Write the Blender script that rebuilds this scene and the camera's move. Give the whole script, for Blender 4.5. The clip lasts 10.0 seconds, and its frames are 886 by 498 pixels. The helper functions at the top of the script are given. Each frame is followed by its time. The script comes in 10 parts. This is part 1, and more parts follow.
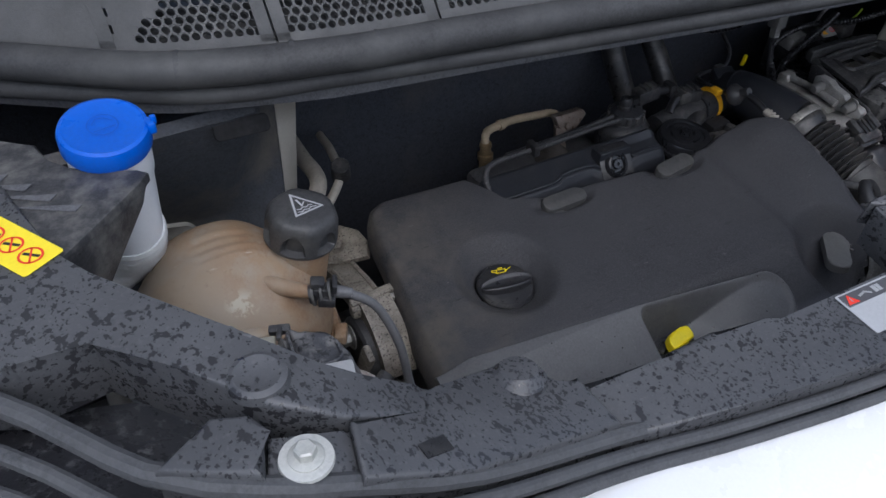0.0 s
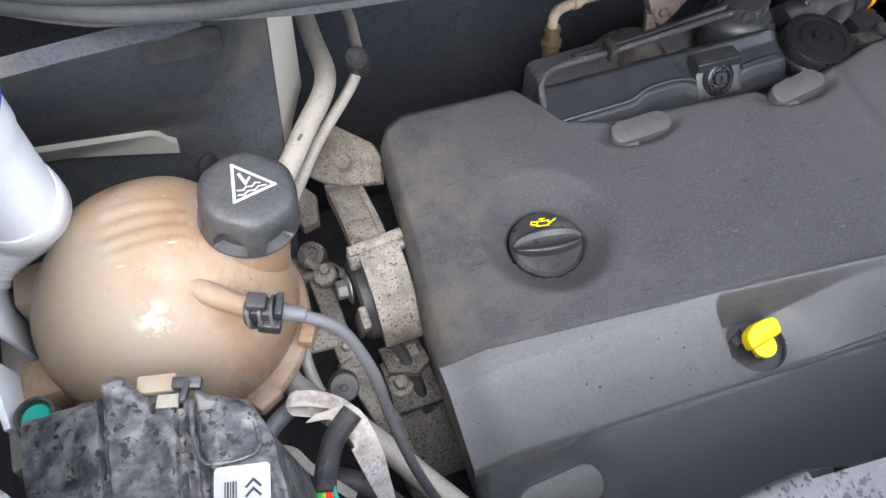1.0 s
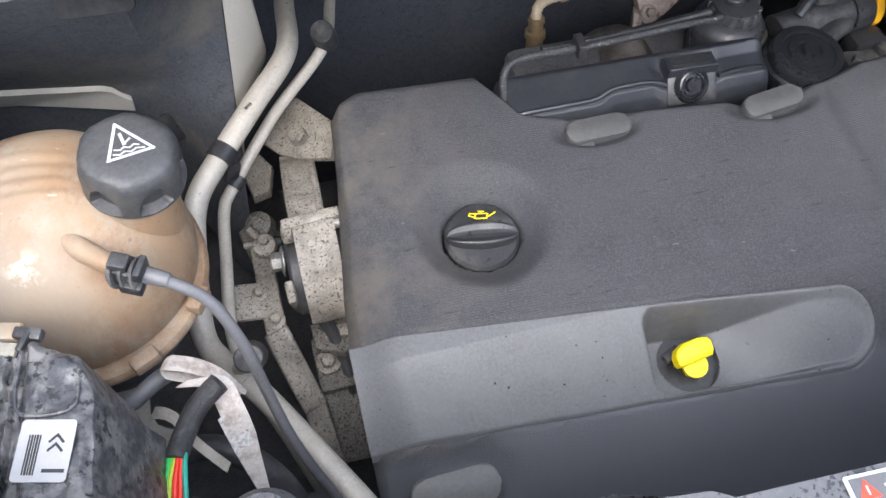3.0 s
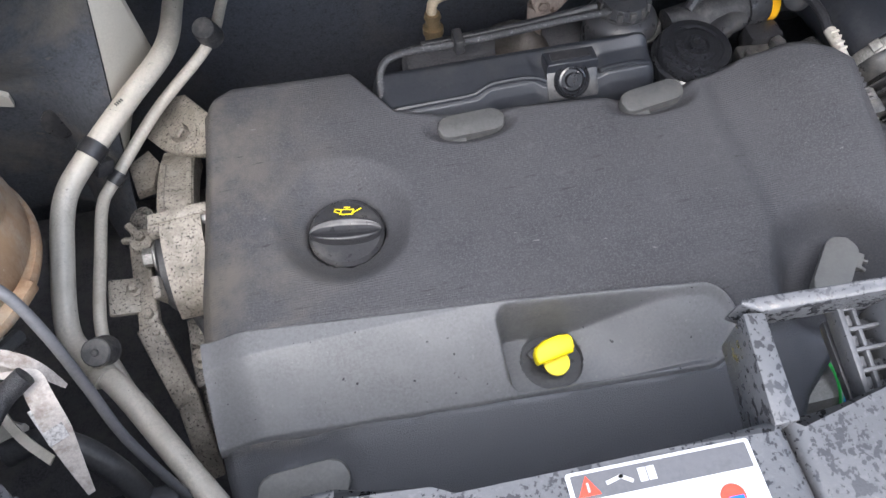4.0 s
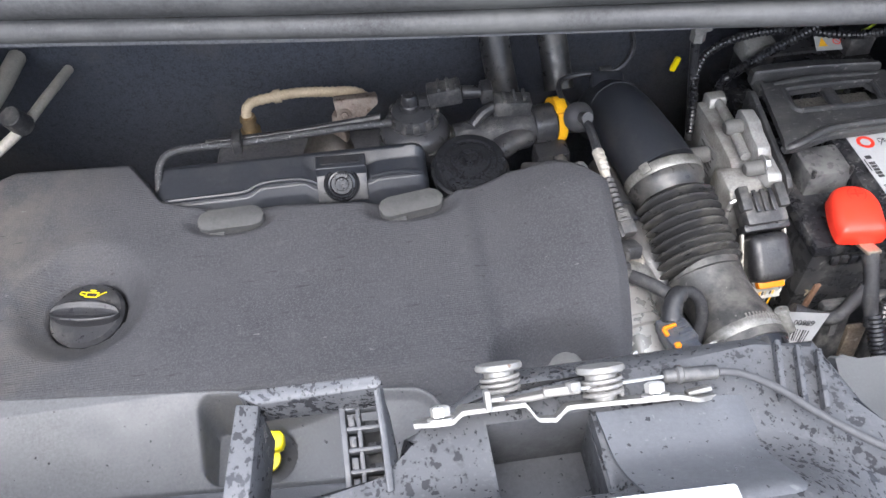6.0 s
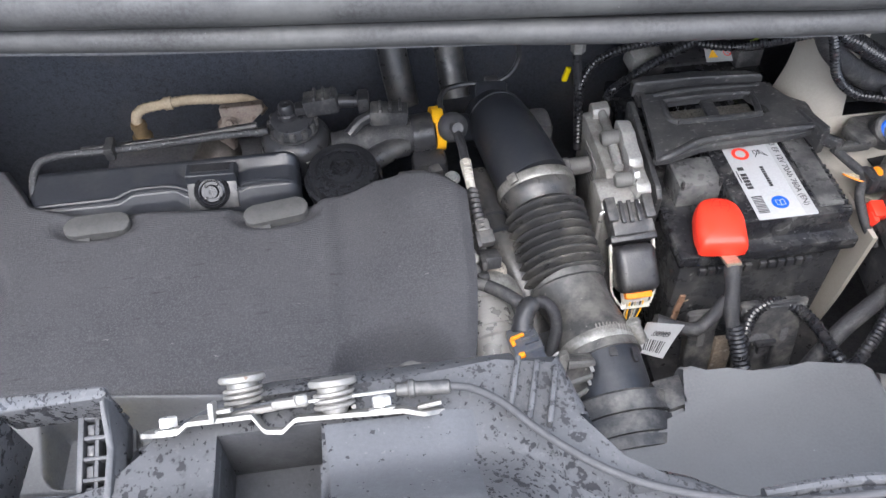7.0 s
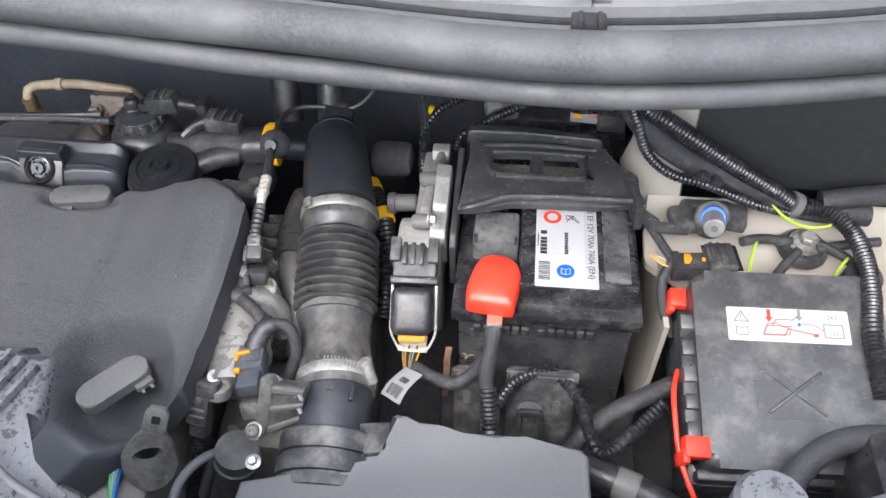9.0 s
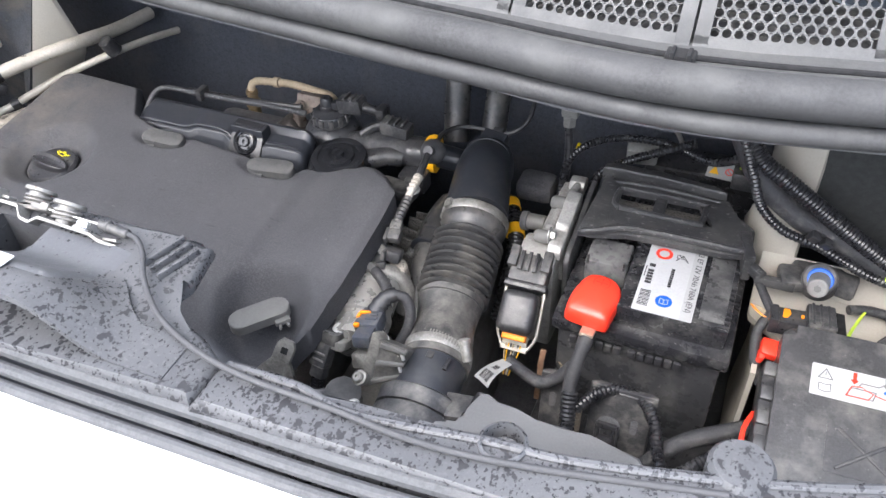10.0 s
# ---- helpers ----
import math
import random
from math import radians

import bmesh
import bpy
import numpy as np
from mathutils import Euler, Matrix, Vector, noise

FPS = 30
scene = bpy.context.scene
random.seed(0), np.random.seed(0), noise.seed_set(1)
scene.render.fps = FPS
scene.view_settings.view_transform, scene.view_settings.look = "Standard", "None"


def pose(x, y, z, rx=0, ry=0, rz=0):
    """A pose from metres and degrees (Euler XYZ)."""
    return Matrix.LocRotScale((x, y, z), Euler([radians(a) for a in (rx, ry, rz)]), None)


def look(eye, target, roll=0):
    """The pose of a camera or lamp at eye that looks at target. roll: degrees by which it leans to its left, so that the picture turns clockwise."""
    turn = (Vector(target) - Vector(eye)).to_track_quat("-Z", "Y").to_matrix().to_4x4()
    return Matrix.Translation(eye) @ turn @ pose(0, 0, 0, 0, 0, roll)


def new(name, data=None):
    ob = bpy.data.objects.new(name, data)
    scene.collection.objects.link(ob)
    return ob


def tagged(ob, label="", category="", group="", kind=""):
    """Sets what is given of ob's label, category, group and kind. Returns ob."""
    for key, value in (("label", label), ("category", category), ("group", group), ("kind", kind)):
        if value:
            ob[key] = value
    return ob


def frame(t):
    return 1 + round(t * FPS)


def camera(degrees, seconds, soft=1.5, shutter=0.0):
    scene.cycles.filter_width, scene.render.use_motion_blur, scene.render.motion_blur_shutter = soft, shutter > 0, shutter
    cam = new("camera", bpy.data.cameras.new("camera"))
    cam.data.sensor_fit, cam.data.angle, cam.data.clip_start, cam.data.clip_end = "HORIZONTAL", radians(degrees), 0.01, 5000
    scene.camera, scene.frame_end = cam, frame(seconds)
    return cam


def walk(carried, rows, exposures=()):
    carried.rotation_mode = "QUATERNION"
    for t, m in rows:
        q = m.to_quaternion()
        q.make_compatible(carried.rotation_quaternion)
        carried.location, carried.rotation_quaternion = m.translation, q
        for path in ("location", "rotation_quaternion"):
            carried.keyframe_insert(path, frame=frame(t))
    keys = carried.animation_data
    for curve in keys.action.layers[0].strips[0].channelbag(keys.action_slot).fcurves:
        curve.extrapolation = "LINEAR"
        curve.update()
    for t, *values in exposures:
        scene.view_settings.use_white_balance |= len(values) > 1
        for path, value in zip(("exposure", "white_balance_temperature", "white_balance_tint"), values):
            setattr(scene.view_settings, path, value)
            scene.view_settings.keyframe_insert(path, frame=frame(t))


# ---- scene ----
cam = camera(57.9, 10.0)
METRES, EYE, TILT, LEAN, TURN = 1.345, 1.45, -40.0, 0.0, -29.0
LEVEL = pose(0, 0, EYE, -2, 0, 0) @ pose(0, 0, 0, 0, 0, TURN) @ pose(0, 0, 0, TILT, LEAN, 0)
ROWS = [
    (0.0, 0.0, 0.0, 0.0, 0.0, 0.0, -0.0),
    (0.5, 0.0226, 0.0995, 0.0607, 5.68, -5.81, -3.76),
    (1.0, 0.0306, 0.1484, 0.0873, 6.35, -14.37, -4.46),
    (1.5, 0.0385, 0.1601, 0.0932, 6.96, -15.26, -4.58),
    (2.0, 0.0694, 0.1708, 0.0952, 8.13, -15.51, -6.04),
    (3.5, 0.1401, 0.1703, 0.1002, 13.32, -16.4, -9.31),
    (4.0, 0.2007, 0.1887, 0.1092, 13.57, -16.48, -8.77),
    (4.5, 0.2649, 0.2108, 0.1211, 13.76, -15.7, -8.92),
    (5.0, 0.3296, 0.2285, 0.1378, 15.09, -12.08, -11.03),
    (6.5, 0.416, 0.2356, 0.1445, 17.72, -9.31, -11.69),
    (7.0, 0.4776, 0.2536, 0.165, 17.98, -9.39, -12.28),
    (7.5, 0.5544, 0.2658, 0.1817, 23.2, -10.23, -16.38),
    (8.0, 0.6074, 0.3058, 0.2091, 24.5, -10.03, -17.23),
    (8.5, 0.6418, 0.3238, 0.2217, 24.99, -9.81, -17.4),
    (9.0, 0.6879, 0.3391, 0.2356, 28.54, -10.58, -20.81),
    (9.5, 0.7152, 0.3445, 0.2416, 34.21, -12.49, -24.41),
    (10.0, 0.779, 0.3094, 0.225, 44.95, -12.67, -28.91),
]
EXPOSURES = [(0.0, 0.23, 5700, 10), (0.25, 1.05, 5750, 10), (0.5, 1.80, 5900, 10), (1.0, 2.10, 6000, 10), (3.5, 2.14, 6000, 10), (4.0, 2.10, 6000, 10), (4.5, 2.24, 6000, 10), (5.0, 2.32, 6000, 10), (6.5, 2.30, 6000, 10), (7.0, 2.20, 6000, 10), (7.5, 2.26, 6000, 10), (8.0, 2.18, 6000, 10), (8.5, 2.39, 6050, 10), (9.0, 2.44, 6100, 10), (9.5, 2.40, 6120, 10), (10.0, 2.36, 6150, 10)]
walk(cam, [(t, LEVEL @ pose(METRES * x, METRES * y, METRES * z, 90 + pitch, roll, yaw)) for t, x, y, z, yaw, pitch, roll in ROWS], EXPOSURES)

# ---- sky and sun: an overcast day, brightest ahead of the van ----
world = bpy.data.worlds.new("overcast_sky")
scene.world = world
world.use_nodes = True
wn = world.node_tree.nodes
sky = wn.new("ShaderNodeTexSky")
sky.sky_type, sky.sun_disc = "NISHITA", False
sky.sun_elevation, sky.sun_rotation = radians(55), radians(200)
sky.dust_density, sky.air_density = 4.0, 1.0
soften = wn.new("ShaderNodeHueSaturation")
soften.inputs["Saturation"].default_value = 0.66
world.node_tree.links.new(sky.outputs[0], soften.inputs["Color"])
world.node_tree.links.new(soften.outputs[0], wn["Background"].inputs[0])
wn["Background"].inputs[1].default_value = 0.15
sun_data = bpy.data.lights.new("sun", "SUN")
sun_data.energy, sun_data.angle, sun_data.color = 0.7, radians(90), (1.0, 0.98, 0.95)
sun = new("sun", sun_data)
sun.matrix_world = look((0.9, -2.2, 5.0), (0.6, 0.5, 0.9))


# ---- building helpers ----
def smooth01(t):
    t = min(1.0, max(0.0, t))
    return t * t * (3 - 2 * t)


def interp(x, knots):
    if x <= knots[0][0]:
        return knots[0][1]
    for (a, p), (b, q) in zip(knots, knots[1:]):
        if x <= b:
            return p + (q - p) * (x - a) / (b - a)
    return knots[-1][1]


def finish(name, bm, material, angle=35):
    me = bpy.data.meshes.new(name)
    bmesh.ops.recalc_face_normals(bm, faces=bm.faces)
    bm.to_mesh(me)
    bm.free()
    me.materials.append(material)
    me.polygons.foreach_set("use_smooth", [True] * len(me.polygons))
    me.set_sharp_from_angle(angle=radians(angle))
    return new(name, me)


def thing(name, at, label, category, group="", kind=""):
    """An Empty at a thing's base, to carry its parts."""
    ob = new(name)
    ob.empty_display_size = 0.02
    ob.location = at
    return tagged(ob, label, category, group, kind)


def part(name, bm, material, parent, label="", angle=35):
    """One mesh, built in world metres, under a thing or a part."""
    ob = finish(name, bm, material, angle)
    ob.parent = parent
    if parent.type == "EMPTY":
        ob.matrix_parent_inverse = Matrix.Translation(-parent.location)
    return tagged(ob, label)


def solo(name, bm, material, label, category, group="", kind="", angle=35):
    return tagged(finish(name, bm, material, angle), label, category, group, kind)


def B():
    return bmesh.new()


def rbox(bm, c, s, r=0.003, rot=(0, 0, 0), taper=1.0, seg=2):
    """A box of size s about c with rounded edges; taper shrinks its top."""
    got = bmesh.ops.create_cube(bm, size=1.0)["verts"]
    for v in got:
        k = taper if v.co.z > 0 else 1.0
        v.co = Vector((v.co.x * s[0] * k, v.co.y * s[1] * k, v.co.z * s[2]))
    if r > 0:
        edges = list({e for v in got for e in v.link_edges})
        got = list({v for f in bmesh.ops.bevel(bm, geom=edges, offset=min(r, 0.45 * min(s)), segments=seg, affect="EDGES", profile=0.5)["faces"] for v in f.verts})
        seen, todo = set(got), list(got)
        while todo:
            for e in todo.pop().link_edges:
                for v in e.verts:
                    if v not in seen:
                        seen.add(v)
                        todo.append(v)
        got = list(seen)
    m = pose(*c, *rot)
    for v in got:
        v.co = m @ v.co
    return bm


def frame_of(axis):
    z = Vector(axis).normalized()
    x = z.orthogonal().normalized()
    return x, z.cross(x), z


def lathe(bm, o, axis, profile, seg=24, squash=(1, 1)):
    """Turns (radius, height) pairs about axis from o."""
    x, y, z = frame_of(axis)
    o = Vector(o)
    rings = []
    for r, h in profile:
        if r < 1e-5:
            rings.append([bm.verts.new(o + z * h)])
        else:
            rings.append([bm.verts.new(o + z * h + (x * math.cos(a) * squash[0] + y * math.sin(a) * squash[1]) * r) for a in (2 * math.pi * i / seg for i in range(seg))])
    for p, q in zip(rings, rings[1:]):
        if len(p) == 1 and len(q) == 1:
            continue
        for i in range(seg):
            j = (i + 1) % seg
            if len(p) == 1:
                bm.faces.new((p[0], q[i], q[j]))
            elif len(q) == 1:
                bm.faces.new((p[i], q[0], p[j]))
            else:
                bm.faces.new((p[i], q[i], q[j], p[j]))
    for ring, flip in ((rings[0], True), (rings[-1], False)):
        if len(ring) > 1:
            bm.faces.new(ring[::-1] if flip else ring)
    return bm


def rod(bm, a, b, r, r2=None, seg=16, edge=0.001):
    a, b = Vector(a), Vector(b)
    h = (b - a).length
    r2 = r if r2 is None else r2
    return lathe(bm, a, b - a, [(0, 0), (r - edge, 0), (r, edge), (r2, h - edge), (r2 - edge, h), (0, h)], seg)


def spline(pts, step=0.006):
    """Catmull-Rom through the points, evenly stepped."""
    p = [Vector(q) for q in pts]
    p = [p[0] * 2 - p[1]] + p + [p[-1] * 2 - p[-2]]
    out = []
    for a, b, c, d in zip(p, p[1:], p[2:], p[3:]):
        n = max(2, int((c - b).length / step))
        for i in range(n):
            t = i / n
            out.append(0.5 * (2 * b + (c - a) * t + (2 * a - 5 * b + 4 * c - d) * t * t + (3 * b - a - 3 * c + d) * t ** 3))
    out.append(p[-2])
    return out


def tube(bm, pts, r, seg=10, rib=0.0, pitch=0.004, step=0.006, curved=True):
    """A pipe along the points; rib > 0 makes it corrugated; r may be a function of the way along, 0 to 1."""
    line = spline(pts, min(step, pitch / 2) if rib else step) if curved else [Vector(q) for q in pts]
    x, rings = None, []
    for i, q in enumerate(line):
        d = (line[min(i + 1, len(line) - 1)] - line[max(i - 1, 0)]).normalized()
        x = frame_of(d)[0] if x is None else (x - d * x.dot(d)).normalized()
        y = d.cross(x)
        rr = (r(i / (len(line) - 1)) if callable(r) else r) + (rib * (1 if i % 2 else -1) if rib else 0)
        rings.append([bm.verts.new(q + (x * math.cos(a) + y * math.sin(a)) * rr) for a in (2 * math.pi * k / seg for k in range(seg))])
    for p, q in zip(rings, rings[1:]):
        for i in range(seg):
            j = (i + 1) % seg
            bm.faces.new((p[i], p[j], q[j], q[i]))
    bm.faces.new(rings[0][::-1])
    bm.faces.new(rings[-1])
    return bm


def plate(bm, outline, z0, z1, m=None, bevel=0.0, seg=2):
    """A flat outline made solid from z0 to z1, then set by the pose m."""
    low = [bm.verts.new((x, y, z0)) for x, y in outline]
    top = [bm.verts.new((x, y, z1)) for x, y in outline]
    n = len(outline)
    cap = bm.faces.new(top)
    bm.faces.new(low[::-1])
    for i in range(n):
        bm.faces.new((low[i], low[(i + 1) % n], top[(i + 1) % n], top[i]))
    verts = low + top
    if bevel:
        bmesh.ops.bevel(bm, geom=list(cap.edges), offset=bevel, segments=seg, affect="EDGES", profile=0.5)
        seen, todo = set(low), list(low)
        while todo:
            for e in todo.pop().link_edges:
                for v in e.verts:
                    if v not in seen:
                        seen.add(v)
                        todo.append(v)
        verts = list(seen)
    if m is not None:
        for v in verts:
            v.co = m @ v.co
    return bm


def round_rect(w, h, r, n=5, cx=0.0, cy=0.0):
    out = []
    for sx, sy, a0 in ((1, 1, 0), (-1, 1, 90), (-1, -1, 180), (1, -1, 270)):
        for i in range(n + 1):
            a = radians(a0 + 90 * i / n)
            out.append((cx + sx * (w / 2 - r) + r * math.cos(a), cy + sy * (h / 2 - r) + r * math.sin(a)))
    return out


def disc(r, n=24, cx=0.0, cy=0.0):
    return [(cx + r * math.cos(2 * math.pi * i / n), cy + r * math.sin(2 * math.pi * i / n)) for i in range(n)]


def sheet(bm, f, nu, nv, thick, way=(0, 0, -1)):
    """The surface f(u, v) as a solid skin of that thickness."""
    way = Vector(way) * thick
    top = [[bm.verts.new(f(i / nu, j / nv)) for j in range(nv + 1)] for i in range(nu + 1)]
    low = [[bm.verts.new(v.co + way) for v in row] for row in top]
    for i in range(nu):
        for j in range(nv):
            bm.faces.new((top[i][j], top[i + 1][j], top[i + 1][j + 1], top[i][j + 1]))
            bm.faces.new((low[i][j], low[i][j + 1], low[i + 1][j + 1], low[i + 1][j]))
    for i in range(nu):
        bm.faces.new((top[i][0], low[i][0], low[i + 1][0], top[i + 1][0]))
        bm.faces.new((top[i][nv], top[i + 1][nv], low[i + 1][nv], low[i][nv]))
    for j in range(nv):
        bm.faces.new((top[0][j], top[0][j + 1], low[0][j + 1], low[0][j]))
        bm.faces.new((top[nu][j], low[nu][j], low[nu][j + 1], top[nu][j + 1]))
    return bm


def hexbolt(bm, at, axis, r=0.006, flange=True, h=None):
    h = r if h is None else h
    if flange:
        lathe(bm, at, axis, [(0, 0), (r * 1.6, 0), (r * 1.6, r * 0.15), (r * 1.15, r * 0.35), (0, r * 0.35)], 20)
    lathe(bm, Vector(at) + Vector(axis).normalized() * r * 0.25, axis, [(0, 0), (r, 0), (r, h), (r * 0.82, h + r * 0.15), (0, h + r * 0.12)], 6)
    return bm


# ---- materials ----
def nodes_of(name):
    m = bpy.data.materials.new(name)
    m.use_nodes = True
    return m, m.node_tree.nodes, m.node_tree.links, m.node_tree.nodes["Principled BSDF"]


def noise_at(n, l, scale, detail=6, rough=0.6, stretch=None):
    co = n.new("ShaderNodeTexCoord")
    t = n.new("ShaderNodeTexNoise")
    t.inputs["Scale"].default_value, t.inputs["Detail"].default_value, t.inputs["Roughness"].default_value = scale, detail, rough
    if stretch:
        mp = n.new("ShaderNodeMapping")
        mp.inputs["Scale"].default_value = stretch
        l.new(co.outputs["Object"], mp.inputs[0])
        l.new(mp.outputs[0], t.inputs["Vector"])
    else:
        l.new(co.outputs["Object"], t.inputs["Vector"])
    return t.outputs["Fac"]


def ramp(n, l, src, lo, hi):
    r = n.new("ShaderNodeMapRange")
    r.inputs["From Min"].default_value, r.inputs["From Max"].default_value = lo, hi
    l.new(src, r.inputs["Value"])
    return r.outputs[0]


def blend(n, l, fac, a, b):
    x = n.new("ShaderNodeMix")
    x.data_type = "RGBA"
    for s, v in ((x.inputs[0], fac), (x.inputs[6], a), (x.inputs[7], b)):
        if isinstance(v, bpy.types.NodeSocket):
            l.new(v, s)
        else:
            s.default_value = v if isinstance(v, (int, float)) else (*v, 1)
    return x.outputs[2]


def mixval(n, l, fac, a, b):
    x = n.new("ShaderNodeMix")
    l.new(fac, x.inputs[0])
    x.inputs[2].default_value, x.inputs[3].default_value = a, b
    return x.outputs[0]


def surface(name, col, rough=0.5, metal=0.0, var=0.15, scale=60, bump=0.05, bscale=600, dust=None, dust_scale=14, dust_lo=0.5, dust_hi=0.75,
            spots=None, spot_scale=260, spot_lo=0.6, spot_hi=0.66, spot_stretch=None, wet=None, wet_scale=75, wet_lo=0.56, wet_hi=0.6, wet_rough=0.15, coat=0.0, rv=0.12):
    """A plain material with grain, dust, corrosion spots or wet marks on it."""
    m, n, l, p = nodes_of(name)
    col = Vector(col)
    c = blend(n, l, ramp(n, l, noise_at(n, l, scale), 0.3, 0.7), col * (1 - var), col * (1 + var))
    fine = ramp(n, l, noise_at(n, l, 420, 5, 0.7), 0.36, 0.64)
    c = blend(n, l, fine, c, blend(n, l, 1.0, c, col * (1 + 1.6 * var)))
    rr = mixval(n, l, ramp(n, l, noise_at(n, l, scale * 2.3), 0.35, 0.65), max(0.04, rough - rv), min(1, rough + rv))
    if dust:
        f = ramp(n, l, noise_at(n, l, dust_scale, 8, 0.65), dust_lo, dust_hi)
        c = blend(n, l, f, c, dust)
    if spots:
        f = ramp(n, l, noise_at(n, l, spot_scale, 4, 0.6, spot_stretch), spot_lo, spot_hi)
        c = blend(n, l, f, c, spots)
    if wet:
        f = ramp(n, l, noise_at(n, l, wet_scale, 3, 0.55), wet_lo, wet_hi)
        c = blend(n, l, f, c, wet)
        x = n.new("ShaderNodeMix")
        l.new(f, x.inputs[0])
        l.new(rr, x.inputs[2])
        x.inputs[3].default_value = wet_rough
        rr = x.outputs[0]
    l.new(c, p.inputs["Base Color"])
    l.new(rr, p.inputs["Roughness"])
    p.inputs["Metallic"].default_value = metal
    p.inputs["Coat Weight"].default_value = coat
    if bump:
        b = n.new("ShaderNodeBump")
        b.inputs["Strength"].default_value, b.inputs["Distance"].default_value = bump, 0.002
        l.new(noise_at(n, l, bscale, 4), b.inputs["Height"])
        l.new(b.outputs[0], p.inputs["Normal"])
    return m


def make_foam():
    """Dark fibre-faced foam: fine wavy lines, brown road dust on one side."""
    m, n, l, p = nodes_of("cover_foam")
    co = n.new("ShaderNodeTexCoord")
    w = n.new("ShaderNodeTexWave")
    w.wave_type, w.bands_direction = "BANDS", "Y"
    w.inputs["Scale"].default_value, w.inputs["Distortion"].default_value = 150, 3.0
    w.inputs["Detail"].default_value, w.inputs["Detail Scale"].default_value = 2.0, 0.35
    l.new(co.outputs["Object"], w.inputs["Vector"])
    grain = noise_at(n, l, 900, 3)
    add = n.new("ShaderNodeMath")
    add.operation = "MULTIPLY_ADD"
    place = n.new("ShaderNodeSeparateXYZ")
    l.new(co.outputs["Object"], place.inputs[0])
    woven = n.new("ShaderNodeMath")
    woven.operation = "MULTIPLY"
    l.new(w.outputs["Fac"], woven.inputs[0])
    l.new(ramp(n, l, place.outputs["Y"], 0.37, 0.40), woven.inputs[1])
    l.new(woven.outputs[0], add.inputs[0])
    add.inputs[1].default_value = 0.17
    l.new(grain, add.inputs[2])
    b = n.new("ShaderNodeBump")
    b.inputs["Strength"].default_value, b.inputs["Distance"].default_value = 0.7, 0.0010
    l.new(add.outputs[0], b.inputs["Height"])
    l.new(b.outputs[0], p.inputs["Normal"])
    c = blend(n, l, ramp(n, l, noise_at(n, l, 9, 8, 0.7), 0.3, 0.7), (0.023, 0.0235, 0.028), (0.044, 0.0445, 0.050))
    c = blend(n, l, ramp(n, l, noise_at(n, l, 620, 5, 0.75), 0.46, 0.64), c, (0.064, 0.064, 0.068))
    worn = n.new("ShaderNodeMath")
    worn.operation = "MULTIPLY"
    l.new(woven.outputs[0], worn.inputs[0])
    l.new(ramp(n, l, noise_at(n, l, 13, 5, 0.6), 0.45, 0.68), worn.inputs[1])
    c = blend(n, l, worn.outputs[0], c, (0.046, 0.046, 0.050))
    sep = n.new("ShaderNodeSeparateXYZ")
    l.new(co.outputs["Object"], sep.inputs[0])
    side = ramp(n, l, sep.outputs["X"], 0.40, 0.25)
    mul = n.new("ShaderNodeMath")
    mul.operation = "MULTIPLY"
    l.new(side, mul.inputs[0])
    l.new(ramp(n, l, noise_at(n, l, 22, 8, 0.72), 0.40, 0.60), mul.inputs[1])
    c = blend(n, l, mul.outputs[0], c, (0.092, 0.083, 0.073))
    c = blend(n, l, ramp(n, l, noise_at(n, l, 260, 3, 0.5, (0.25, 1, 1)), 0.735, 0.76), c, (0.12, 0.118, 0.115))
    c = blend(n, l, ramp(n, l, noise_at(n, l, 300, 4, 0.6, (0.14, 1, 1)), 0.64, 0.72), c, (0.017, 0.017, 0.019))
    c = blend(n, l, ramp(n, l, noise_at(n, l, 34, 9, 0.78), 0.60, 0.74), c, (0.072, 0.071, 0.073))
    # the lip in front of the strip is smooth and a little paler
    lip = ramp(n, l, place.outputs["Y"], 0.352, 0.342)
    c = blend(n, l, lip, c, (0.078, 0.080, 0.089))
    l.new(c, p.inputs["Base Color"])
    l.new(mixval(n, l, lip, 0.72, 0.45), p.inputs["Roughness"])
    return m


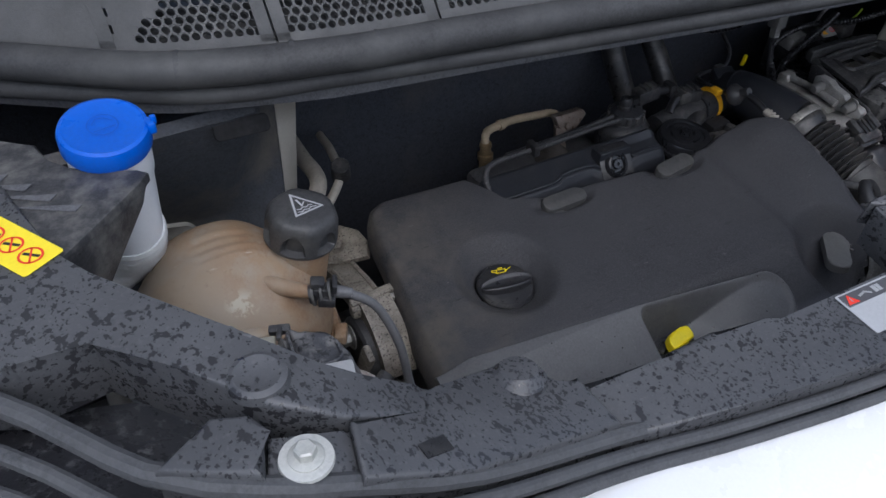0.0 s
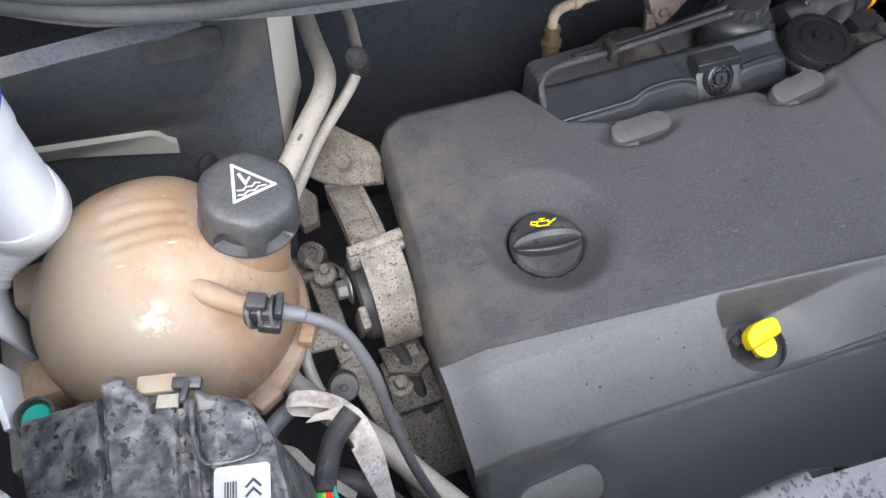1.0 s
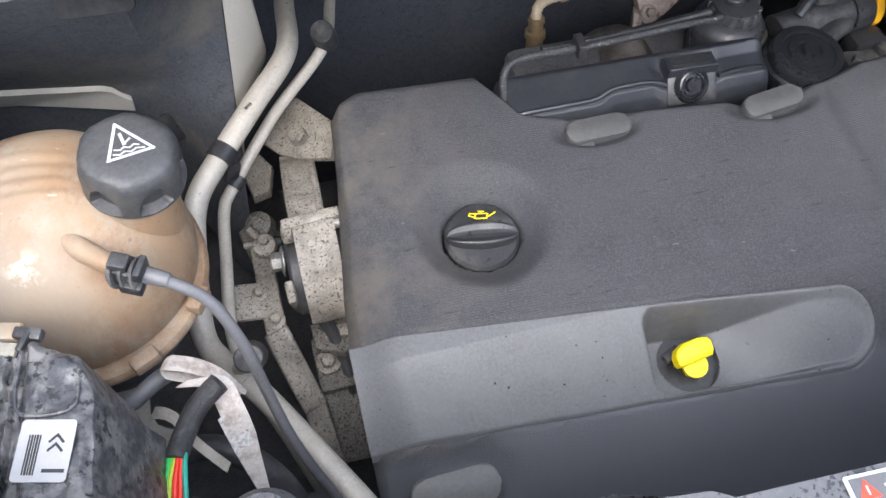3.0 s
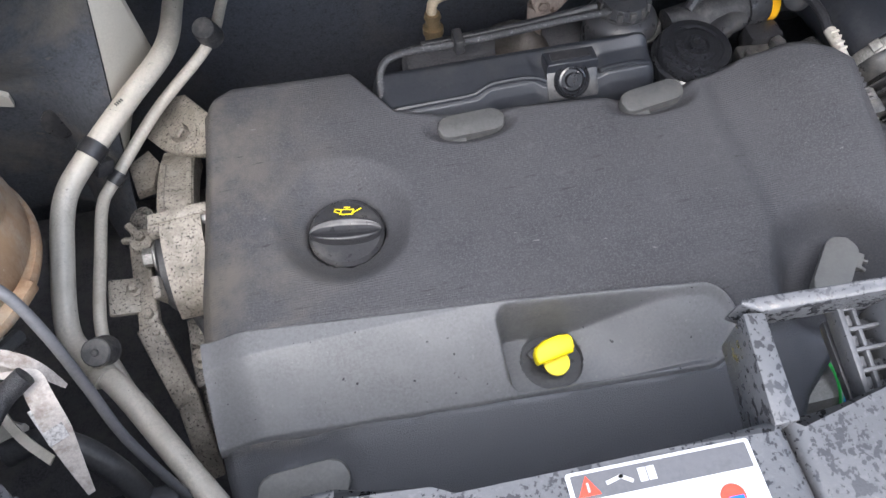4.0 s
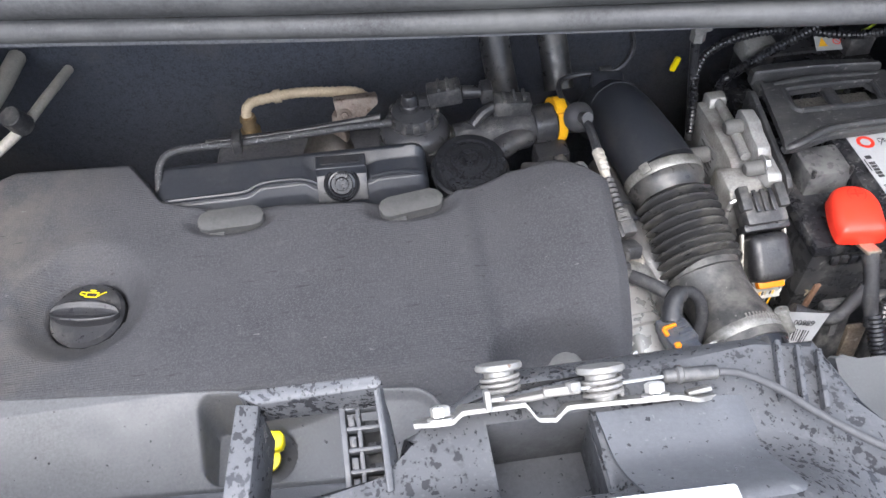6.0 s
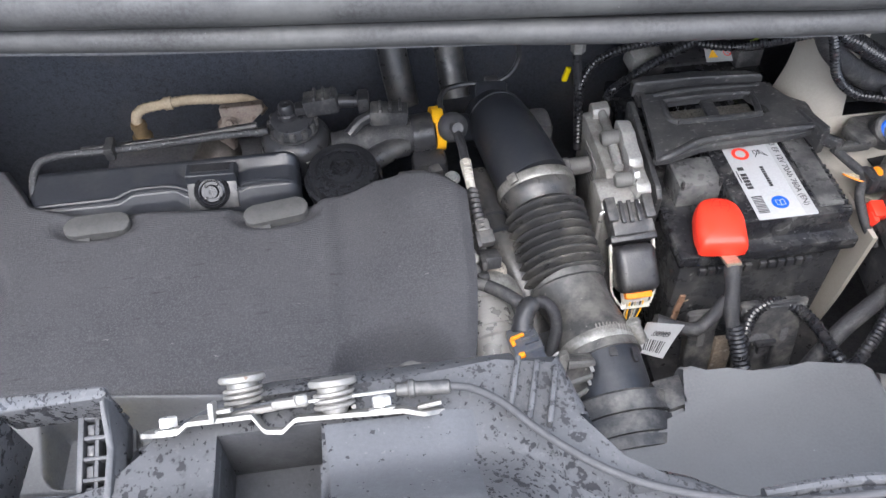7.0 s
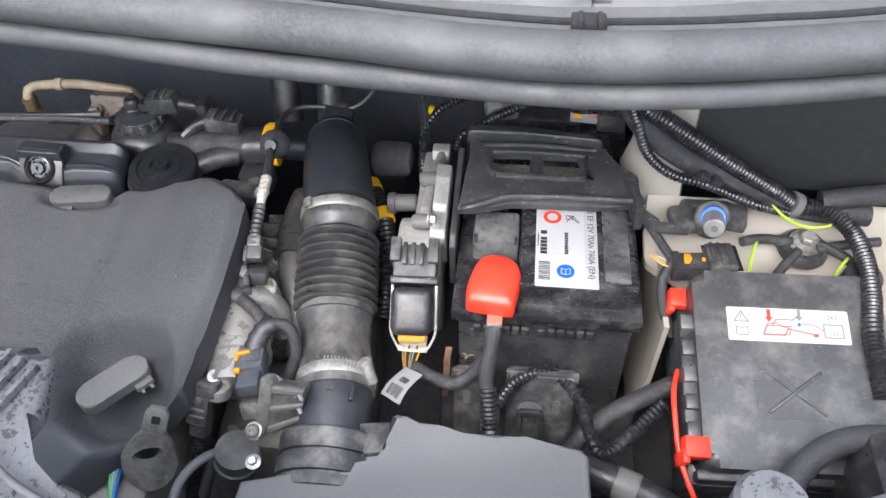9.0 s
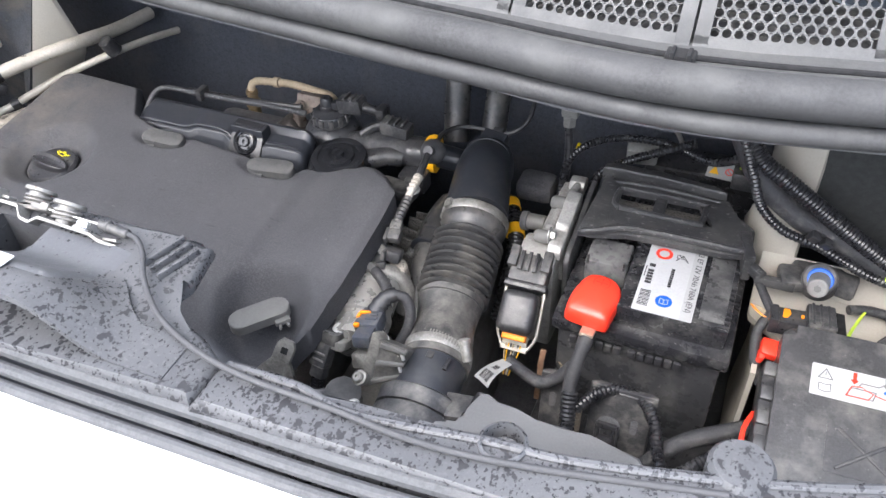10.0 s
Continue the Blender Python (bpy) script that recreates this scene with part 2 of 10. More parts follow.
def make_slam():
    """Grey plastic with rain drops: clusters of small dark wet marks, a few large ones, faint dried bloom."""
    m, n, l, p = nodes_of("wet_grey_plastic")
    c = blend(n, l, ramp(n, l, noise_at(n, l, 14, 7, 0.65), 0.3, 0.72), (0.056, 0.057, 0.061), (0.088, 0.089, 0.094))
    c = blend(n, l, ramp(n, l, noise_at(n, l, 320, 3), 0.55, 0.8), c, (0.115, 0.115, 0.12))
    drops = None
    for scale, bare, patch in ((430, 0.628, 24), (210, 0.624, 15), (95, 0.660, 9)):
        f = n.new("ShaderNodeMath")
        f.operation = "MULTIPLY_ADD"
        l.new(noise_at(n, l, patch, 3), f.inputs[0])
        f.inputs[1].default_value = 0.42
        l.new(noise_at(n, l, scale, 3, 0.5, (1, 0.8, 1)), f.inputs[2])
        wet = ramp(n, l, f.outputs[0], bare + 0.165, bare + 0.235)
        if drops is None:
            drops = wet
        else:
            top = n.new("ShaderNodeMath")
            top.operation = "MAXIMUM"
            l.new(drops, top.inputs[0])
            l.new(wet, top.inputs[1])
            drops = top.outputs[0]
    c = blend(n, l, drops, c, (0.030, 0.030, 0.033))
    l.new(c, p.inputs["Base Color"])
    rr = mixval(n, l, drops, 0.5, 0.16)
    l.new(rr, p.inputs["Roughness"])
    b = n.new("ShaderNodeBump")
    b.inputs["Strength"].default_value, b.inputs["Distance"].default_value = 0.12, 0.002
    l.new(noise_at(n, l, 500, 4), b.inputs["Height"])
    l.new(b.outputs[0], p.inputs["Normal"])
    return m


M_FOAM = make_foam()
M_STRIP = surface("satin_grey_plastic", (0.095, 0.096, 0.100), 0.56, var=0.16, scale=22, bump=0.06, bscale=900, wet=(0.02, 0.02, 0.022), wet_scale=170, wet_lo=0.70, wet_hi=0.74, spots=(0.15, 0.15, 0.15), spot_scale=230, spot_lo=0.64, spot_hi=0.74)
M_SLAM = make_slam()
M_BLACK = surface("black_plastic", (0.019, 0.019, 0.021), 0.38, var=0.35, bump=0.14, bscale=420, dust=(0.085, 0.082, 0.077), dust_scale=46, dust_lo=0.50, dust_hi=0.76)
M_BLACK2 = surface("dusty_black_plastic", (0.028, 0.028, 0.030), 0.46, var=0.35, bump=0.2, bscale=380, dust=(0.135, 0.130, 0.120), dust_scale=60, dust_lo=0.46, dust_hi=0.72)
M_GLOSSY = surface("smooth_black_plastic", (0.018, 0.0198, 0.0245), 0.40, var=0.2, scale=25, bump=0.07, bscale=300, rv=0.06, dust=(0.045, 0.045, 0.047), dust_scale=40, dust_lo=0.50, dust_hi=0.80, spots=(0.09, 0.09, 0.09), spot_scale=220, spot_lo=0.72, spot_hi=0.78)
M_RUBBER = surface("black_rubber", (0.036, 0.036, 0.038), 0.5, var=0.3, scale=30, bump=0.14, bscale=300, dust=(0.11, 0.108, 0.104), dust_scale=36, dust_lo=0.48, dust_hi=0.78)
M_SEAL = surface("seal_rubber", (0.029, 0.029, 0.030), 0.66, var=0.35, scale=16, bump=0.12, bscale=160, dust=(0.064, 0.064, 0.063), dust_scale=13, dust_lo=0.46, dust_hi=0.66, wet=(0.022, 0.022, 0.023), wet_scale=22, wet_lo=0.68, wet_hi=0.74, wet_rough=0.4, spots=(0.18, 0.18, 0.18), spot_scale=150, spot_lo=0.73, spot_hi=0.78)
M_DULLSTEEL = surface("dull_clamp_steel", (0.25, 0.245, 0.23), 0.48, 0.55, var=0.3, scale=60, bump=0.1, dust=(0.12, 0.112, 0.10), dust_scale=40, dust_lo=0.45, dust_hi=0.68)
M_HOSE = surface("intake_rubber", (0.026, 0.026, 0.027), 0.36, var=0.35, scale=40, bump=0.12, bscale=300, dust=(0.125, 0.118, 0.106), dust_scale=34, dust_lo=0.46, dust_hi=0.74)
M_CUFF = surface("dusty_cuff_rubber", (0.030, 0.030, 0.030), 0.46, var=0.35, scale=40, bump=0.25, dust=(0.145, 0.138, 0.127), dust_scale=48, dust_lo=0.40, dust_hi=0.68, spots=(0.27, 0.26, 0.24), spot_scale=200, spot_lo=0.66, spot_hi=0.74)
M_FELT = surface("dark_felt", (0.043, 0.046, 0.053), 0.95, var=0.4, scale=120, bump=0.4, bscale=500, dust=(0.125, 0.112, 0.095), dust_scale=11, dust_lo=0.50, dust_hi=0.72, spots=(0.10, 0.095, 0.085), spot_scale=90, spot_lo=0.64, spot_hi=0.74)
M_CAPBLACK = surface("tank_cap_plastic", (0.034, 0.034, 0.035), 0.5, var=0.3, scale=40, bump=0.2, bscale=400, dust=(0.075, 0.072, 0.066), dust_scale=45, dust_lo=0.48, dust_hi=0.75)
# Brighter copy of the cream body paint, making up for light missing there.
M_RAIL = surface("cream_paint_lit", (0.46, 0.43, 0.37), 0.45, var=0.06, scale=12, bump=0.02, dust=(0.45, 0.41, 0.34), dust_scale=14, dust_lo=0.5, dust_hi=0.85)
M_CREAM = surface("cream_body_paint", (0.345, 0.322, 0.278), 0.45, var=0.06, scale=12, bump=0.02, dust=(0.32, 0.29, 0.24), dust_scale=9, dust_lo=0.5, dust_hi=0.85)
M_WHITE_BODY = surface("white_body_paint", (0.8, 0.8, 0.8), 0.25, var=0.02, scale=6, bump=0.0, coat=0.6)
M_CAST = surface("cast_aluminium", (0.245, 0.222, 0.188), 0.6, 0.12, var=0.25, scale=50, bump=0.3, bscale=350, dust=(0.115, 0.100, 0.082), dust_scale=26, dust_lo=0.42, dust_hi=0.66, spots=(0.045, 0.038, 0.032), spot_scale=430, spot_lo=0.565, spot_hi=0.64)
M_CAST_CLEAN = surface("pale_cast_aluminium", (0.215, 0.211, 0.20), 0.5, 0.4, var=0.2, scale=70, bump=0.25, bscale=400, dust=(0.13, 0.123, 0.112), dust_scale=30, dust_lo=0.50, dust_hi=0.75)
M_PIPE = surface("dull_aluminium_pipe", (0.42, 0.39, 0.335), 0.5, 0.1, var=0.15, scale=35, bump=0.05, bscale=500, dust=(0.3, 0.27, 0.21), dust_scale=20, dust_lo=0.5, dust_hi=0.85, spots=(0.07, 0.065, 0.06), spot_scale=200, spot_lo=0.68, spot_hi=0.72)
M_STEEL = surface("zinc_steel", (0.40, 0.40, 0.39), 0.42, 0.7, var=0.12, scale=80, bump=0.04)
M_LATCH = surface("weathered_zinc", (0.215, 0.21, 0.198), 0.5, 0.45, var=0.18, scale=90, bump=0.1, dust=(0.18, 0.168, 0.15), dust_scale=60, dust_lo=0.48, dust_hi=0.7, spots=(0.14, 0.10, 0.07), spot_scale=260, spot_lo=0.66, spot_hi=0.72)
M_BRIGHT = surface("machined_aluminium", (0.66, 0.645, 0.62), 0.36, 0.7, var=0.08, scale=60, bump=0.03)
M_GREYMETAL = surface("grey_cast_plate", (0.23, 0.222, 0.208), 0.6, 0.4, var=0.2, scale=40, bump=0.2, dust=(0.12, 0.11, 0.1), dust_lo=0.45, dust_hi=0.8)
M_PAD = surface("grey_rubber_pad", (0.115, 0.113, 0.108), 0.6, var=0.12, scale=40, bump=0.1, dust=(0.15, 0.145, 0.135), dust_scale=30, dust_lo=0.5, dust_hi=0.8)
M_PAD_DARK = surface("dark_rubber_pad", (0.054, 0.054, 0.054), 0.6, var=0.2, scale=60, bump=0.15, dust=(0.095, 0.093, 0.088), dust_scale=40, dust_lo=0.5, dust_hi=0.8)
M_LIPS = surface("weathered_lip_rubber", (0.052, 0.053, 0.056), 0.68, var=0.3, scale=30, bump=0.1, dust=(0.085, 0.085, 0.087), dust_scale=25, dust_lo=0.5, dust_hi=0.8)
M_BATT = surface("glossy_battery_plastic", (0.014, 0.014, 0.016), 0.22, var=0.3, scale=30, bump=0.12, bscale=260, dust=(0.075, 0.074, 0.072), dust_scale=42, dust_lo=0.50, dust_hi=0.74, spots=(0.20, 0.195, 0.185), spot_scale=210, spot_lo=0.64, spot_hi=0.74, spot_stretch=(0.5, 1, 0.6))
M_HAZED = surface("hazed_black_plastic", (0.032, 0.032, 0.034), 0.34, var=0.3, scale=40, bump=0.15, bscale=260, dust=(0.135, 0.133, 0.130), dust_scale=38, dust_lo=0.42, dust_hi=0.62)
M_ECU = surface("bare_die_cast", (0.34, 0.336, 0.322), 0.5, 0.4, var=0.2, scale=60, bump=0.3, bscale=350, dust=(0.21, 0.196, 0.175), dust_scale=34, dust_lo=0.46, dust_hi=0.72)
M_BRACKET = surface("speckled_dark_bracket", (0.12, 0.112, 0.10), 0.7, 0.2, var=0.3, scale=60, bump=0.3, dust=(0.2, 0.185, 0.16), dust_scale=45, dust_lo=0.5, dust_hi=0.7, spots=(0.035, 0.032, 0.029), spot_scale=560, spot_lo=0.52, spot_hi=0.6)
M_FUSE = surface("fuse_lid_plastic", (0.034, 0.034, 0.036), 0.40, var=0.25, scale=35, bump=0.12, bscale=300, dust=(0.110, 0.108, 0.103), dust_scale=34, dust_lo=0.46, dust_hi=0.68, spots=(0.16, 0.158, 0.15), spot_scale=230, spot_lo=0.66, spot_hi=0.76)
M_GREYHOSE = surface("grey_rubber_hose", (0.10, 0.10, 0.104), 0.5, var=0.12, scale=60, bump=0.06)
M_DRUM = surface("glossy_black_lid", (0.013, 0.0135, 0.0155), 0.20, var=0.2, scale=40, bump=0.02, rv=0.05, dust=(0.030, 0.030, 0.031), dust_scale=24, dust_lo=0.56, dust_hi=0.80)
M_WELL = surface("wet_black_well", (0.03, 0.03, 0.034), 0.3, var=0.3, scale=30, bump=0.15, spots=(0.12, 0.12, 0.125), spot_scale=130, spot_lo=0.56, spot_hi=0.64)
M_GRAB = surface("dull_grey_frame", (0.052, 0.053, 0.057), 0.5, var=0.2, scale=40, bump=0.1, wet=(0.03, 0.03, 0.033), wet_scale=300, wet_lo=0.66, wet_hi=0.70)
M_WHITE = surface("white_plastic", (0.78, 0.79, 0.8), 0.4, var=0.03, scale=20, bump=0.02)
M_OFFWHITE = surface("milky_plastic", (0.42, 0.40, 0.36), 0.5, var=0.1, scale=20, bump=0.03, dust=(0.30, 0.27, 0.22), dust_scale=30, dust_lo=0.5, dust_hi=0.75)
M_LABEL = surface("label_paper", (0.40, 0.405, 0.415), 0.42, var=0.05, scale=30, bump=0.0)
M_LABEL_GREY = surface("label_grey", (0.34, 0.342, 0.345), 0.42, var=0.06, scale=30, bump=0.0)
M_PAPER = surface("creased_paper_tag", (0.42, 0.385, 0.35), 0.75, var=0.2, dust=(0.22, 0.17, 0.14), dust_scale=70, dust_lo=0.52, dust_hi=0.72, scale=60, bump=0.3, bscale=120)
M_INK = surface("black_ink", (0.02, 0.02, 0.022), 0.5, var=0.0, bump=0.0)
M_INK_GREY = surface("grey_ink", (0.14, 0.14, 0.14), 0.5, var=0.0, bump=0.0)
M_BLUE = surface("blue_plastic", (0.004, 0.09, 0.50), 0.38, var=0.08, scale=25, bump=0.02)
M_RED = surface("red_plastic", (0.78, 0.04, 0.018), 0.42, var=0.08, scale=25, bump=0.03)
M_YELLOW = surface("yellow_plastic", (0.85, 0.68, 0.0), 0.4, var=0.06, scale=25, bump=0.02)
M_AMBER = surface("amber_plastic", (0.8, 0.42, 0.01), 0.45, var=0.08, scale=25, bump=0.02)
M_ORANGE = surface("orange_plastic", (0.85, 0.25, 0.01), 0.4, var=0.06, scale=25, bump=0.02)
M_GREEN = surface("green_insulation", (0.04, 0.42, 0.08), 0.4, var=0.05, bump=0.0)
M_LIME = surface("yellow_green_insulation", (0.36, 0.5, 0.04), 0.4, var=0.15, bump=0.0)
M_TEAL = surface("teal_plastic", (0.03, 0.33, 0.25), 0.4, var=0.08, bump=0.0)
M_TAN = surface("tan_sleeve", (0.36, 0.29, 0.2), 0.75, var=0.2, scale=60, bump=0.2, dust=(0.2, 0.16, 0.11), dust_scale=30)
M_BRASS = surface("dull_brass", (0.35, 0.26, 0.15), 0.4, 0.8, var=0.2, scale=60)
M_RUST = surface("rusty_steel", (0.16, 0.09, 0.055), 0.8, 0.2, var=0.35, scale=50, bump=0.3, dust=(0.2, 0.17, 0.13), dust_scale=30)
M_TAPE = surface("cloth_tape", (0.020, 0.020, 0.022), 0.6, var=0.35, scale=200, bump=0.5, bscale=700, dust=(0.085, 0.082, 0.078), dust_scale=80, dust_lo=0.50, dust_hi=0.72)
M_CLAMP = surface("speckled_black_plastic", (0.024, 0.024, 0.026), 0.46, var=0.3, scale=40, bump=0.3, bscale=500, dust=(0.068, 0.067, 0.064), dust_scale=36, dust_lo=0.42, dust_hi=0.72, spots=(0.20, 0.195, 0.185), spot_scale=330, spot_lo=0.60, spot_hi=0.74, spot_stretch=(0.45, 1, 1))
M_CONDUIT = surface("corrugated_conduit", (0.012, 0.012, 0.014), 0.30, var=0.25, dust=(0.060, 0.059, 0.057), dust_scale=50, dust_lo=0.50, dust_hi=0.78)
M_GREYCONN = surface("slate_grey_plastic", (0.050, 0.055, 0.068), 0.42, var=0.2, dust=(0.12, 0.115, 0.105), dust_scale=70, dust_lo=0.52, dust_hi=0.74)
M_GRILLE = surface("cowl_grey_plastic", (0.054, 0.054, 0.054), 0.62, var=0.15, scale=20, bump=0.15, bscale=800, dust=(0.085, 0.084, 0.081), dust_scale=14, dust_lo=0.5, dust_hi=0.8)
M_AIRBOX = surface("grey_air_box_plastic", (0.135, 0.137, 0.14), 0.5, var=0.08, scale=18, bump=0.08, bscale=700, spots=(0.25, 0.25, 0.25), spot_scale=110, spot_lo=0.75, spot_hi=0.78)
# near black: paints the shade inside holes and grooves, also the seal clip
M_HOLE = surface("hole_shade_black", (0.008, 0.008, 0.009), 0.9, var=0.1, bump=0.0)
M_DARK = surface("bay_black", (0.075, 0.075, 0.080), 0.7, var=0.4, dust=(0.14, 0.134, 0.125), dust_scale=30, dust_lo=0.5, dust_hi=0.75)
M_ASPHALT = surface("asphalt", (0.05, 0.05, 0.052), 0.85, var=0.3, scale=8, bump=0.5, bscale=80)


def make_tank():
    """Milky plastic gone brown with age: clear grey patches, brown stain and dried spots, light passing a little into it."""
    m, n, l, p = nodes_of("tank_plastic")
    c = blend(n, l, ramp(n, l, noise_at(n, l, 10, 5), 0.38, 0.64), (0.325, 0.250, 0.172), (0.268, 0.176, 0.104))
    c = blend(n, l, ramp(n, l, noise_at(n, l, 19, 7, 0.66, (1, 1, 0.5)), 0.47, 0.62), c, (0.315, 0.272, 0.218))
    c = blend(n, l, ramp(n, l, noise_at(n, l, 30, 9, 0.76, (1, 0.6, 1)), 0.50, 0.66), c, (0.225, 0.138, 0.082))
    c = blend(n, l, ramp(n, l, noise_at(n, l, 190, 6, 0.6), 0.63, 0.72), c, (0.19, 0.125, 0.080))
    c = blend(n, l, ramp(n, l, noise_at(n, l, 140, 4, 0.6, (0.4, 1, 1)), 0.69, 0.76), c, (0.52, 0.47, 0.40))
    c = blend(n, l, ramp(n, l, noise_at(n, l, 7, 3, 0.5), 0.50, 0.66), c, (0.272, 0.222, 0.170))
    # rust sludge low inside, and one broken highlight painted pale into the colour
    where = n.new("ShaderNodeNewGeometry")
    height = n.new("ShaderNodeSeparateXYZ")
    l.new(where.outputs["Position"], height.inputs[0])
    low = n.new("ShaderNodeMath")
    low.operation = "MULTIPLY"
    l.new(ramp(n, l, height.outputs["Z"], 1.000, 0.955), low.inputs[0])
    l.new(ramp(n, l, noise_at(n, l, 46, 9, 0.8, (1, 1, 0.35)), 0.40, 0.62), low.inputs[1])
    c = blend(n, l, low.outputs[0], c, (0.205, 0.125, 0.072))
    far = n.new("ShaderNodeVectorMath")
    far.operation = "DISTANCE"
    far.inputs[1].default_value = (0.0776, 0.4332, 1.0196)
    l.new(where.outputs["Position"], far.inputs[0])
    highlight = n.new("ShaderNodeMath")
    highlight.operation = "MULTIPLY"
    l.new(ramp(n, l, far.outputs["Value"], 0.014, 0.006), highlight.inputs[0])
    l.new(ramp(n, l, noise_at(n, l, 110, 5, 0.65), 0.46, 0.53), highlight.inputs[1])
    c = blend(n, l, highlight.outputs[0], c, (0.385, 0.345, 0.275))
    l.new(c, p.inputs["Base Color"])
    l.new(mixval(n, l, ramp(n, l, noise_at(n, l, 60, 5), 0.4, 0.65), 0.48, 0.7), p.inputs["Roughness"])
    p.inputs["Specular IOR Level"].default_value = 0.28
    p.inputs["Subsurface Weight"].default_value = 0.15
    p.inputs["Subsurface Radius"].default_value = (0.02, 0.014, 0.008)
    p.inputs["Subsurface Scale"].default_value = 0.4
    b = n.new("ShaderNodeBump")
    b.inputs["Strength"].default_value, b.inputs["Distance"].default_value = 0.25, 0.004
    l.new(noise_at(n, l, 26, 4), b.inputs["Height"])
    l.new(b.outputs[0], p.inputs["Normal"])
    return m


M_TANK = make_tank()

# ---- the setting: ground, the bay's walls, cowl, front panel ----
bm = B()
plate(bm, [(-600, -600), (600, -600), (600, 600), (-600, 600)], -0.2, 0.0)
solo("ground", bm, M_ASPHALT, "grey asphalt yard under the van", "ground", kind="structure")

bm = B()
rbox(bm, (0.62, 0.48, 0.47), (1.9, 1.0, 0.02), 0)
solo("floor", bm, M_DARK, "dark undertray below the engine", "floor", kind="structure")
bm = B()
rbox(bm, (0.65, 0.90, 0.80), (1.96, 0.03, 0.66), 0.004)
solo("wall_firewall", bm, surface("firewall_felt", (0.038, 0.042, 0.052), 0.95, var=0.4, scale=120, bump=0.4, bscale=500, dust=(0.092, 0.088, 0.085), dust_scale=7, dust_lo=0.52, dust_hi=0.78), "dark felt-covered firewall behind the engine", "firewall", kind="structure")
bm = B()
rbox(bm, (-0.33, 0.48, 0.78), (0.03, 0.86, 0.64), 0.004)
solo("wall_west", bm, M_FELT, "dark inner wing of the engine bay", "inner wing", kind="structure")
bm = B()
rbox(bm, (1.62, 0.48, 0.78), (0.03, 0.86, 0.64), 0.004)
solo("wall_east", bm, M_FELT, "dark inner wing of the engine bay", "inner wing", kind="structure")
bm = B()
rbox(bm, (0.65, 0.07, 0.70), (1.96, 0.03, 0.5), 0.004)
solo("wall_front", bm, M_DARK, "dark radiator carrier behind the bumper", "front wall", kind="structure")

SEAL = [(-0.32, 0.85), (-0.15, 0.735), (-0.024, 0.647), (0.085, 0.574), (0.209, 0.538), (0.307, 0.525), (0.409, 0.511), (0.6, 0.482), (0.8, 0.457), (0.95, 0.440), (1.04, 0.427), (1.10, 0.423), (1.165, 0.427), (1.26, 0.442), (1.4, 0.475), (1.62, 0.56)]
LIP = [(-0.32, 0.86), (-0.15, 0.742), (-0.031, 0.653), (0.11, 0.568), (0.21, 0.546), (0.3, 0.530), (0.41, 0.511), (0.535, 0.492), (0.66, 0.473), (0.81, 0.454), (0.9, 0.440), (1.038, 0.426), (1.104, 0.421), (1.17, 0.424), (1.267, 0.441), (1.4, 0.478), (1.62, 0.565)]
LEDGE = [(-0.1, 0.016), (0.3, 0.018), (0.7, 0.028), (1.0, 0.040), (1.2, 0.044)]


def cowl_edge(x):
    return interp(x, SEAL)


def cowl_front(x):
    """Where the grilles begin, behind a narrow ledge that widens to one side."""
    return cowl_edge(x) + interp(x, LEDGE)


SLOPE = radians(48)
RISE = 0.060
cowl = thing("cowl_panel", (0.65, 0.7, 1.1), "grey plastic windscreen cowl with perforated air grilles", "cowl", kind="structure")


def cowl_sheet(name, f, nv, thick, material=M_GRILLE, label=""):
    bm = B()
    sheet(bm, lambda u, v: f(-0.32 + 1.94 * u, v), 80, nv, thick)
    part(name, bm, material, cowl, label)


cowl_sheet("front_ledge", lambda x, v: (x, cowl_edge(x) + 0.0195 + v * max(0.003, interp(x, LEDGE) - 0.0195 + 0.004), 1.1465 + 0.003 * v), 2, 0.03)
cowl_sheet("groove", lambda x, v: (x, cowl_edge(x) + 0.004 + v * 0.02, 1.132), 2, 0.01, M_DARK)
cowl_sheet("rear_apron", lambda x, v: (x, cowl_front(x) + RISE * math.cos(SLOPE) + 0.012 + v * 0.30, 1.150 + RISE * math.sin(SLOPE) + 0.014 + 0.10 * v), 4, 0.012)
cowl_sheet("air_duct_wall", lambda x, v: (x, cowl_front(x) + 0.010 + v * 0.060, 1.1425 + 0.012 * v), 4, 0.004, M_BLACK2, "dark grey wall of the air duct behind the grilles")
cowl_sheet("air_duct_floor", lambda x, v: (x, cowl_edge(x) + 0.02 + v * (0.87 - cowl_edge(x)), 1.105), 6, 0.012, M_DARK, "dark floor of the air duct under the grilles")

PITCH, HOLE = 0.0079, 0.0031


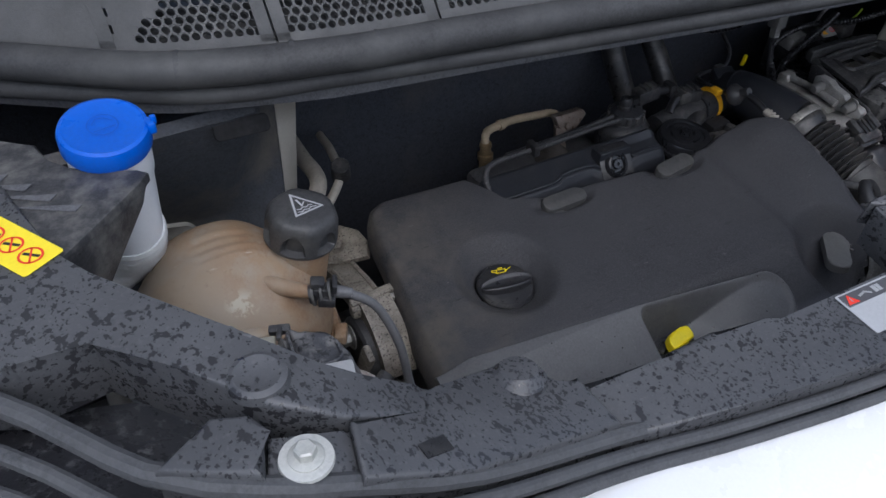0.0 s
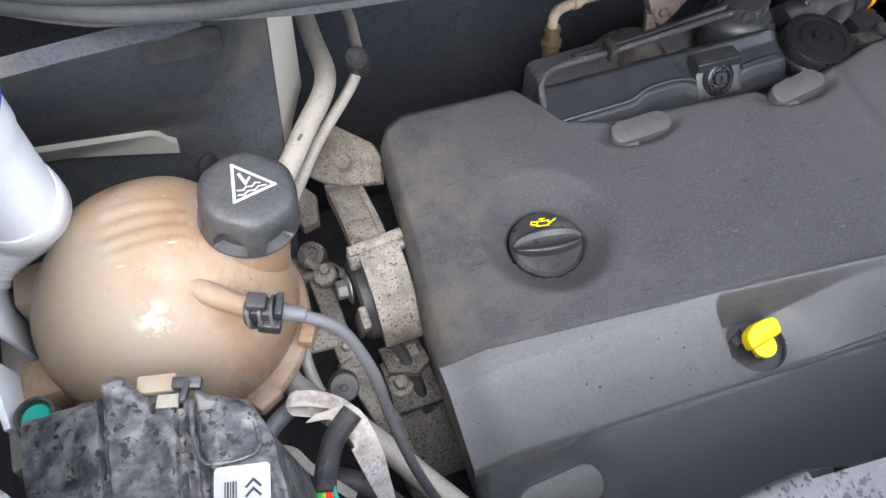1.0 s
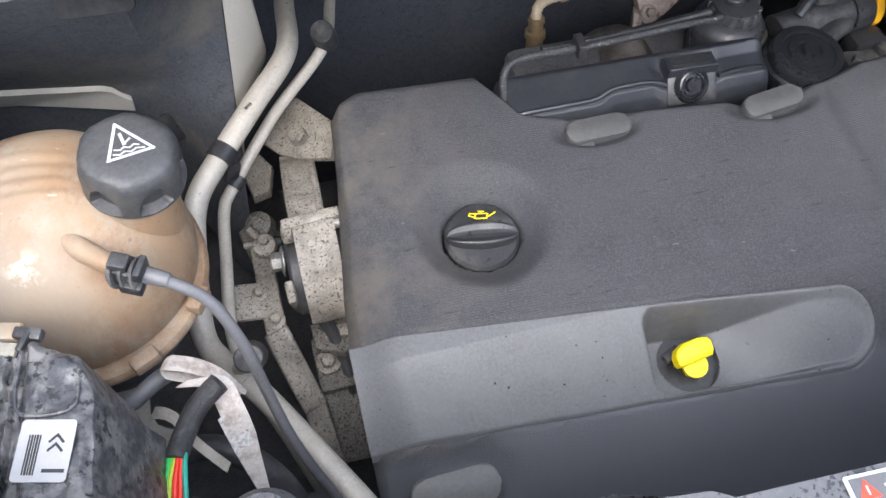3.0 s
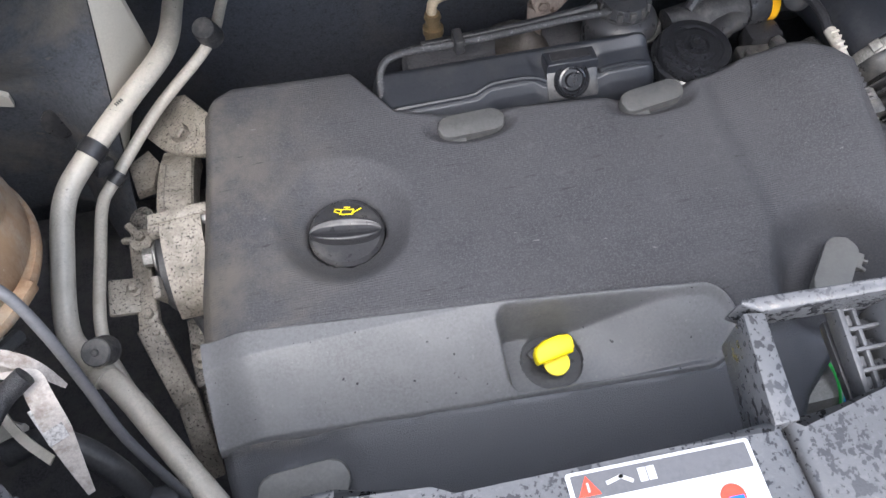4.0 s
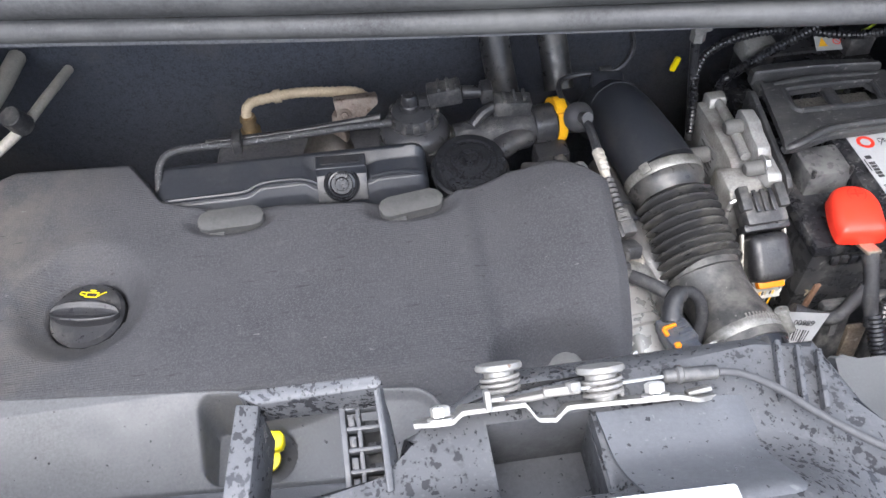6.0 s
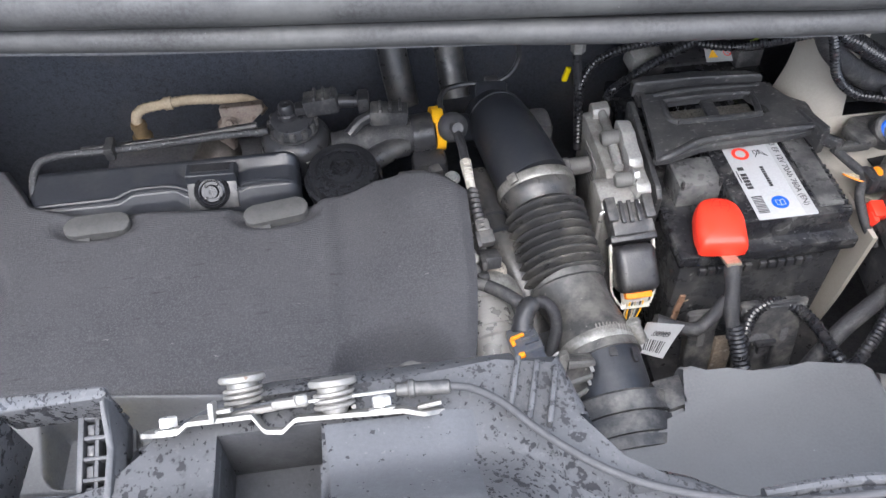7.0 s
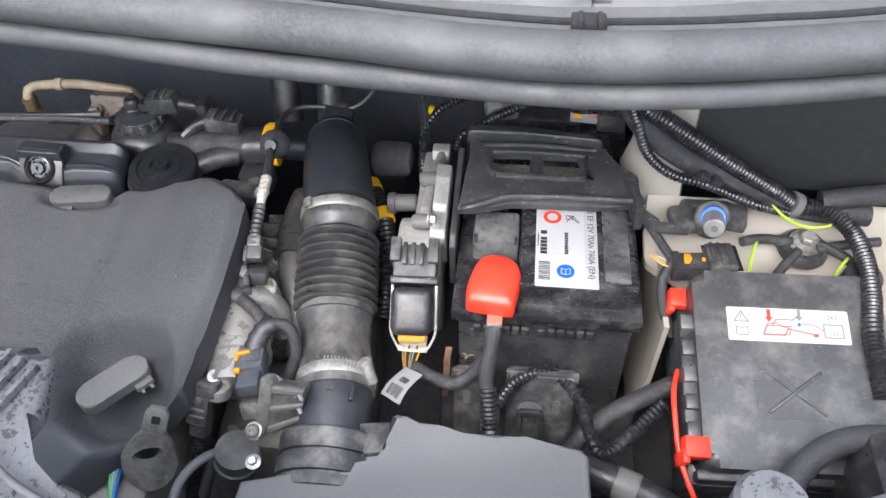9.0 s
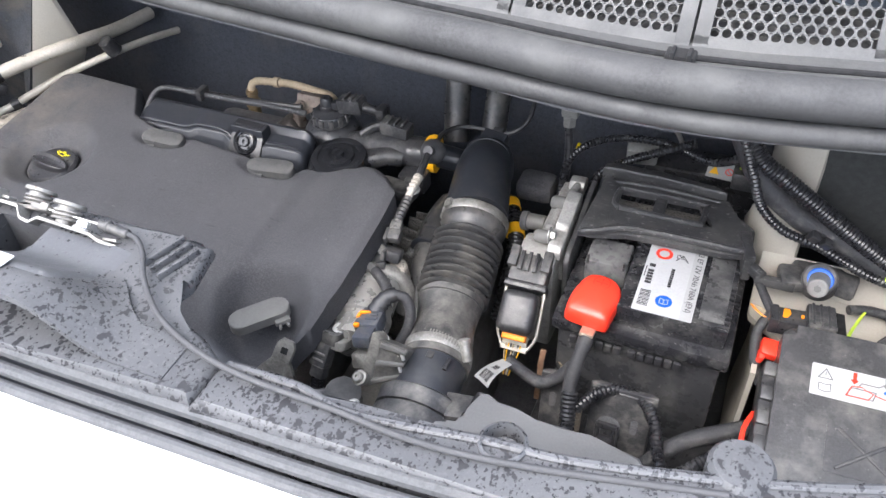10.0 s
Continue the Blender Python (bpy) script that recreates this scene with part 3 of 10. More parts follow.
def grille_panel(x0, x1, slant=0.0):
    """A perforated grille between two bars: staggered round holes cut through a thin skin."""
    bm = B()
    rows, cols = 7, int((x1 - x0 - 0.008) / PITCH)
    left = x0 + (x1 - x0 - cols * PITCH) / 2
    dy = PITCH * 0.866

    def at(x, y):
        return Vector((x, cowl_front(x) + 0.002 + y * math.cos(SLOPE), 1.1495 + y * math.sin(SLOPE)))

    for r in range(rows):
        for c in range(cols):
            cx, cy = left + (c + 0.5 + (0.25 if r % 2 else -0.25)) * PITCH, 0.006 + (r + 0.5) * dy
            if slant and cx < x0 + 0.012 + slant * cy:
                k = [at(cx + a, cy + b) for a, b in ((-PITCH / 2, -dy / 2), (PITCH / 2, -dy / 2), (PITCH / 2, dy / 2), (-PITCH / 2, dy / 2))]
                bm.faces.new([bm.verts.new(q) for q in k])
                continue
            n = 16
            outer, inner, deep = [], [], []
            for i in range(n):
                a = 2 * math.pi * (i + 0.5) / n
                k = 1 / max(abs(math.cos(a)) / (PITCH / 2), abs(math.sin(a)) / (dy / 2))
                outer.append(bm.verts.new(at(cx + k * math.cos(a), cy + k * math.sin(a))))
                p = at(cx + HOLE * math.cos(a), cy + HOLE * math.sin(a))
                inner.append(bm.verts.new(p))
                deep.append(bm.verts.new(p + Vector((0, 0.003, -0.003))))
            for i in range(n):
                j = (i + 1) % n
                bm.faces.new((outer[i], outer[j], inner[j], inner[i]))
                bm.faces.new((inner[i], inner[j], deep[j], deep[i]))
    # raised bars round the holes
    h = rows * dy + 0.012
    for a, b, c, d in ((x0 - 0.006, x0 + 0.004, 0, h), (x1 - 0.004, x1 + 0.006, 0, h), (x0 - 0.006, x1 + 0.006, -0.006, 0.006), (x0 - 0.006, x1 + 0.006, h - 0.006, h + 0.012)):
        sheet(bm, lambda u, v: at(a + (b - a) * u, c + (d - c) * v) + Vector((0, -0.0010, 0.0010)), 6, 2, 0.005)
    return bm


edges = [0.047, 0.172, 0.306, 0.440, 0.574, 0.708, 0.842, 0.985, 1.119, 1.245, 1.371]
for i, (a, b) in enumerate(zip(edges, edges[1:])):
    part("grille", grille_panel(a + 0.006, b - 0.008, 0.75 if i == 0 else 0.0), M_GRILLE, cowl, angle=50)
for x0, w in ((-0.32, 0.374), (1.365, 0.25)):
    bm = B()
    sheet(bm, lambda u, v: (x0 + w * u, cowl_front(x0 + w * u) + v * 0.075 * math.cos(SLOPE), 1.1475 + v * 0.075 * math.sin(SLOPE)), 20, 2, 0.004)
    part("end_panel", bm, M_GRILLE, cowl)
# the groove's shade, laid on as a thin near-black strip
bm = B()
tube(bm, [(x, cowl_edge(x) + 0.0275, 1.1482) for x in [0.78 + 0.04 * k for k in range(21)]], 0.0024, 8, step=0.02)
part("seam", bm, M_HOLE, cowl, "dark strip drawn for the groove between cowl and seal carrier")
clip_bm = B()
rbox(clip_bm, (1.115, 0.446, 1.148), (0.020, 0.014, 0.012), 0.0015)
rbox(clip_bm, (1.110, 0.443, 1.153), (0.003, 0.012, 0.008), 0.001)
rbox(clip_bm, (1.121, 0.443, 1.153), (0.003, 0.012, 0.008), 0.001)
part("clip", clip_bm, M_HOLE, cowl, "black seal clip")

seal = thing("bonnet_seal", (0.65, 0.5, 1.1), "damp black rubber bonnet seal along the cowl edge", "rubber seal", kind="structure")
bm = B()
tube(bm, [(x, y, 1.143) for x, y in SEAL], 0.0145, 20, step=0.02)
part("bulb", bm, M_SEAL, seal)
bm = B()
tube(bm, [(x, y, 1.119) for x, y in LIP], 0.0082, 16, step=0.02)
part("lower_lip", bm, M_SEAL, seal)
bm = B()
for x in (0.093, 0.176, 0.242):
    y = cowl_edge(x)
    lathe(bm, (x - 0.002, y, 1.143), (1, -0.3, 0), [(0, 0), (0.0149, 0), (0.0149, 0.004), (0, 0.004)], 20)
part("joint_band", bm, M_RUBBER, seal, "dark joint bands on the seal")

# Never in view: added to shade the cowl and bounce light into the bay.
bm = B()
sheet(bm, lambda u, v: Vector((-0.36 + 2.02 * u, 0.86 - 0.34 * v - 0.05 * v * v, 1.24 + 0.62 * v)), 20, 10, 0.03, (0, 0.8, 0.5))
solo("bonnet", bm, M_WHITE_BODY, "open white bonnet above the engine bay, out of view", "bonnet", kind="structure")

# front panel: a speckled plastic deck at one height
TOP = 1.05
slam = thing("front_panel", (0.4, 0.2, 1.0), "wet speckled dark plastic panel over the radiator", "front panel", kind="structure")


def deck(name, outline, top=TOP, depth=0.025, bevel=0.006, material=M_SLAM, label="", hole=None):
    bm = B()
    plate(bm, outline, top - depth, top, bevel=bevel, seg=3)
    if hole:
        x0, x1, y0, y1 = hole
        for at, way in (((x0, 0, 0), (1, 0, 0)), ((x1, 0, 0), (1, 0, 0)), ((0, y0, 0), (0, 1, 0)), ((0, y1, 0), (0, 1, 0))):
            bmesh.ops.bisect_plane(bm, geom=bm.verts[:] + bm.edges[:] + bm.faces[:], plane_co=at, plane_no=way)
        inner = [f for f in bm.faces if x0 < f.calc_center_median().x < x1 and y0 < f.calc_center_median().y < y1]
        bmesh.ops.delete(bm, geom=inner, context="FACES")
    return part(name, bm, material, slam, label)


def deck_z(x):
    """The panel climbs from the middle towards the headlamp corner."""
    return interp(x, ((-0.06, 1.14), (0.05, 1.14), (0.10, 1.115), (0.15, 1.085), (0.20, 1.062), (0.30, TOP)))


def climb(bm):
    for v in bm.verts:
        v.co.z += deck_z(v.co.x) - TOP
    return bm


def high_deck(name, outline, drop=0.0, depth=0.03, bevel=0.004, material=M_SLAM, label=""):
    bm = B()
    plate(bm, outline, TOP - depth - drop, TOP - drop, bevel=bevel, seg=3)
    bmesh.ops.triangulate(bm, faces=[f for f in bm.faces if len(f.verts) > 4])
    return part(name, climb(bm), material, slam, label, 50)


high_deck("wing_arm", [(-0.30, 0.80), (-0.30, 0.55), (-0.11, 0.345), (-0.063, 0.322), (-0.020, 0.327), (0.011, 0.289), (0.045, 0.245), (0.078, 0.230), (0.128, 0.226), (0.140, 0.249), (0.128, 0.246), (0.100, 0.258), (0.080, 0.269), (0.051, 0.288), (0.011, 0.346), (-0.014, 0.374), (-0.024, 0.401), (-0.044, 0.489), (-0.12, 0.62), (-0.22, 0.78)], depth=0.045)
high_deck("corner_deck", [(0.019, 0.250), (-0.011, 0.233), (0.031, 0.207), (0.038, 0.2305), (0.0405, 0.2335), (0.036, 0.243)], depth=0.045)
high_deck("corner_deck", [(0.031, 0.207), (0.063, 0.197), (0.071, 0.190), (0.080, 0.2275), (0.076, 0.224), (0.040, 0.231)], drop=0.007, depth=0.03, bevel=0.002)
high_deck("corner_deck", [(0.0705, 0.191), (0.133, 0.190), (0.239, 0.196), (0.236, 0.238), (0.217, 0.235), (0.213, 0.257), (0.188, 0.264), (0.140, 0.249), (0.127, 0.245), (0.127, 0.2265), (0.0795, 0.228)], depth=0.045)
bm = B()
sheet(bm, lambda u, v: (-0.14 + 0.22 * u, 0.215 + 0.13 * v, 1.075 + 0.02 * math.sin(5 * u) - 0.02 * v), 16, 10, 0.02)
part("lamp_well", bm, M_WELL, slam, "speckled dark floor of the headlamp well")
bm = B()
plate(bm, [(0.108, 0.198), (0.126, 0.203), (0.125, 0.213), (0.107, 0.207)], TOP, TOP + 0.0006)
part("dark_patch", climb(bm), M_BLACK, slam)
deck("middle_deck", [(0.236, 0.19), (0.33, 0.172), (0.435, 0.155), (0.545, 0.146), (0.545, 0.2165), (0.49, 0.214), (0.395, 0.2165), (0.385, 0.2155), (0.345, 0.232), (0.306, 0.232), (0.290, 0.222), (0.236, 0.238)], depth=0.03)
deck("latch_deck", [(0.545, 0.146), (0.75, 0.138), (0.905, 0.142), (0.905, 0.176), (0.882, 0.190), (0.852, 0.196), (0.842, 0.212), (0.846, 0.226), (0.838, 0.263), (0.805, 0.263), (0.770, 0.2600), (0.712, 0.2580), (0.665, 0.2560), (0.648, 0.2500), (0.634, 0.2435), (0.624, 0.240), (0.618, 0.2150), (0.5475, 0.2150)], depth=0.010, hole=(0.664, 0.7145, 0.196, 0.240))
deck("right_deck", [(0.905, 0.140), (1.10, 0.150), (1.40, 0.20), (1.56, 0.27), (1.56, 0.33), (1.40, 0.275), (1.24, 0.215), (1.13, 0.187), (1.075, 0.181), (1.0, 0.171), (0.96, 0.178), (0.905, 0.176)], depth=0.05)
# bosses and steps on the deck
bm = B()
lathe(bm, (0.047, 0.262, 1.136), (0, 0, 1), [(0, 0), (0.016, 0), (0.015, 0.005), (0.012, 0.0065), (0.009, 0.0055), (0.007, 0.0045), (0, 0.0042)], 28)
part("dimple", bm, M_SLAM, slam)
bm = B()
lathe(bm, (0.196, 0.246, 1.055), (0.1, 0.2, 1), [(0, 0), (0.019, 0), (0.018, 0.012), (0.012, 0.019), (0, 0.021)], 28)
part("knob_boss", bm, M_SLAM, slam)
bm = B()
plate(bm, [(0.222, 0.236), (0.290, 0.222), (0.300, 0.236), (0.230, 0.250)], TOP - 0.05, TOP - 0.02, bevel=0.002)
part("pocket", bm, M_WELL, slam)
bm = B()
lathe(bm, (1.204, 0.211, TOP - 0.03), (0, 0, 1), [(0, 0), (0.0175, 0), (0.0175, 0.030), (0.0150, 0.0335), (0.008, 0.0345), (0, 0.0348)], 36)
part("round_boss", bm, M_SLAM, slam)
bm = B()
lathe(bm, (1.084, 0.180, TOP - 0.020), (0, 0, 1), [(0.008, 0.0), (0.0138, 0), (0.0138, 0.022), (0.0118, 0.0235), (0.0105, 0.012), (0.004, 0.010), (0.003, 0.014), (0, 0.014)], 32)
part("ring_boss", bm, M_SLAM, slam)
bm = B()
tube(bm, [(0.912, 0.174, TOP), (0.96, 0.1745, TOP), (1.0, 0.1685, TOP), (1.075, 0.1785, TOP), (1.13, 0.1845, TOP), (1.24, 0.212, TOP), (1.4, 0.272, TOP)], 0.0032, 10)
part("edge_bead", bm, M_SLAM, slam)


def beam_rise(x, y):
    """The panel swells up towards the front, but for the latch's mouth."""
    v = (0.216 - y) / 0.066
    side = smooth01((x - 0.60) / 0.03) * (1 - smooth01((x - 0.775) / 0.07))
    z = 0.001 + 0.034 * smooth01(v * 1.3) * side
    k = smooth01((x - 0.6600) / 0.005) * (1 - smooth01((x - 0.7140) / 0.005)) * smooth01((y - 0.191) / 0.005)
    return z * (1 - k) + 0.001 * k


bm = B()
for c, s in (((0.6893, 0.218, TOP - 0.046), (0.060, 0.056, 0.004)), ((0.6622, 0.218, TOP - 0.024), (0.003, 0.050, 0.046)), ((0.7163, 0.218, TOP - 0.024), (0.003, 0.050, 0.046)), ((0.6893, 0.1945, TOP - 0.022), (0.054, 0.003, 0.046)), ((0.6893, 0.2415, TOP - 0.024), (0.054, 0.003, 0.046))):
    rbox(bm, c, s, 0.0006)
part("latch_mouth", bm, M_GRAB, slam, "dark opening below the bonnet latch")
bm = B()
sheet(bm, lambda u, v: Vector((0.716 + 0.084 * u + 0.006 * v * (1 - u), 0.236 - 0.068 * v, TOP + 0.0022 - 0.0055 * smooth01((u - 0.70) / 0.30) - 0.004 * smooth01((v - 0.85) / 0.15) + max(0.0, beam_rise(0.720 + 0.080 * u, 0.236 - 0.068 * v)))), 24, 20, 0.002)
part("smooth_plate", bm, surface("beaded_grey_plastic", (0.070, 0.072, 0.078), 0.46, var=0.2, scale=16, bump=0.1, spots=(0.14, 0.14, 0.142), spot_scale=210, spot_lo=0.64, spot_hi=0.70, spot_stretch=(1, 0.8, 1), wet=(0.034, 0.034, 0.037), wet_scale=190, wet_lo=0.66, wet_hi=0.69), slam, "smooth wet stretch of the panel", angle=60)
bm = B()


def beam_at(u, v):
    x = 0.60 + 0.28 * u
    inner = 0.216 - 0.034 * smooth01((x - 0.79) / 0.055)
    y = inner + (0.150 - inner) * v
    return Vector((x, y, TOP + beam_rise(x, y)))


sheet(bm, beam_at, 180, 36, 0.006)
mouth = [f for f in bm.faces if 0.6645 < f.calc_center_median().x < 0.7140 and f.calc_center_median().y > 0.196]
bmesh.ops.delete(bm, geom=mouth, context="FACES")
part("front_beam", bm, M_SLAM, slam, angle=60)
bm = B()
sheet(bm, lambda u, v: Vector((0.640 + 0.175 * u + 0.010 * v * (1 - u), 0.2500 + 0.010 * smooth01(u * 4) + (0.027 - 0.010 * u) * v * (1 - 0.5 * (1 - smooth01(u * 9))), TOP - 0.002 - 0.030 * v ** 1.6 * (1 - 0.5 * u))), 40, 12, 0.006)
part("rear_slope", bm, M_SLAM, slam, angle=60)
for k in range(3):
    bm = B()
    rbox(bm, (0.811 + 0.009 * k, 0.245 - 0.004 * k, TOP + 0.001), (0.003, 0.034, 0.008), 0.001, (0, 0, -18))
    part("rib", bm, M_SLAM, slam)

# grab frame in the panel, with a ladder of ribs
def slab(bm, pts, way, bevel=0.0012):
    """A flat loop of points made solid along a vector, its edges rounded."""
    top = [bm.verts.new(p) for p in pts]
    low = [bm.verts.new(Vector(p) + Vector(way)) for p in pts]
    n = len(pts)
    faces = [bm.faces.new(top), bm.faces.new(low[::-1])]
    faces += [bm.faces.new((low[i], low[(i + 1) % n], top[(i + 1) % n], top[i])) for i in range(n)]
    bmesh.ops.recalc_face_normals(bm, faces=faces)
    if bevel:
        bmesh.ops.bevel(bm, geom=list({e for f in faces for e in f.edges}), offset=bevel, segments=2, affect="EDGES", profile=0.5)
    return bm


bm = B()
slab(bm, [(0.5470, 0.2655, 1.0570), (0.5580, 0.2640, 1.0560), (0.5525, 0.2120, 1.0515), (0.5400, 0.2120, 1.0515)], (0.001, 0.002, -0.040))
part("grab_frame", bm, M_SLAM, slam)
bm = B()
slab(bm, [(0.5475, 0.2700, 1.0575), (0.5500, 0.2720, 1.0580), (0.6150, 0.2590, 1.0765), (0.6185, 0.2545, 1.0760), (0.6150, 0.2525, 1.0755), (0.5575, 0.2635, 1.0565)], (0, 0.004, -0.024))
part("grab_frame", bm, M_SLAM, slam)
bm = B()
slab(bm, [(0.6135, 0.2580, 1.0765), (0.6138, 0.2480, 1.0690), (0.6142, 0.2360, 1.0570), (0.6144, 0.2120, 1.0525), (0.6144, 0.2120, 1.0150), (0.6128, 0.2600, 1.0250)], (0.0034, 0.001, -0.0005), 0.001)
part("frame_fin", bm, M_GRAB, slam)
bm = B()
sheet(bm, lambda u, v: Vector((0.6165 + 0.003 * v + 0.002 * v * v * u, 0.2570 - 0.030 * u - 0.004 * v, (1.0750 - 0.020 * smooth01(u * 1.2)) * (1 - v) + 1.0460 * v)), 12, 8, 0.003, (-0.6, 0, -0.8))
part("frame_flank", bm, M_GRAB, slam, angle=60)
bm = B()
slab(bm, [(0.5955, 0.2620, 1.0330), (0.6180, 0.2600, 1.0330), (0.6200, 0.2180, 1.0230), (0.5940, 0.2180, 1.0230)], (0, 0, -0.006))
part("frame_floor", bm, M_BLACK, slam)
for x, w, dz in ((0.5965, 0.0030, 0.0), (0.6040, 0.0022, -0.0015)):
    bm = B()
    slab(bm, [(x - w / 2, 0.2625, 1.0515 + dz), (x + w / 2, 0.2625, 1.0515 + dz), (x + w / 2, 0.2170, 1.0355 + dz), (x - w / 2, 0.2170, 1.0355 + dz)], (0, 0.003, -0.012), 0.0006)
    part("ladder_rail", bm, M_GRAB, slam)
for k in range(5):
    y, z = 0.2590 - 0.0095 * k, 1.0500 - 0.0034 * k
    bm = B()
    slab(bm, [(0.5965, y + 0.0012, z), (0.6175, y + 0.0006, z), (0.6175, y - 0.0012, z - 0.0006), (0.5965, y - 0.0008, z - 0.0006)], (0, 0.002, -0.008), 0.0005)
    part("rib", bm, M_GRAB, slam)
    if k < 4:
        bm = B()
        slab(bm, [(0.5985, y - 0.0020, z - 0.0035), (0.6022, y - 0.0020, z - 0.0035), (0.6022, y - 0.0076, z - 0.0058), (0.5985, y - 0.0076, z - 0.0058)], (0, 0, -0.003), 0.0008)
        rbox(bm, (0.6105, y - 0.0048, z - 0.0120), (0.0075, 0.0042, 0.003), 0.001)
        part("ladder_block", bm, M_SLAM, slam)

# bonnet-edge weather lip and white bodywork in front
lip_line = [(-0.30, 0.52), (-0.16, 0.40), (-0.07, 0.315), (-0.014, 0.240), (0.031, 0.207), (0.065, 0.196), (0.135, 0.192), (0.238, 0.194), (0.32, 0.181), (0.435, 0.163), (0.60, 0.148), (0.75, 0.142), (0.90, 0.144), (1.05, 0.149), (1.25, 0.170), (1.45, 0.225), (1.60, 0.29)]
bm = B()
for off, z, r in ((0.0, TOP - 0.010, 0.006), (-0.012, TOP - 0.014, 0.0045), (-0.021, TOP - 0.018, 0.004)):
    tube(bm, [(x, y + off * (1 + 1.6 * (1 - smooth01((x + 0.06) / 0.22))), z + deck_z(x) - TOP) for x, y in lip_line], r * (1 + 0.4 * (1 - smooth01((x + 0.06) / 0.22))), 10, step=0.02)
part("weather_lip", bm, M_LIPS, slam, "black rubber weather lip along the front edge")
bm = B()
sheet(bm, lambda u, v: (-0.32 + 1.94 * u, interp(-0.32 + 1.94 * u, lip_line) - 0.020 * (1 + 2.4 * (1 - smooth01((-0.26 + 1.94 * u) / 0.22))) - 0.26 * v, deck_z(-0.32 + 1.94 * u) - 0.022 - 0.01 * v - 0.22 * v * v), 60, 12, 0.02)
solo("front_bodywork", bm, M_WHITE_BODY, "glossy white front bodywork of the van", "bodywork", kind="structure")
for sx, name in ((-0.36, "wing_west"), (1.66, "wing_east")):
    bm = B()
    rbox(bm, (sx, 0.62, 0.56), (0.05, 1.1, 1.10), 0.03)
    solo(name, bm, M_WHITE_BODY, "white front wing of the van", "wing", kind="structure")


# ---- engine cover ----
def cover_z(x, y):
    z = interp(y, ((0.26, 0.742), (0.31, 0.785), (0.345, 0.812), (0.385, 0.838), (0.408, 0.852), (0.45, 0.858), (0.52, 0.863), (0.58, 0.870), (0.67, 0.886)))
    z -= 0.013 * (1 - smooth01((x - 0.243) / 0.040)) * (1 - 0.6 * smooth01((y - 0.45) / 0.15))
    z += smooth01((x - 0.715) / 0.09) * interp(y, ((0.40, 0.0), (0.427, 0.003), (0.45, 0.009), (0.4725, 0.014), (0.515, 0.0205), (0.55, 0.0275), (0.60, 0.029)))
    z -= 0.004 * smooth01((x - 0.70) / 0.02) * (1 - smooth01((x - 0.76) / 0.03))
    return z


def crease(x):
    return 0.433 - 0.1 * (x - 0.242)


def front_line(x):
    return 0.354 - 0.053 * (x - 0.241)


def in_strip(x, y):
    """Distance inside the smooth strip, which ends round on one side."""
    yc, yf = crease(x), front_line(x)
    d = min(yc - y, y - yf)
    xe = 0.630
    if x > xe:
        mid, half = (crease(xe) + front_line(xe)) / 2, (crease(xe) - front_line(xe)) / 2
        d = half - math.hypot((x - xe) * 0.95, y - mid)
    return d


def scoop(x, y):
    """Depth of the hollow round the dipstick."""
    a, b, r = in_strip(x, y) - 0.0035, x - 0.468, 0.013
    d = r - math.hypot(r - a, r - b) if a < r and b < r else min(a, b)
    if d <= 0:
        return 0.0
    f = 1 - smooth01((x - 0.515 - 0.55 * (0.385 - y)) / 0.105)
    deep = f * (cover_z(x, y) - cover_z(x, front_line(x)) + 0.012) + 0.004
    return deep * smooth01(d / 0.0065)


def dish(x, y):
    """Hollows of the foam: round the cap and the rubber pads."""
    z = 0.0
    r = math.hypot(x - 0.369, y - 0.507)
    z -= 0.030 * (1 - smooth01((r - 0.0305) / 0.003)) + 0.019 * (1 - smooth01((r - 0.030) / 0.032))
    for px, py, a, b, dz in ((0.494, 0.577, 0.036, 0.017, 0.010), (0.657, 0.569, 0.038, 0.017, 0.010), (0.751, 0.385, 0.046, 0.044, 0.030), (0.300, 0.320, 0.044, 0.030, 0.010)):
        q = math.hypot((x - px) / a, (y - py) / b)
        z -= dz * (1 - smooth01((q - 0.6) / 0.7))
    return z


def back_edge(x):
    return interp(x, ((0.24, 0.606), (0.262, 0.618), (0.267, 0.638), (0.278, 0.654), (0.295, 0.662), (0.40, 0.656), (0.418, 0.630), (0.430, 0.610), (0.467, 0.597), (0.63, 0.581), (0.69, 0.580), (0.72, 0.588), (0.75, 0.592), (0.78, 0.583), (0.80, 0.574), (0.815, 0.566), (0.832, 0.548)))


def right_edge(y):
    return interp(y, ((0.26, 0.692), (0.31, 0.714), (0.345, 0.752), (0.361, 0.770), (0.390, 0.803), (0.401, 0.811), (0.427, 0.8175), (0.45, 0.8215), (0.4725, 0.8245), (0.515, 0.829), (0.57, 0.831), (0.61, 0.832)))


def left_edge(y):
    return interp(y, ((0.26, 0.243), (0.42, 0.2425), (0.48, 0.246), (0.54, 0.255), (0.60, 0.264), (0.64, 0.270)))


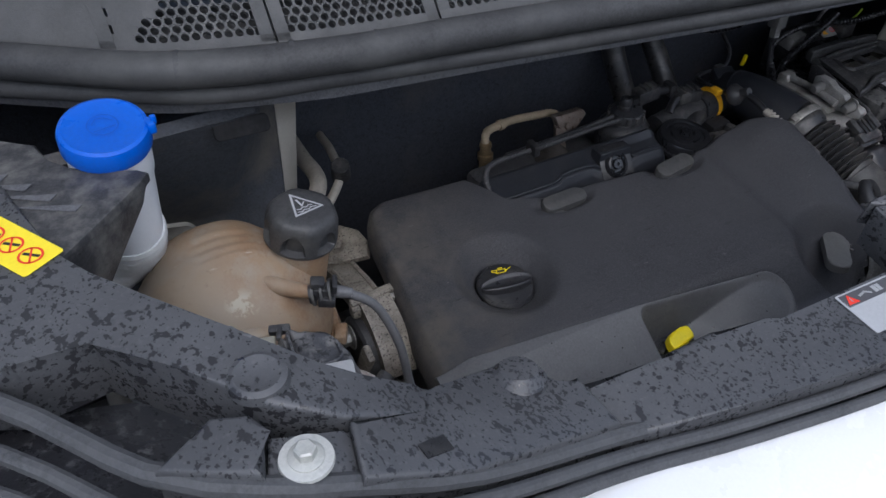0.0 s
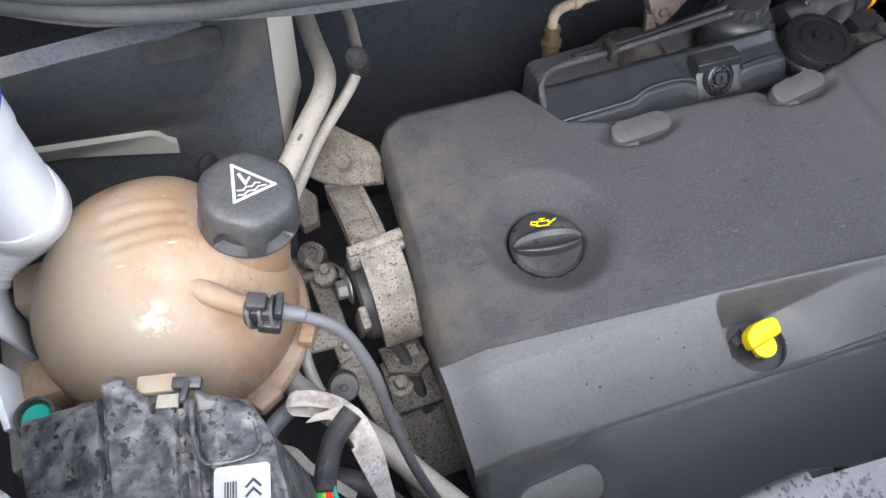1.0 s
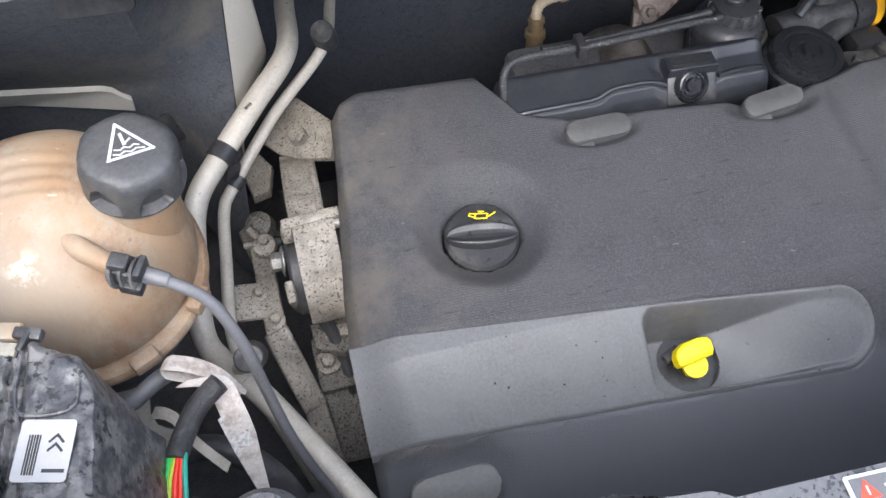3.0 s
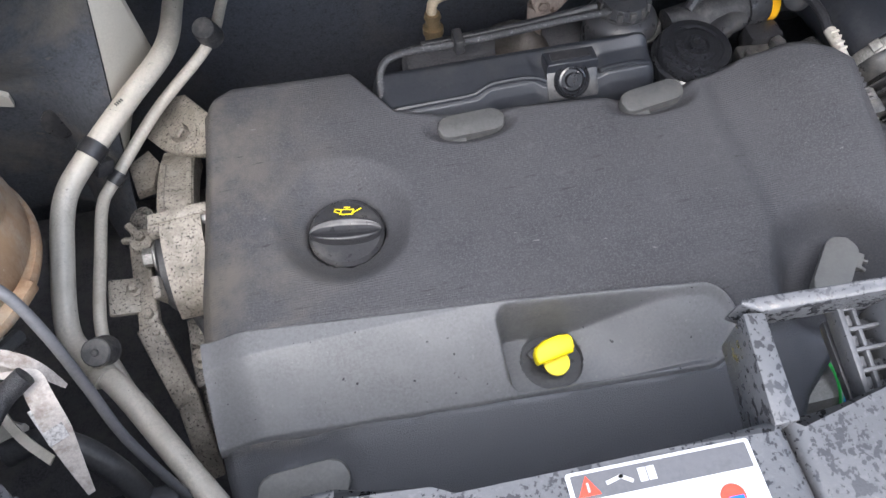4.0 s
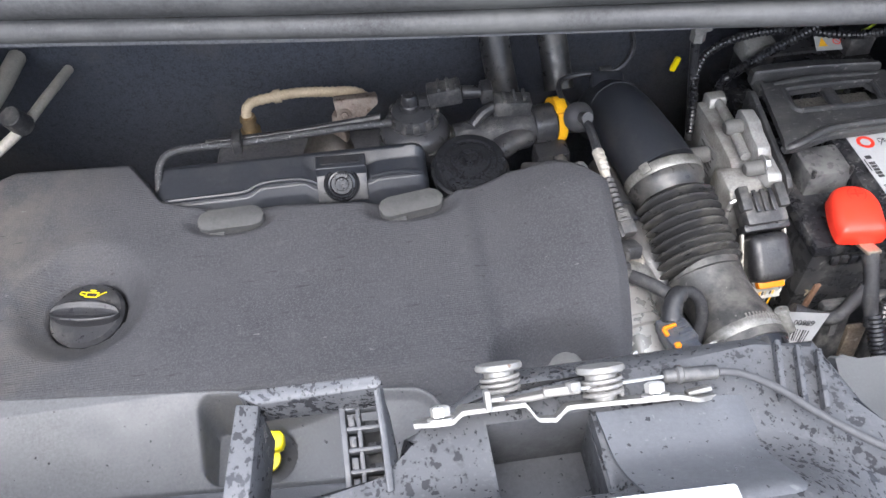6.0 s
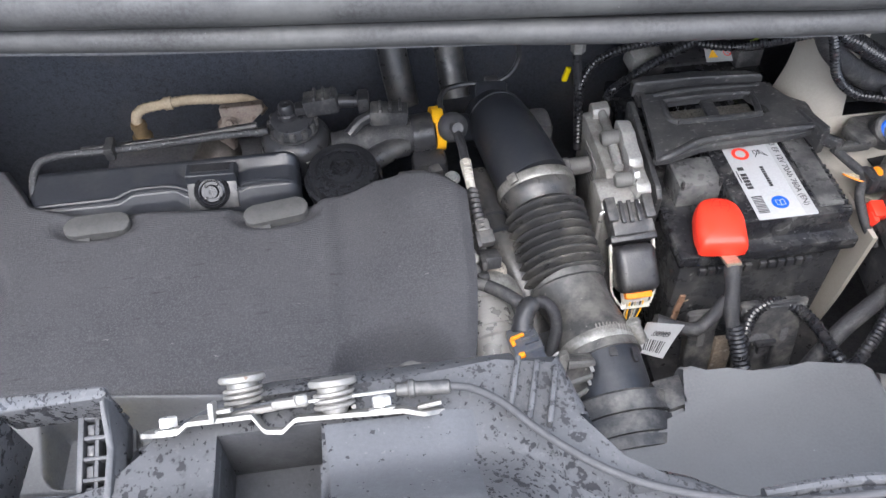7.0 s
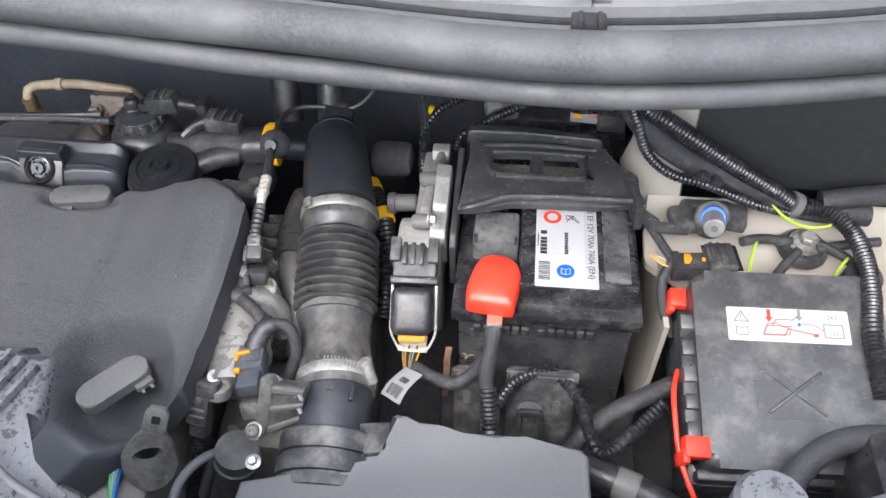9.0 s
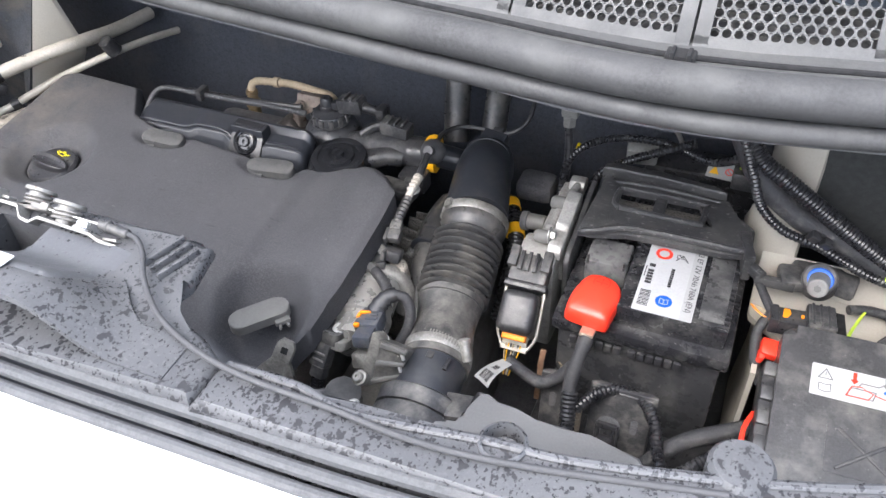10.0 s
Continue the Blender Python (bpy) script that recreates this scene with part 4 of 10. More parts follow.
def cover_at(u, v):
    y0 = 0.26 + 0.36 * v
    x = left_edge(y0) + (right_edge(y0) - left_edge(y0)) * u
    y = 0.26 + (back_edge(x) - 0.26) * v
    z = cover_z(x, y) + dish(x, y)
    d = in_strip(x, y)
    z -= 0.005 * smooth01(d / 0.004) + scoop(x, y) * 1.15
    z -= 0.034 * (1 - smooth01((math.hypot(x - 0.5115, y - 0.3755) - 0.0265) / 0.003))
    e = min(u, 1 - u, (1 - v) * 0.7)
    z -= (0.010 - 0.005 * smooth01((x - 0.75) / 0.05)) * (1 - smooth01(e / 0.022)) ** 2
    return Vector((x, y, z))


engine_cover = thing("engine_cover", (0.53, 0.45, 0.76), "dark grey foam engine cover with a smooth plastic strip, dusty", "engine cover")
bm = B()
sheet(bm, cover_at, 170, 130, 0.030)
part("foam_shell", bm, M_FOAM, engine_cover, angle=60)


def strip_at(u, v):
    x = 0.2425 + (0.6615 - 0.2425) * u
    xe = 0.630
    if x <= xe:
        a, b = front_line(x), crease(x)
    else:
        mid, half = (crease(xe) + front_line(xe)) / 2, (crease(xe) - front_line(xe)) / 2
        w = math.sqrt(max(0.0, half * half - ((x - xe) * 0.95) ** 2))
        a, b = mid - w, mid + w
    y = a + (b - a) * v
    d = in_strip(x, y)
    z = cover_z(x, y) + 0.0008 - scoop(x, y) - 0.004 * (1 - smooth01(d / 0.003))
    r = math.hypot(x - 0.5115, y - 0.3755)
    z -= 0.026 * (1 - smooth01((r - 0.0238) / 0.0015))
    return Vector((x, y, z))


bm = B()
sheet(bm, strip_at, 300, 90, 0.003)
part("trim_strip", bm, M_STRIP, engine_cover, "smooth satin grey plastic strip with water marks", angle=60)


def pad_part(cx, cy, z, w, h, turn, tilt, tab=-0.25, rubber=M_PAD):
    bm = B()
    m = pose(cx, cy, z, tilt, 0, turn)
    plate(bm, round_rect(w, h, h * 0.44, 6), -0.008, 0.0025, m, bevel=0.002, seg=3)
    rbox(bm, m @ Vector((tab * w, -0.55 * h, -0.006)), (0.016, 0.008, 0.006), 0.0015, (tilt, 0, turn))
    for dx in (tab - 0.06, tab + 0.06):
        rbox(bm, m @ Vector((dx * w, -0.72 * h, -0.008)), (0.003, 0.008, 0.004), 0.001, (tilt, 0, turn + 240 * (dx - tab)))
    return part("rubber_pad", bm, rubber, engine_cover, "grey rubber mounting pad")


pad_part(0.494, 0.5760, 0.8672, 0.059, 0.0215, 1, 10, rubber=M_PAD_DARK)
pad_part(0.657, 0.5680, 0.8676, 0.059, 0.0210, 8, 10, rubber=M_PAD_DARK)
pad_part(0.7512, 0.3826, 0.8320, 0.063, 0.0270, 49, 0, 0.3)
pad_part(0.300, 0.320, 0.792, 0.070, 0.030, 2, 24)


def text_mesh(words, size, material, parent, m, label=""):
    """Lettering as a thin mesh, set by the pose m."""
    cu = bpy.data.curves.new("lettering", "FONT")
    cu.body, cu.size, cu.align_x, cu.align_y = words, size, "CENTER", "CENTER"
    cu.extrude = 0.0001
    tmp = bpy.data.objects.new("lettering", cu)
    me = bpy.data.meshes.new_from_object(tmp)
    bpy.data.objects.remove(tmp)
    me.transform(m)
    me.materials.clear()
    me.materials.append(material)
    ob = new("lettering", me)
    ob.parent = parent
    if parent.type == "EMPTY":
        ob.matrix_parent_inverse = Matrix.Translation(-parent.location)
    return tagged(ob, label)


def bars(bm, m, rows, th=0.0003):
    """Flat bars (x, y, width, height) on the plane of the pose m."""
    for x, y, w, h in rows:
        plate(bm, [(x - w / 2, y - h / 2), (x + w / 2, y - h / 2), (x + w / 2, y + h / 2), (x - w / 2, y + h / 2)], 0, th, m)
    return bm


def ring2d(bm, m, r0, r1, th=0.0003, n=28, cx=0.0, cy=0.0):
    """A flat ring on the plane of the pose m."""
    v = [[bm.verts.new(m @ Vector((cx + r * math.cos(2 * math.pi * i / n), cy + r * math.sin(2 * math.pi * i / n), th))) for i in range(n)] for r in (r0, r1)]
    for i in range(n):
        j = (i + 1) % n
        bm.faces.new((v[0][i], v[1][i], v[1][j], v[0][j]))
    return bm


def line2d(bm, m, pts, w, th=0.0003):
    """A stroke of width w through flat points."""
    for (ax, ay), (bx, by) in zip(pts, pts[1:]):
        d = Vector((bx - ax, by - ay))
        n = Vector((-d.y, d.x)).normalized() * w / 2
        e = d.normalized() * w / 2
        q = [(ax - e.x + n.x, ay - e.y + n.y), (ax - e.x - n.x, ay - e.y - n.y), (bx + e.x - n.x, by + e.y - n.y), (bx + e.x + n.x, by + e.y + n.y)]
        bm.faces.new([bm.verts.new(m @ Vector((x, y, th))) for x, y in q])
    return bm


# ---- headlamp side: coolant tank, filler, pipes, mount ----
def egg(bm, c, ax, nu=40, nv=24, f=None):
    rings = []
    for j in range(nv + 1):
        a = math.pi * j / nv
        row = []
        for i in range(nu):
            b = 2 * math.pi * i / nu
            d = Vector((math.sin(a) * math.cos(b), math.sin(a) * math.sin(b), math.cos(a)))
            k = f(d) if f else 1.0
            row.append(bm.verts.new((c[0] + ax[0] * d.x * k, c[1] + ax[1] * d.y * k, c[2] + ax[2] * d.z * k)))
            if j in (0, nv):
                break
        rings.append(row)
    for p, q in zip(rings, rings[1:]):
        for i in range(nu):
            j = (i + 1) % nu
            if len(p) == 1:
                bm.faces.new((p[0], q[i], q[j]))
            elif len(q) == 1:
                bm.faces.new((p[i], q[0], p[j]))
            else:
                bm.faces.new((p[i], q[i], q[j], p[j]))
    return bm


TANK = (0.0785, 0.481, 0.960)
tank = thing("coolant_tank", (0.082, 0.481, 0.88), "round milky coolant tank browned with age beside the engine", "coolant tank")


def tank_ribs(d):
    rib = (0.5 + 0.5 * math.sin(47 * d.y + 4 * d.x * d.x)) * smooth01((d.y + 0.16) / 0.1) * smooth01((0.42 - d.y) / 0.1) * smooth01((0.34 - abs(d.x - 0.06)) / 0.12)
    back = smooth01((d.dot(Vector((-0.08, 0.74, 0.67))) - 0.74) / 0.24)
    return 1 + 0.011 * rib * max(0.0, d.z) + 0.080 * back - 0.012 * smooth01((d.z - 0.72) / 0.3)


bm = B()
egg(bm, TANK, (0.0815, 0.077, 0.076), 120, 160, tank_ribs)
part("tank_shell", bm, M_TANK, tank, angle=60)
bm = B()
lathe(bm, (TANK[0], TANK[1], 0.936), (0.03, -0.08, 1), [(0.066, 0), (0.0870, 0), (0.0885, 0.003), (0.0885, 0.007), (0.0865, 0.010), (0.066, 0.010)], 96, squash=(0.925, 0.985))
for a in (-62, -28, 150):
    rbox(bm, (TANK[0] + 0.0865 * math.cos(radians(a)), TANK[1] + 0.0865 * math.sin(radians(a)), 0.9415), (0.010, 0.018, 0.010), 0.002, (0, 0, a))
part("weld_flange", bm, M_TANK, tank)
bm = B()
lathe(bm, (0.1365, 0.4805, 0.985), (0.14, -0.08, 1), [(0.0235, 0), (0.0235, 0.040), (0.0, 0.040)], 32)
part("filler_mouth", bm, M_TANK, tank)
bm = B()
lathe(bm, (0.0990, 0.4525, 1.0185), (0.25, -0.40, 0.88), [(0, 0), (0.0125, 0), (0.0120, 0.0045), (0.0095, 0.0065), (0.004, 0.0068), (0, 0.0060)], 28)
tube(bm, [(0.0960, 0.4540, 1.0180), (0.1080, 0.4420, 1.0180), (0.1200, 0.4310, 1.0175), (0.1330, 0.4200, 1.0190)], lambda t: 0.0074 - 0.0018 * t, 16)
part("outlet_spigot", bm, M_TANK, tank)
for c, s in (((0.008, 0.516, 0.965), (0.034, 0.030, 0.030)), ((0.004, 0.455, 0.955), (0.036, 0.028, 0.026)), ((0.036, 0.408, 0.940), (0.05, 0.02, 0.018))):
    bm = B()
    rbox(bm, c, s, 0.004)
    part("fixing_lug", bm, M_TANK, tank, "milky plastic fixing lug")

CAP_AXIS = Vector((0.14, -0.08, 1.0))
cx, cy, cz = frame_of(CAP_AXIS)
CAP0 = Vector((0.1425, 0.4795, 1.0255))
bm = B()
rings = []
for h in [0.0, 0.0012] + [0.0020 + 0.0006 * k for k in range(38)] + [0.0250, 0.0265, 0.0280, 0.0293, 0.0302, 0.0309, 0.0313, 0.0316]:
    r = interp(h, ((0.0, 0.0300), (0.0015, 0.0312), (0.009, 0.0309), (0.0190, 0.0305), (0.0235, 0.0300), (0.0265, 0.0290), (0.0293, 0.0270), (0.0309, 0.0235), (0.0313, 0.019), (0.0316, 0.010)))
    row = []
    for i in range(240):
        a = 2 * math.pi * i / 240
        off = abs((a + 0.35) % (math.pi / 3) - math.pi / 6)
        reach = 0.36 * math.sqrt(max(0.0, 1 - ((h - 0.0045) / 0.0165) ** 2)) if 0.0045 < h < 0.021 else 0.0
        reach = max(reach, 0.36 * smooth01((h - 0.0030) / 0.0015)) if h <= 0.0045 else reach
        k = 0.945 * r * (1 - 0.20 * smooth01((reach - off) / 0.05) * smooth01((h - 0.003) / 0.002) - 0.035 * smooth01((0.40 - off) / 0.2) * smooth01((h - 0.012) / 0.01))
        row.append(bm.verts.new(CAP0 + cz * h + (cx * math.cos(a) + cy * math.sin(a)) * k))
    rings.append(row)
for p, q in zip(rings, rings[1:]):
    for i in range(240):
        j = (i + 1) % 240
        bm.faces.new((p[i], p[j], q[j], q[i]))
bm.faces.new(rings[0][::-1])
bm.faces.new(rings[-1])
tank_cap = part("screw_cap", bm, M_CAPBLACK, tank, "lobed black screw cap with a white warning triangle", 40)
low_left, low_right, apex = Vector((0.1385, 0.4670, 0)), Vector((0.1620, 0.4735, 0)), Vector((0.1420, 0.4930, 0))
ex = (low_right - low_left).normalized()
ex = (ex - cz * ex.dot(cz)).normalized()
mid = (low_left + low_right + apex) / 3
mid.z = CAP0.z + 0.0316 - ((mid.x - CAP0.x) * cz.x + (mid.y - CAP0.y) * cz.y) / cz.z + 0.0008
tri_m = Matrix.Translation(mid) @ Matrix((ex, cz.cross(ex), cz)).transposed().to_4x4()
bm = B()
tri = [(-0.0125, -0.0078), (0.0125, -0.0078), (-0.0015, 0.0152)]
line2d(bm, tri_m, tri + tri[:1], 0.0017)
line2d(bm, tri_m, [(-0.0072, -0.0018), (-0.0045, -0.0030), (-0.0020, -0.0016), (0.0008, -0.0030), (0.0036, -0.0016), (0.0058, -0.0028)], 0.0010)
line2d(bm, tri_m, [(-0.0085, -0.0048), (-0.0055, -0.0060), (-0.0025, -0.0046), (0.0008, -0.0060), (0.0040, -0.0046), (0.0080, -0.0058)], 0.0010)
line2d(bm, tri_m, [(-0.0012, 0.0075), (-0.0012, 0.0005)], 0.0018)
line2d(bm, tri_m, [(-0.0012, 0.0005), (0.0026, 0.0030)], 0.0012)
part("warning_triangle", bm, M_LABEL, tank_cap, "white printed warning triangle")

hose = thing("overflow_hose", (0.13, 0.41, 1.0), "thin grey rubber hose with a black quick connector", "hose")
bm = B()
rbox(bm, (0.136, 0.4170, 1.0215), (0.017, 0.012, 0.011), 0.0025, (0, 8, -22))
rbox(bm, (0.1325, 0.419, 1.030), (0.011, 0.010, 0.006), 0.0015, (0, 8, -22))
rbox(bm, (0.1435, 0.4125, 1.029), (0.004, 0.014, 0.008), 0.001, (0, 8, -22))
rbox(bm, (0.1355, 0.4105, 1.017), (0.013, 0.008, 0.008), 0.0015, (0, 8, -22))
lathe(bm, (0.126, 0.421, 1.019), (0.9, -0.38, 0.12), [(0, 0), (0.0075, 0), (0.0075, 0.004), (0.006, 0.005), (0, 0.005)], 18)
part("quick_connector", bm, M_BLACK, hose)
for k in range(3):
    bm = B()
    lathe(bm, (0.128 + 0.006 * k, 0.4200 - 0.0025 * k, 1.020 + 0.0008 * k), (0.9, -0.38, 0.12), [(0.006, 0), (0.0095, 0), (0.0095, 0.0018), (0.006, 0.0018)], 18)
    part("connector_ring", bm, M_BLACK2, hose)
bm = B()
rod(bm, (0.141, 0.4150, 1.0215), (0.156, 0.409, 1.017), 0.0052, 0.0044)
part("ferrule", bm, M_GREYHOSE, hose)
bm = B()
tube(bm, [(0.150, 0.411, 1.0185), (0.162, 0.406, 1.012), (0.174, 0.400, 0.998), (0.184, 0.386, 0.965), (0.188, 0.374, 0.920), (0.196, 0.354, 0.870), (0.212, 0.335, 0.80), (0.23, 0.32, 0.70)], 0.0037, 12)
part("rubber_hose", bm, M_GREYHOSE, hose)

neck = thing("washer_filler", (0.02, 0.52, 0.95), "white plastic filler neck with a blue lid, corrugated at its bend", "filler neck")
bm = B()
up = Vector((0.03, -0.20, 1.0))
lathe(bm, (0.0215, 0.522, 1.035), up, [(0.0, -0.005), (0.020, -0.003), (0.0245, 0.004), (0.0255, 0.03), (0.0260, 0.075), (0.0268, 0.082), (0.0275, 0.084), (0.0275, 0.110), (0, 0.112)], 40)
part("neck_tube", bm, M_WHITE, neck)
bm = B()
tube(bm, [(0.0225, 0.517, 1.055), (0.021, 0.527, 1.032), (0.008, 0.541, 1.010), (-0.018, 0.541, 0.992), (-0.045, 0.520, 0.970), (-0.07, 0.49, 0.94)], lambda t: 0.0265 - 0.005 * t, 28, rib=0.0007, pitch=0.0075)
part("corrugated_bend", bm, surface("translucent_white_bend", (0.68, 0.68, 0.66), 0.4, var=0.06, scale=20, bump=0.02), neck, "milky corrugated bend")
bm = B()
lathe(bm, Vector((0.0215, 0.522, 1.035)) + up.normalized() * 0.107, up, [(0, 0), (0.0288, 0), (0.0297, 0.002), (0.0297, 0.012), (0.0285, 0.0150), (0.026, 0.016), (0.024, 0.0152), (0.0, 0.0158)], 56)
lid = part("lid", bm, M_BLUE, neck, "bright blue snap lid")
lid_c = Vector((0.0215, 0.522, 1.035)) + up.normalized() * 0.1232
bm = B()
rbox(bm, lid_c + Vector((0.0288, -0.006, -0.005)), (0.006, 0.011, 0.009), 0.002)
rbox(bm, lid_c + Vector((0.0312, -0.006, -0.001)), (0.004, 0.003, 0.007), 0.001)
part("hinge", bm, M_BLUE, lid)
# flat darker blue lines paint the shading of the moulded mark
bm = B()
lm = Matrix.Translation(lid_c + Vector((0, 0, 0.0004))) @ pose(0, 0, 0, 11, 0, 10)
ring2d(bm, lm, 0.0095, 0.0102)
line2d(bm, lm, [(-0.006, 0.003), (-0.002, 0.007), (0.003, 0.006), (0.007, 0.001)], 0.0008)
line2d(bm, lm, [(-0.007, -0.004), (0.007, -0.004)], 0.0008)
part("moulded_mark", bm, surface("relief_shade_blue", (0.004, 0.07, 0.42), 0.4, var=0.02, bump=0.0), lid)

bracket = thing("filler_bracket", (-0.02, 0.47, 1.09), "dark plastic bracket with finger slots holding the filler neck", "bracket")
bm = B()
plate(bm, [(-0.27, 0.72), (-0.20, 0.55), (-0.060, 0.402), (-0.030, 0.394), (0.034, 0.452), (0.0415, 0.462), (0.036, 0.468), (0.016, 0.476), (-0.004, 0.488), (-0.016, 0.505), (-0.018, 0.528), (-0.06, 0.56), (-0.15, 0.66)], 1.129, 1.136, bevel=0.002)
part("shelf", bm, M_BLACK2, bracket)
bm = B()
slab(bm, [(0.0400, 0.4600, 1.1320), (-0.0300, 0.3955, 1.1320), (-0.0300, 0.3955, 1.0700), (-0.0050, 0.4190, 1.0850), (0.0330, 0.4540, 1.1180)], (-0.0035, 0.0040, 0), 0.001)
part("side_web", bm, M_BLACK2, bracket)
bm = B()
for k in range(4):
    m = pose(-0.024 - 0.012 * k, 0.452 + 0.018 * k, 1.1364, 0, 0, 62)
    plate(bm, [(-0.003, -0.020), (0.004, -0.022), (0.0005, 0.022)], 0, 0.0006, m)
part("finger_slot", bm, M_DARK, bracket, "narrow tapering slots")

sticker = thing("warning_sticker", (-0.04, 0.41, 1.141), "yellow warning sticker with red prohibition signs on the panel", "sticker")
sm = pose(-0.0455, 0.4195, 1.1406, 0, 0, -60)
bm = B()
plate(bm, round_rect(0.058, 0.027, 0.002, 3), 0, 0.0004, sm)
part("sheet", bm, surface("yellow_sticker", (0.9, 0.72, 0.02), 0.4, var=0.03, bump=0.0), sticker)
bm = B()
for k in (-0.017, 0.0, 0.017):
    ring2d(bm, sm, 0.0058, 0.0072, 0.0007, cx=k)
    line2d(bm, sm, [(k - 0.0045, 0.0045), (k + 0.0045, -0.0045)], 0.0012, 0.0007)
part("sign", bm, M_RED, sticker)
bm = B()
for k in (-0.017, 0.0, 0.017):
    line2d(bm, sm, [(k - 0.004, -0.001), (k + 0.0035, 0.002)], 0.0022, 0.0006)
part("pictogram", bm, M_INK, sticker)

big = thing("panel_bolt", (0.051, 0.211, 1.13), "zinc hex bolt with a broad pale washer in the panel", "bolt")
bm = B()
lathe(bm, (0.0515, 0.2105, 1.1325), (0, 0, 1), [(0, 0), (0.0122, 0), (0.0132, 0.001), (0.0128, 0.0028), (0.006, 0.0035), (0, 0.0035)], 40)
part("washer", bm, surface("pale_washer", (0.5, 0.5, 0.47), 0.5, 0.3, var=0.1), big)
bm = B()
hexbolt(bm, (0.0515, 0.2105, 1.1358), (0, 0, 1), 0.0054)
part("hex_head", bm, surface("pale_hex", (0.42, 0.42, 0.39), 0.5, 0.3, var=0.12), big)

lamp = thing("headlamp_housing", (0.07, 0.34, 0.98), "grimy black headlamp housing with pale stains and a white label", "headlamp housing")
wet_black = surface("stained_black_plastic", (0.040, 0.041, 0.046), 0.42, var=0.35, bump=0.3, bscale=140, dust=(0.165, 0.160, 0.157), dust_scale=70, dust_lo=0.45, dust_hi=0.60, spots=(0.018, 0.018, 0.020), spot_scale=190, spot_lo=0.575, spot_hi=0.61)


def lamp_back(x):
    return interp(x, ((0.0, 0.398), (0.025, 0.394), (0.044, 0.389), (0.052, 0.395), (0.060, 0.395), (0.068, 0.382), (0.093, 0.374), (0.100, 0.368), (0.116, 0.3595), (0.1215, 0.345), (0.128, 0.312)))


def lamp_top(x, y):
    z = 1.0405 - 0.012 * (1 - smooth01((x - 0.005) / 0.040)) + 0.0055 * smooth01((x - 0.0875) / 0.006)
    z -= 0.0045 * (1 - smooth01((abs(x - 0.0468 - 0.08 * (y - 0.357)) - 0.0006) / 0.0016))
    for g in (0.0808, 0.0862):
        z -= 0.0040 * (1 - smooth01((abs(x - g - 0.12 * (y - 0.345)) - 0.0010) / 0.0016))
    z += 0.006 * (1 - smooth01((math.hypot(x - 0.057, y - 0.388) - 0.004) / 0.006))
    if x < 0.0875:
        z -= 0.0065 * smooth01((x - 0.0700) / 0.002) * smooth01((0.0868 - x) / 0.002) * smooth01((y - 0.3695) / 0.002) * smooth01((0.3810 - y) / 0.002)
    return z


def lamp_at(u, v):
    a = min(1.0, u / 0.93)
    x = 0.006 + 0.1165 * a
    back = lamp_back(x)
    y = 0.280 + (back - 0.280) * min(1.0, v / 0.88)
    z = lamp_top(x, y)
    z -= 0.004 * (1 - smooth01((back - y) / 0.008)) ** 2 + 0.004 * (1 - smooth01((0.1225 - x) / 0.008)) ** 2
    q = Vector((x, y, z))
    w = noise.noise_vector(q * 55) * 0.0024 + noise.noise_vector(q * 170) * 0.0011
    down = max((u - 0.93) / 0.07, (v - 0.88) / 0.12, 0.0)
    q += Vector((w.x * 0.5, w.y * 0.5, w.z))
    q.x += 0.008 * max(0.0, (u - 0.93) / 0.07)
    q.y += 0.006 * max(0.0, (v - 0.88) / 0.12)
    q.z -= 0.085 * down
    return q


bm = B()
sheet(bm, lamp_at, 150, 110, 0.003)
part("shell", bm, wet_black, lamp, angle=40)
bm = B()
tube(bm, [(0.0905, 0.366, 1.0468), (0.0885, 0.350, 1.0470), (0.0890, 0.336, 1.0470), (0.0950, 0.331, 1.0472), (0.108, 0.329, 1.0472), (0.1160, 0.332, 1.0468), (0.1170, 0.345, 1.0462)], 0.0011, 8)
part("panel_ridge", bm, wet_black, lamp)
bm = B()
rbox(bm, (0.0785, 0.3752, 1.0360), (0.0110, 0.0075, 0.003), 0.0008, (0, 0, -16))
part("window", bm, surface("yellowed_window", (0.24, 0.225, 0.185), 0.45, var=0.2, scale=90, bump=0.1), lamp, "small yellowed window")
bm = B()
rbox(bm, (0.0895, 0.3810, 1.0370), (0.0150, 0.0065, 0.0060), 0.0015, (10, 0, -20))
rbox(bm, (0.0880, 0.3765, 1.0385), (0.0035, 0.0120, 0.0040), 0.0010, (0, 0, -28))
part("clip", bm, M_BLACK2, lamp)
bm = B()
rbox(bm, (0.0745, 0.3880, 1.0325), (0.020, 0.010, 0.006), 0.0015, (0, 0, -14))
part("tab", bm, M_TANK, lamp, "milky plastic tab")
lab = pose(0.1035, 0.3110, 1.0495, 6, 0, -14)
bm = B()
plate(bm, round_rect(0.025, 0.028, 0.002, 3), 0, 0.0005, lab)
lamp_label = part("label", bm, M_LABEL_GREY, lamp, "white printed label")
bm = B()
bars(bm, lab @ pose(0, 0, 0.0005), [(-0.0075 + 0.0012 * k, -0.002, 0.0006 + 0.0003 * (k % 2), 0.018) for k in range(5)] + [(0.006, -0.009, 0.010, 0.0016)])
line2d(bm, lab @ pose(0, 0, 0.0005), [(0.002, 0.004), (0.005, 0.007), (0.008, 0.004)], 0.0012)
line2d(bm, lab @ pose(0, 0, 0.0005), [(0.002, 0.000), (0.005, 0.003), (0.008, 0.000)], 0.0012)
part("printing", bm, M_INK, lamp_label)
bm = B()
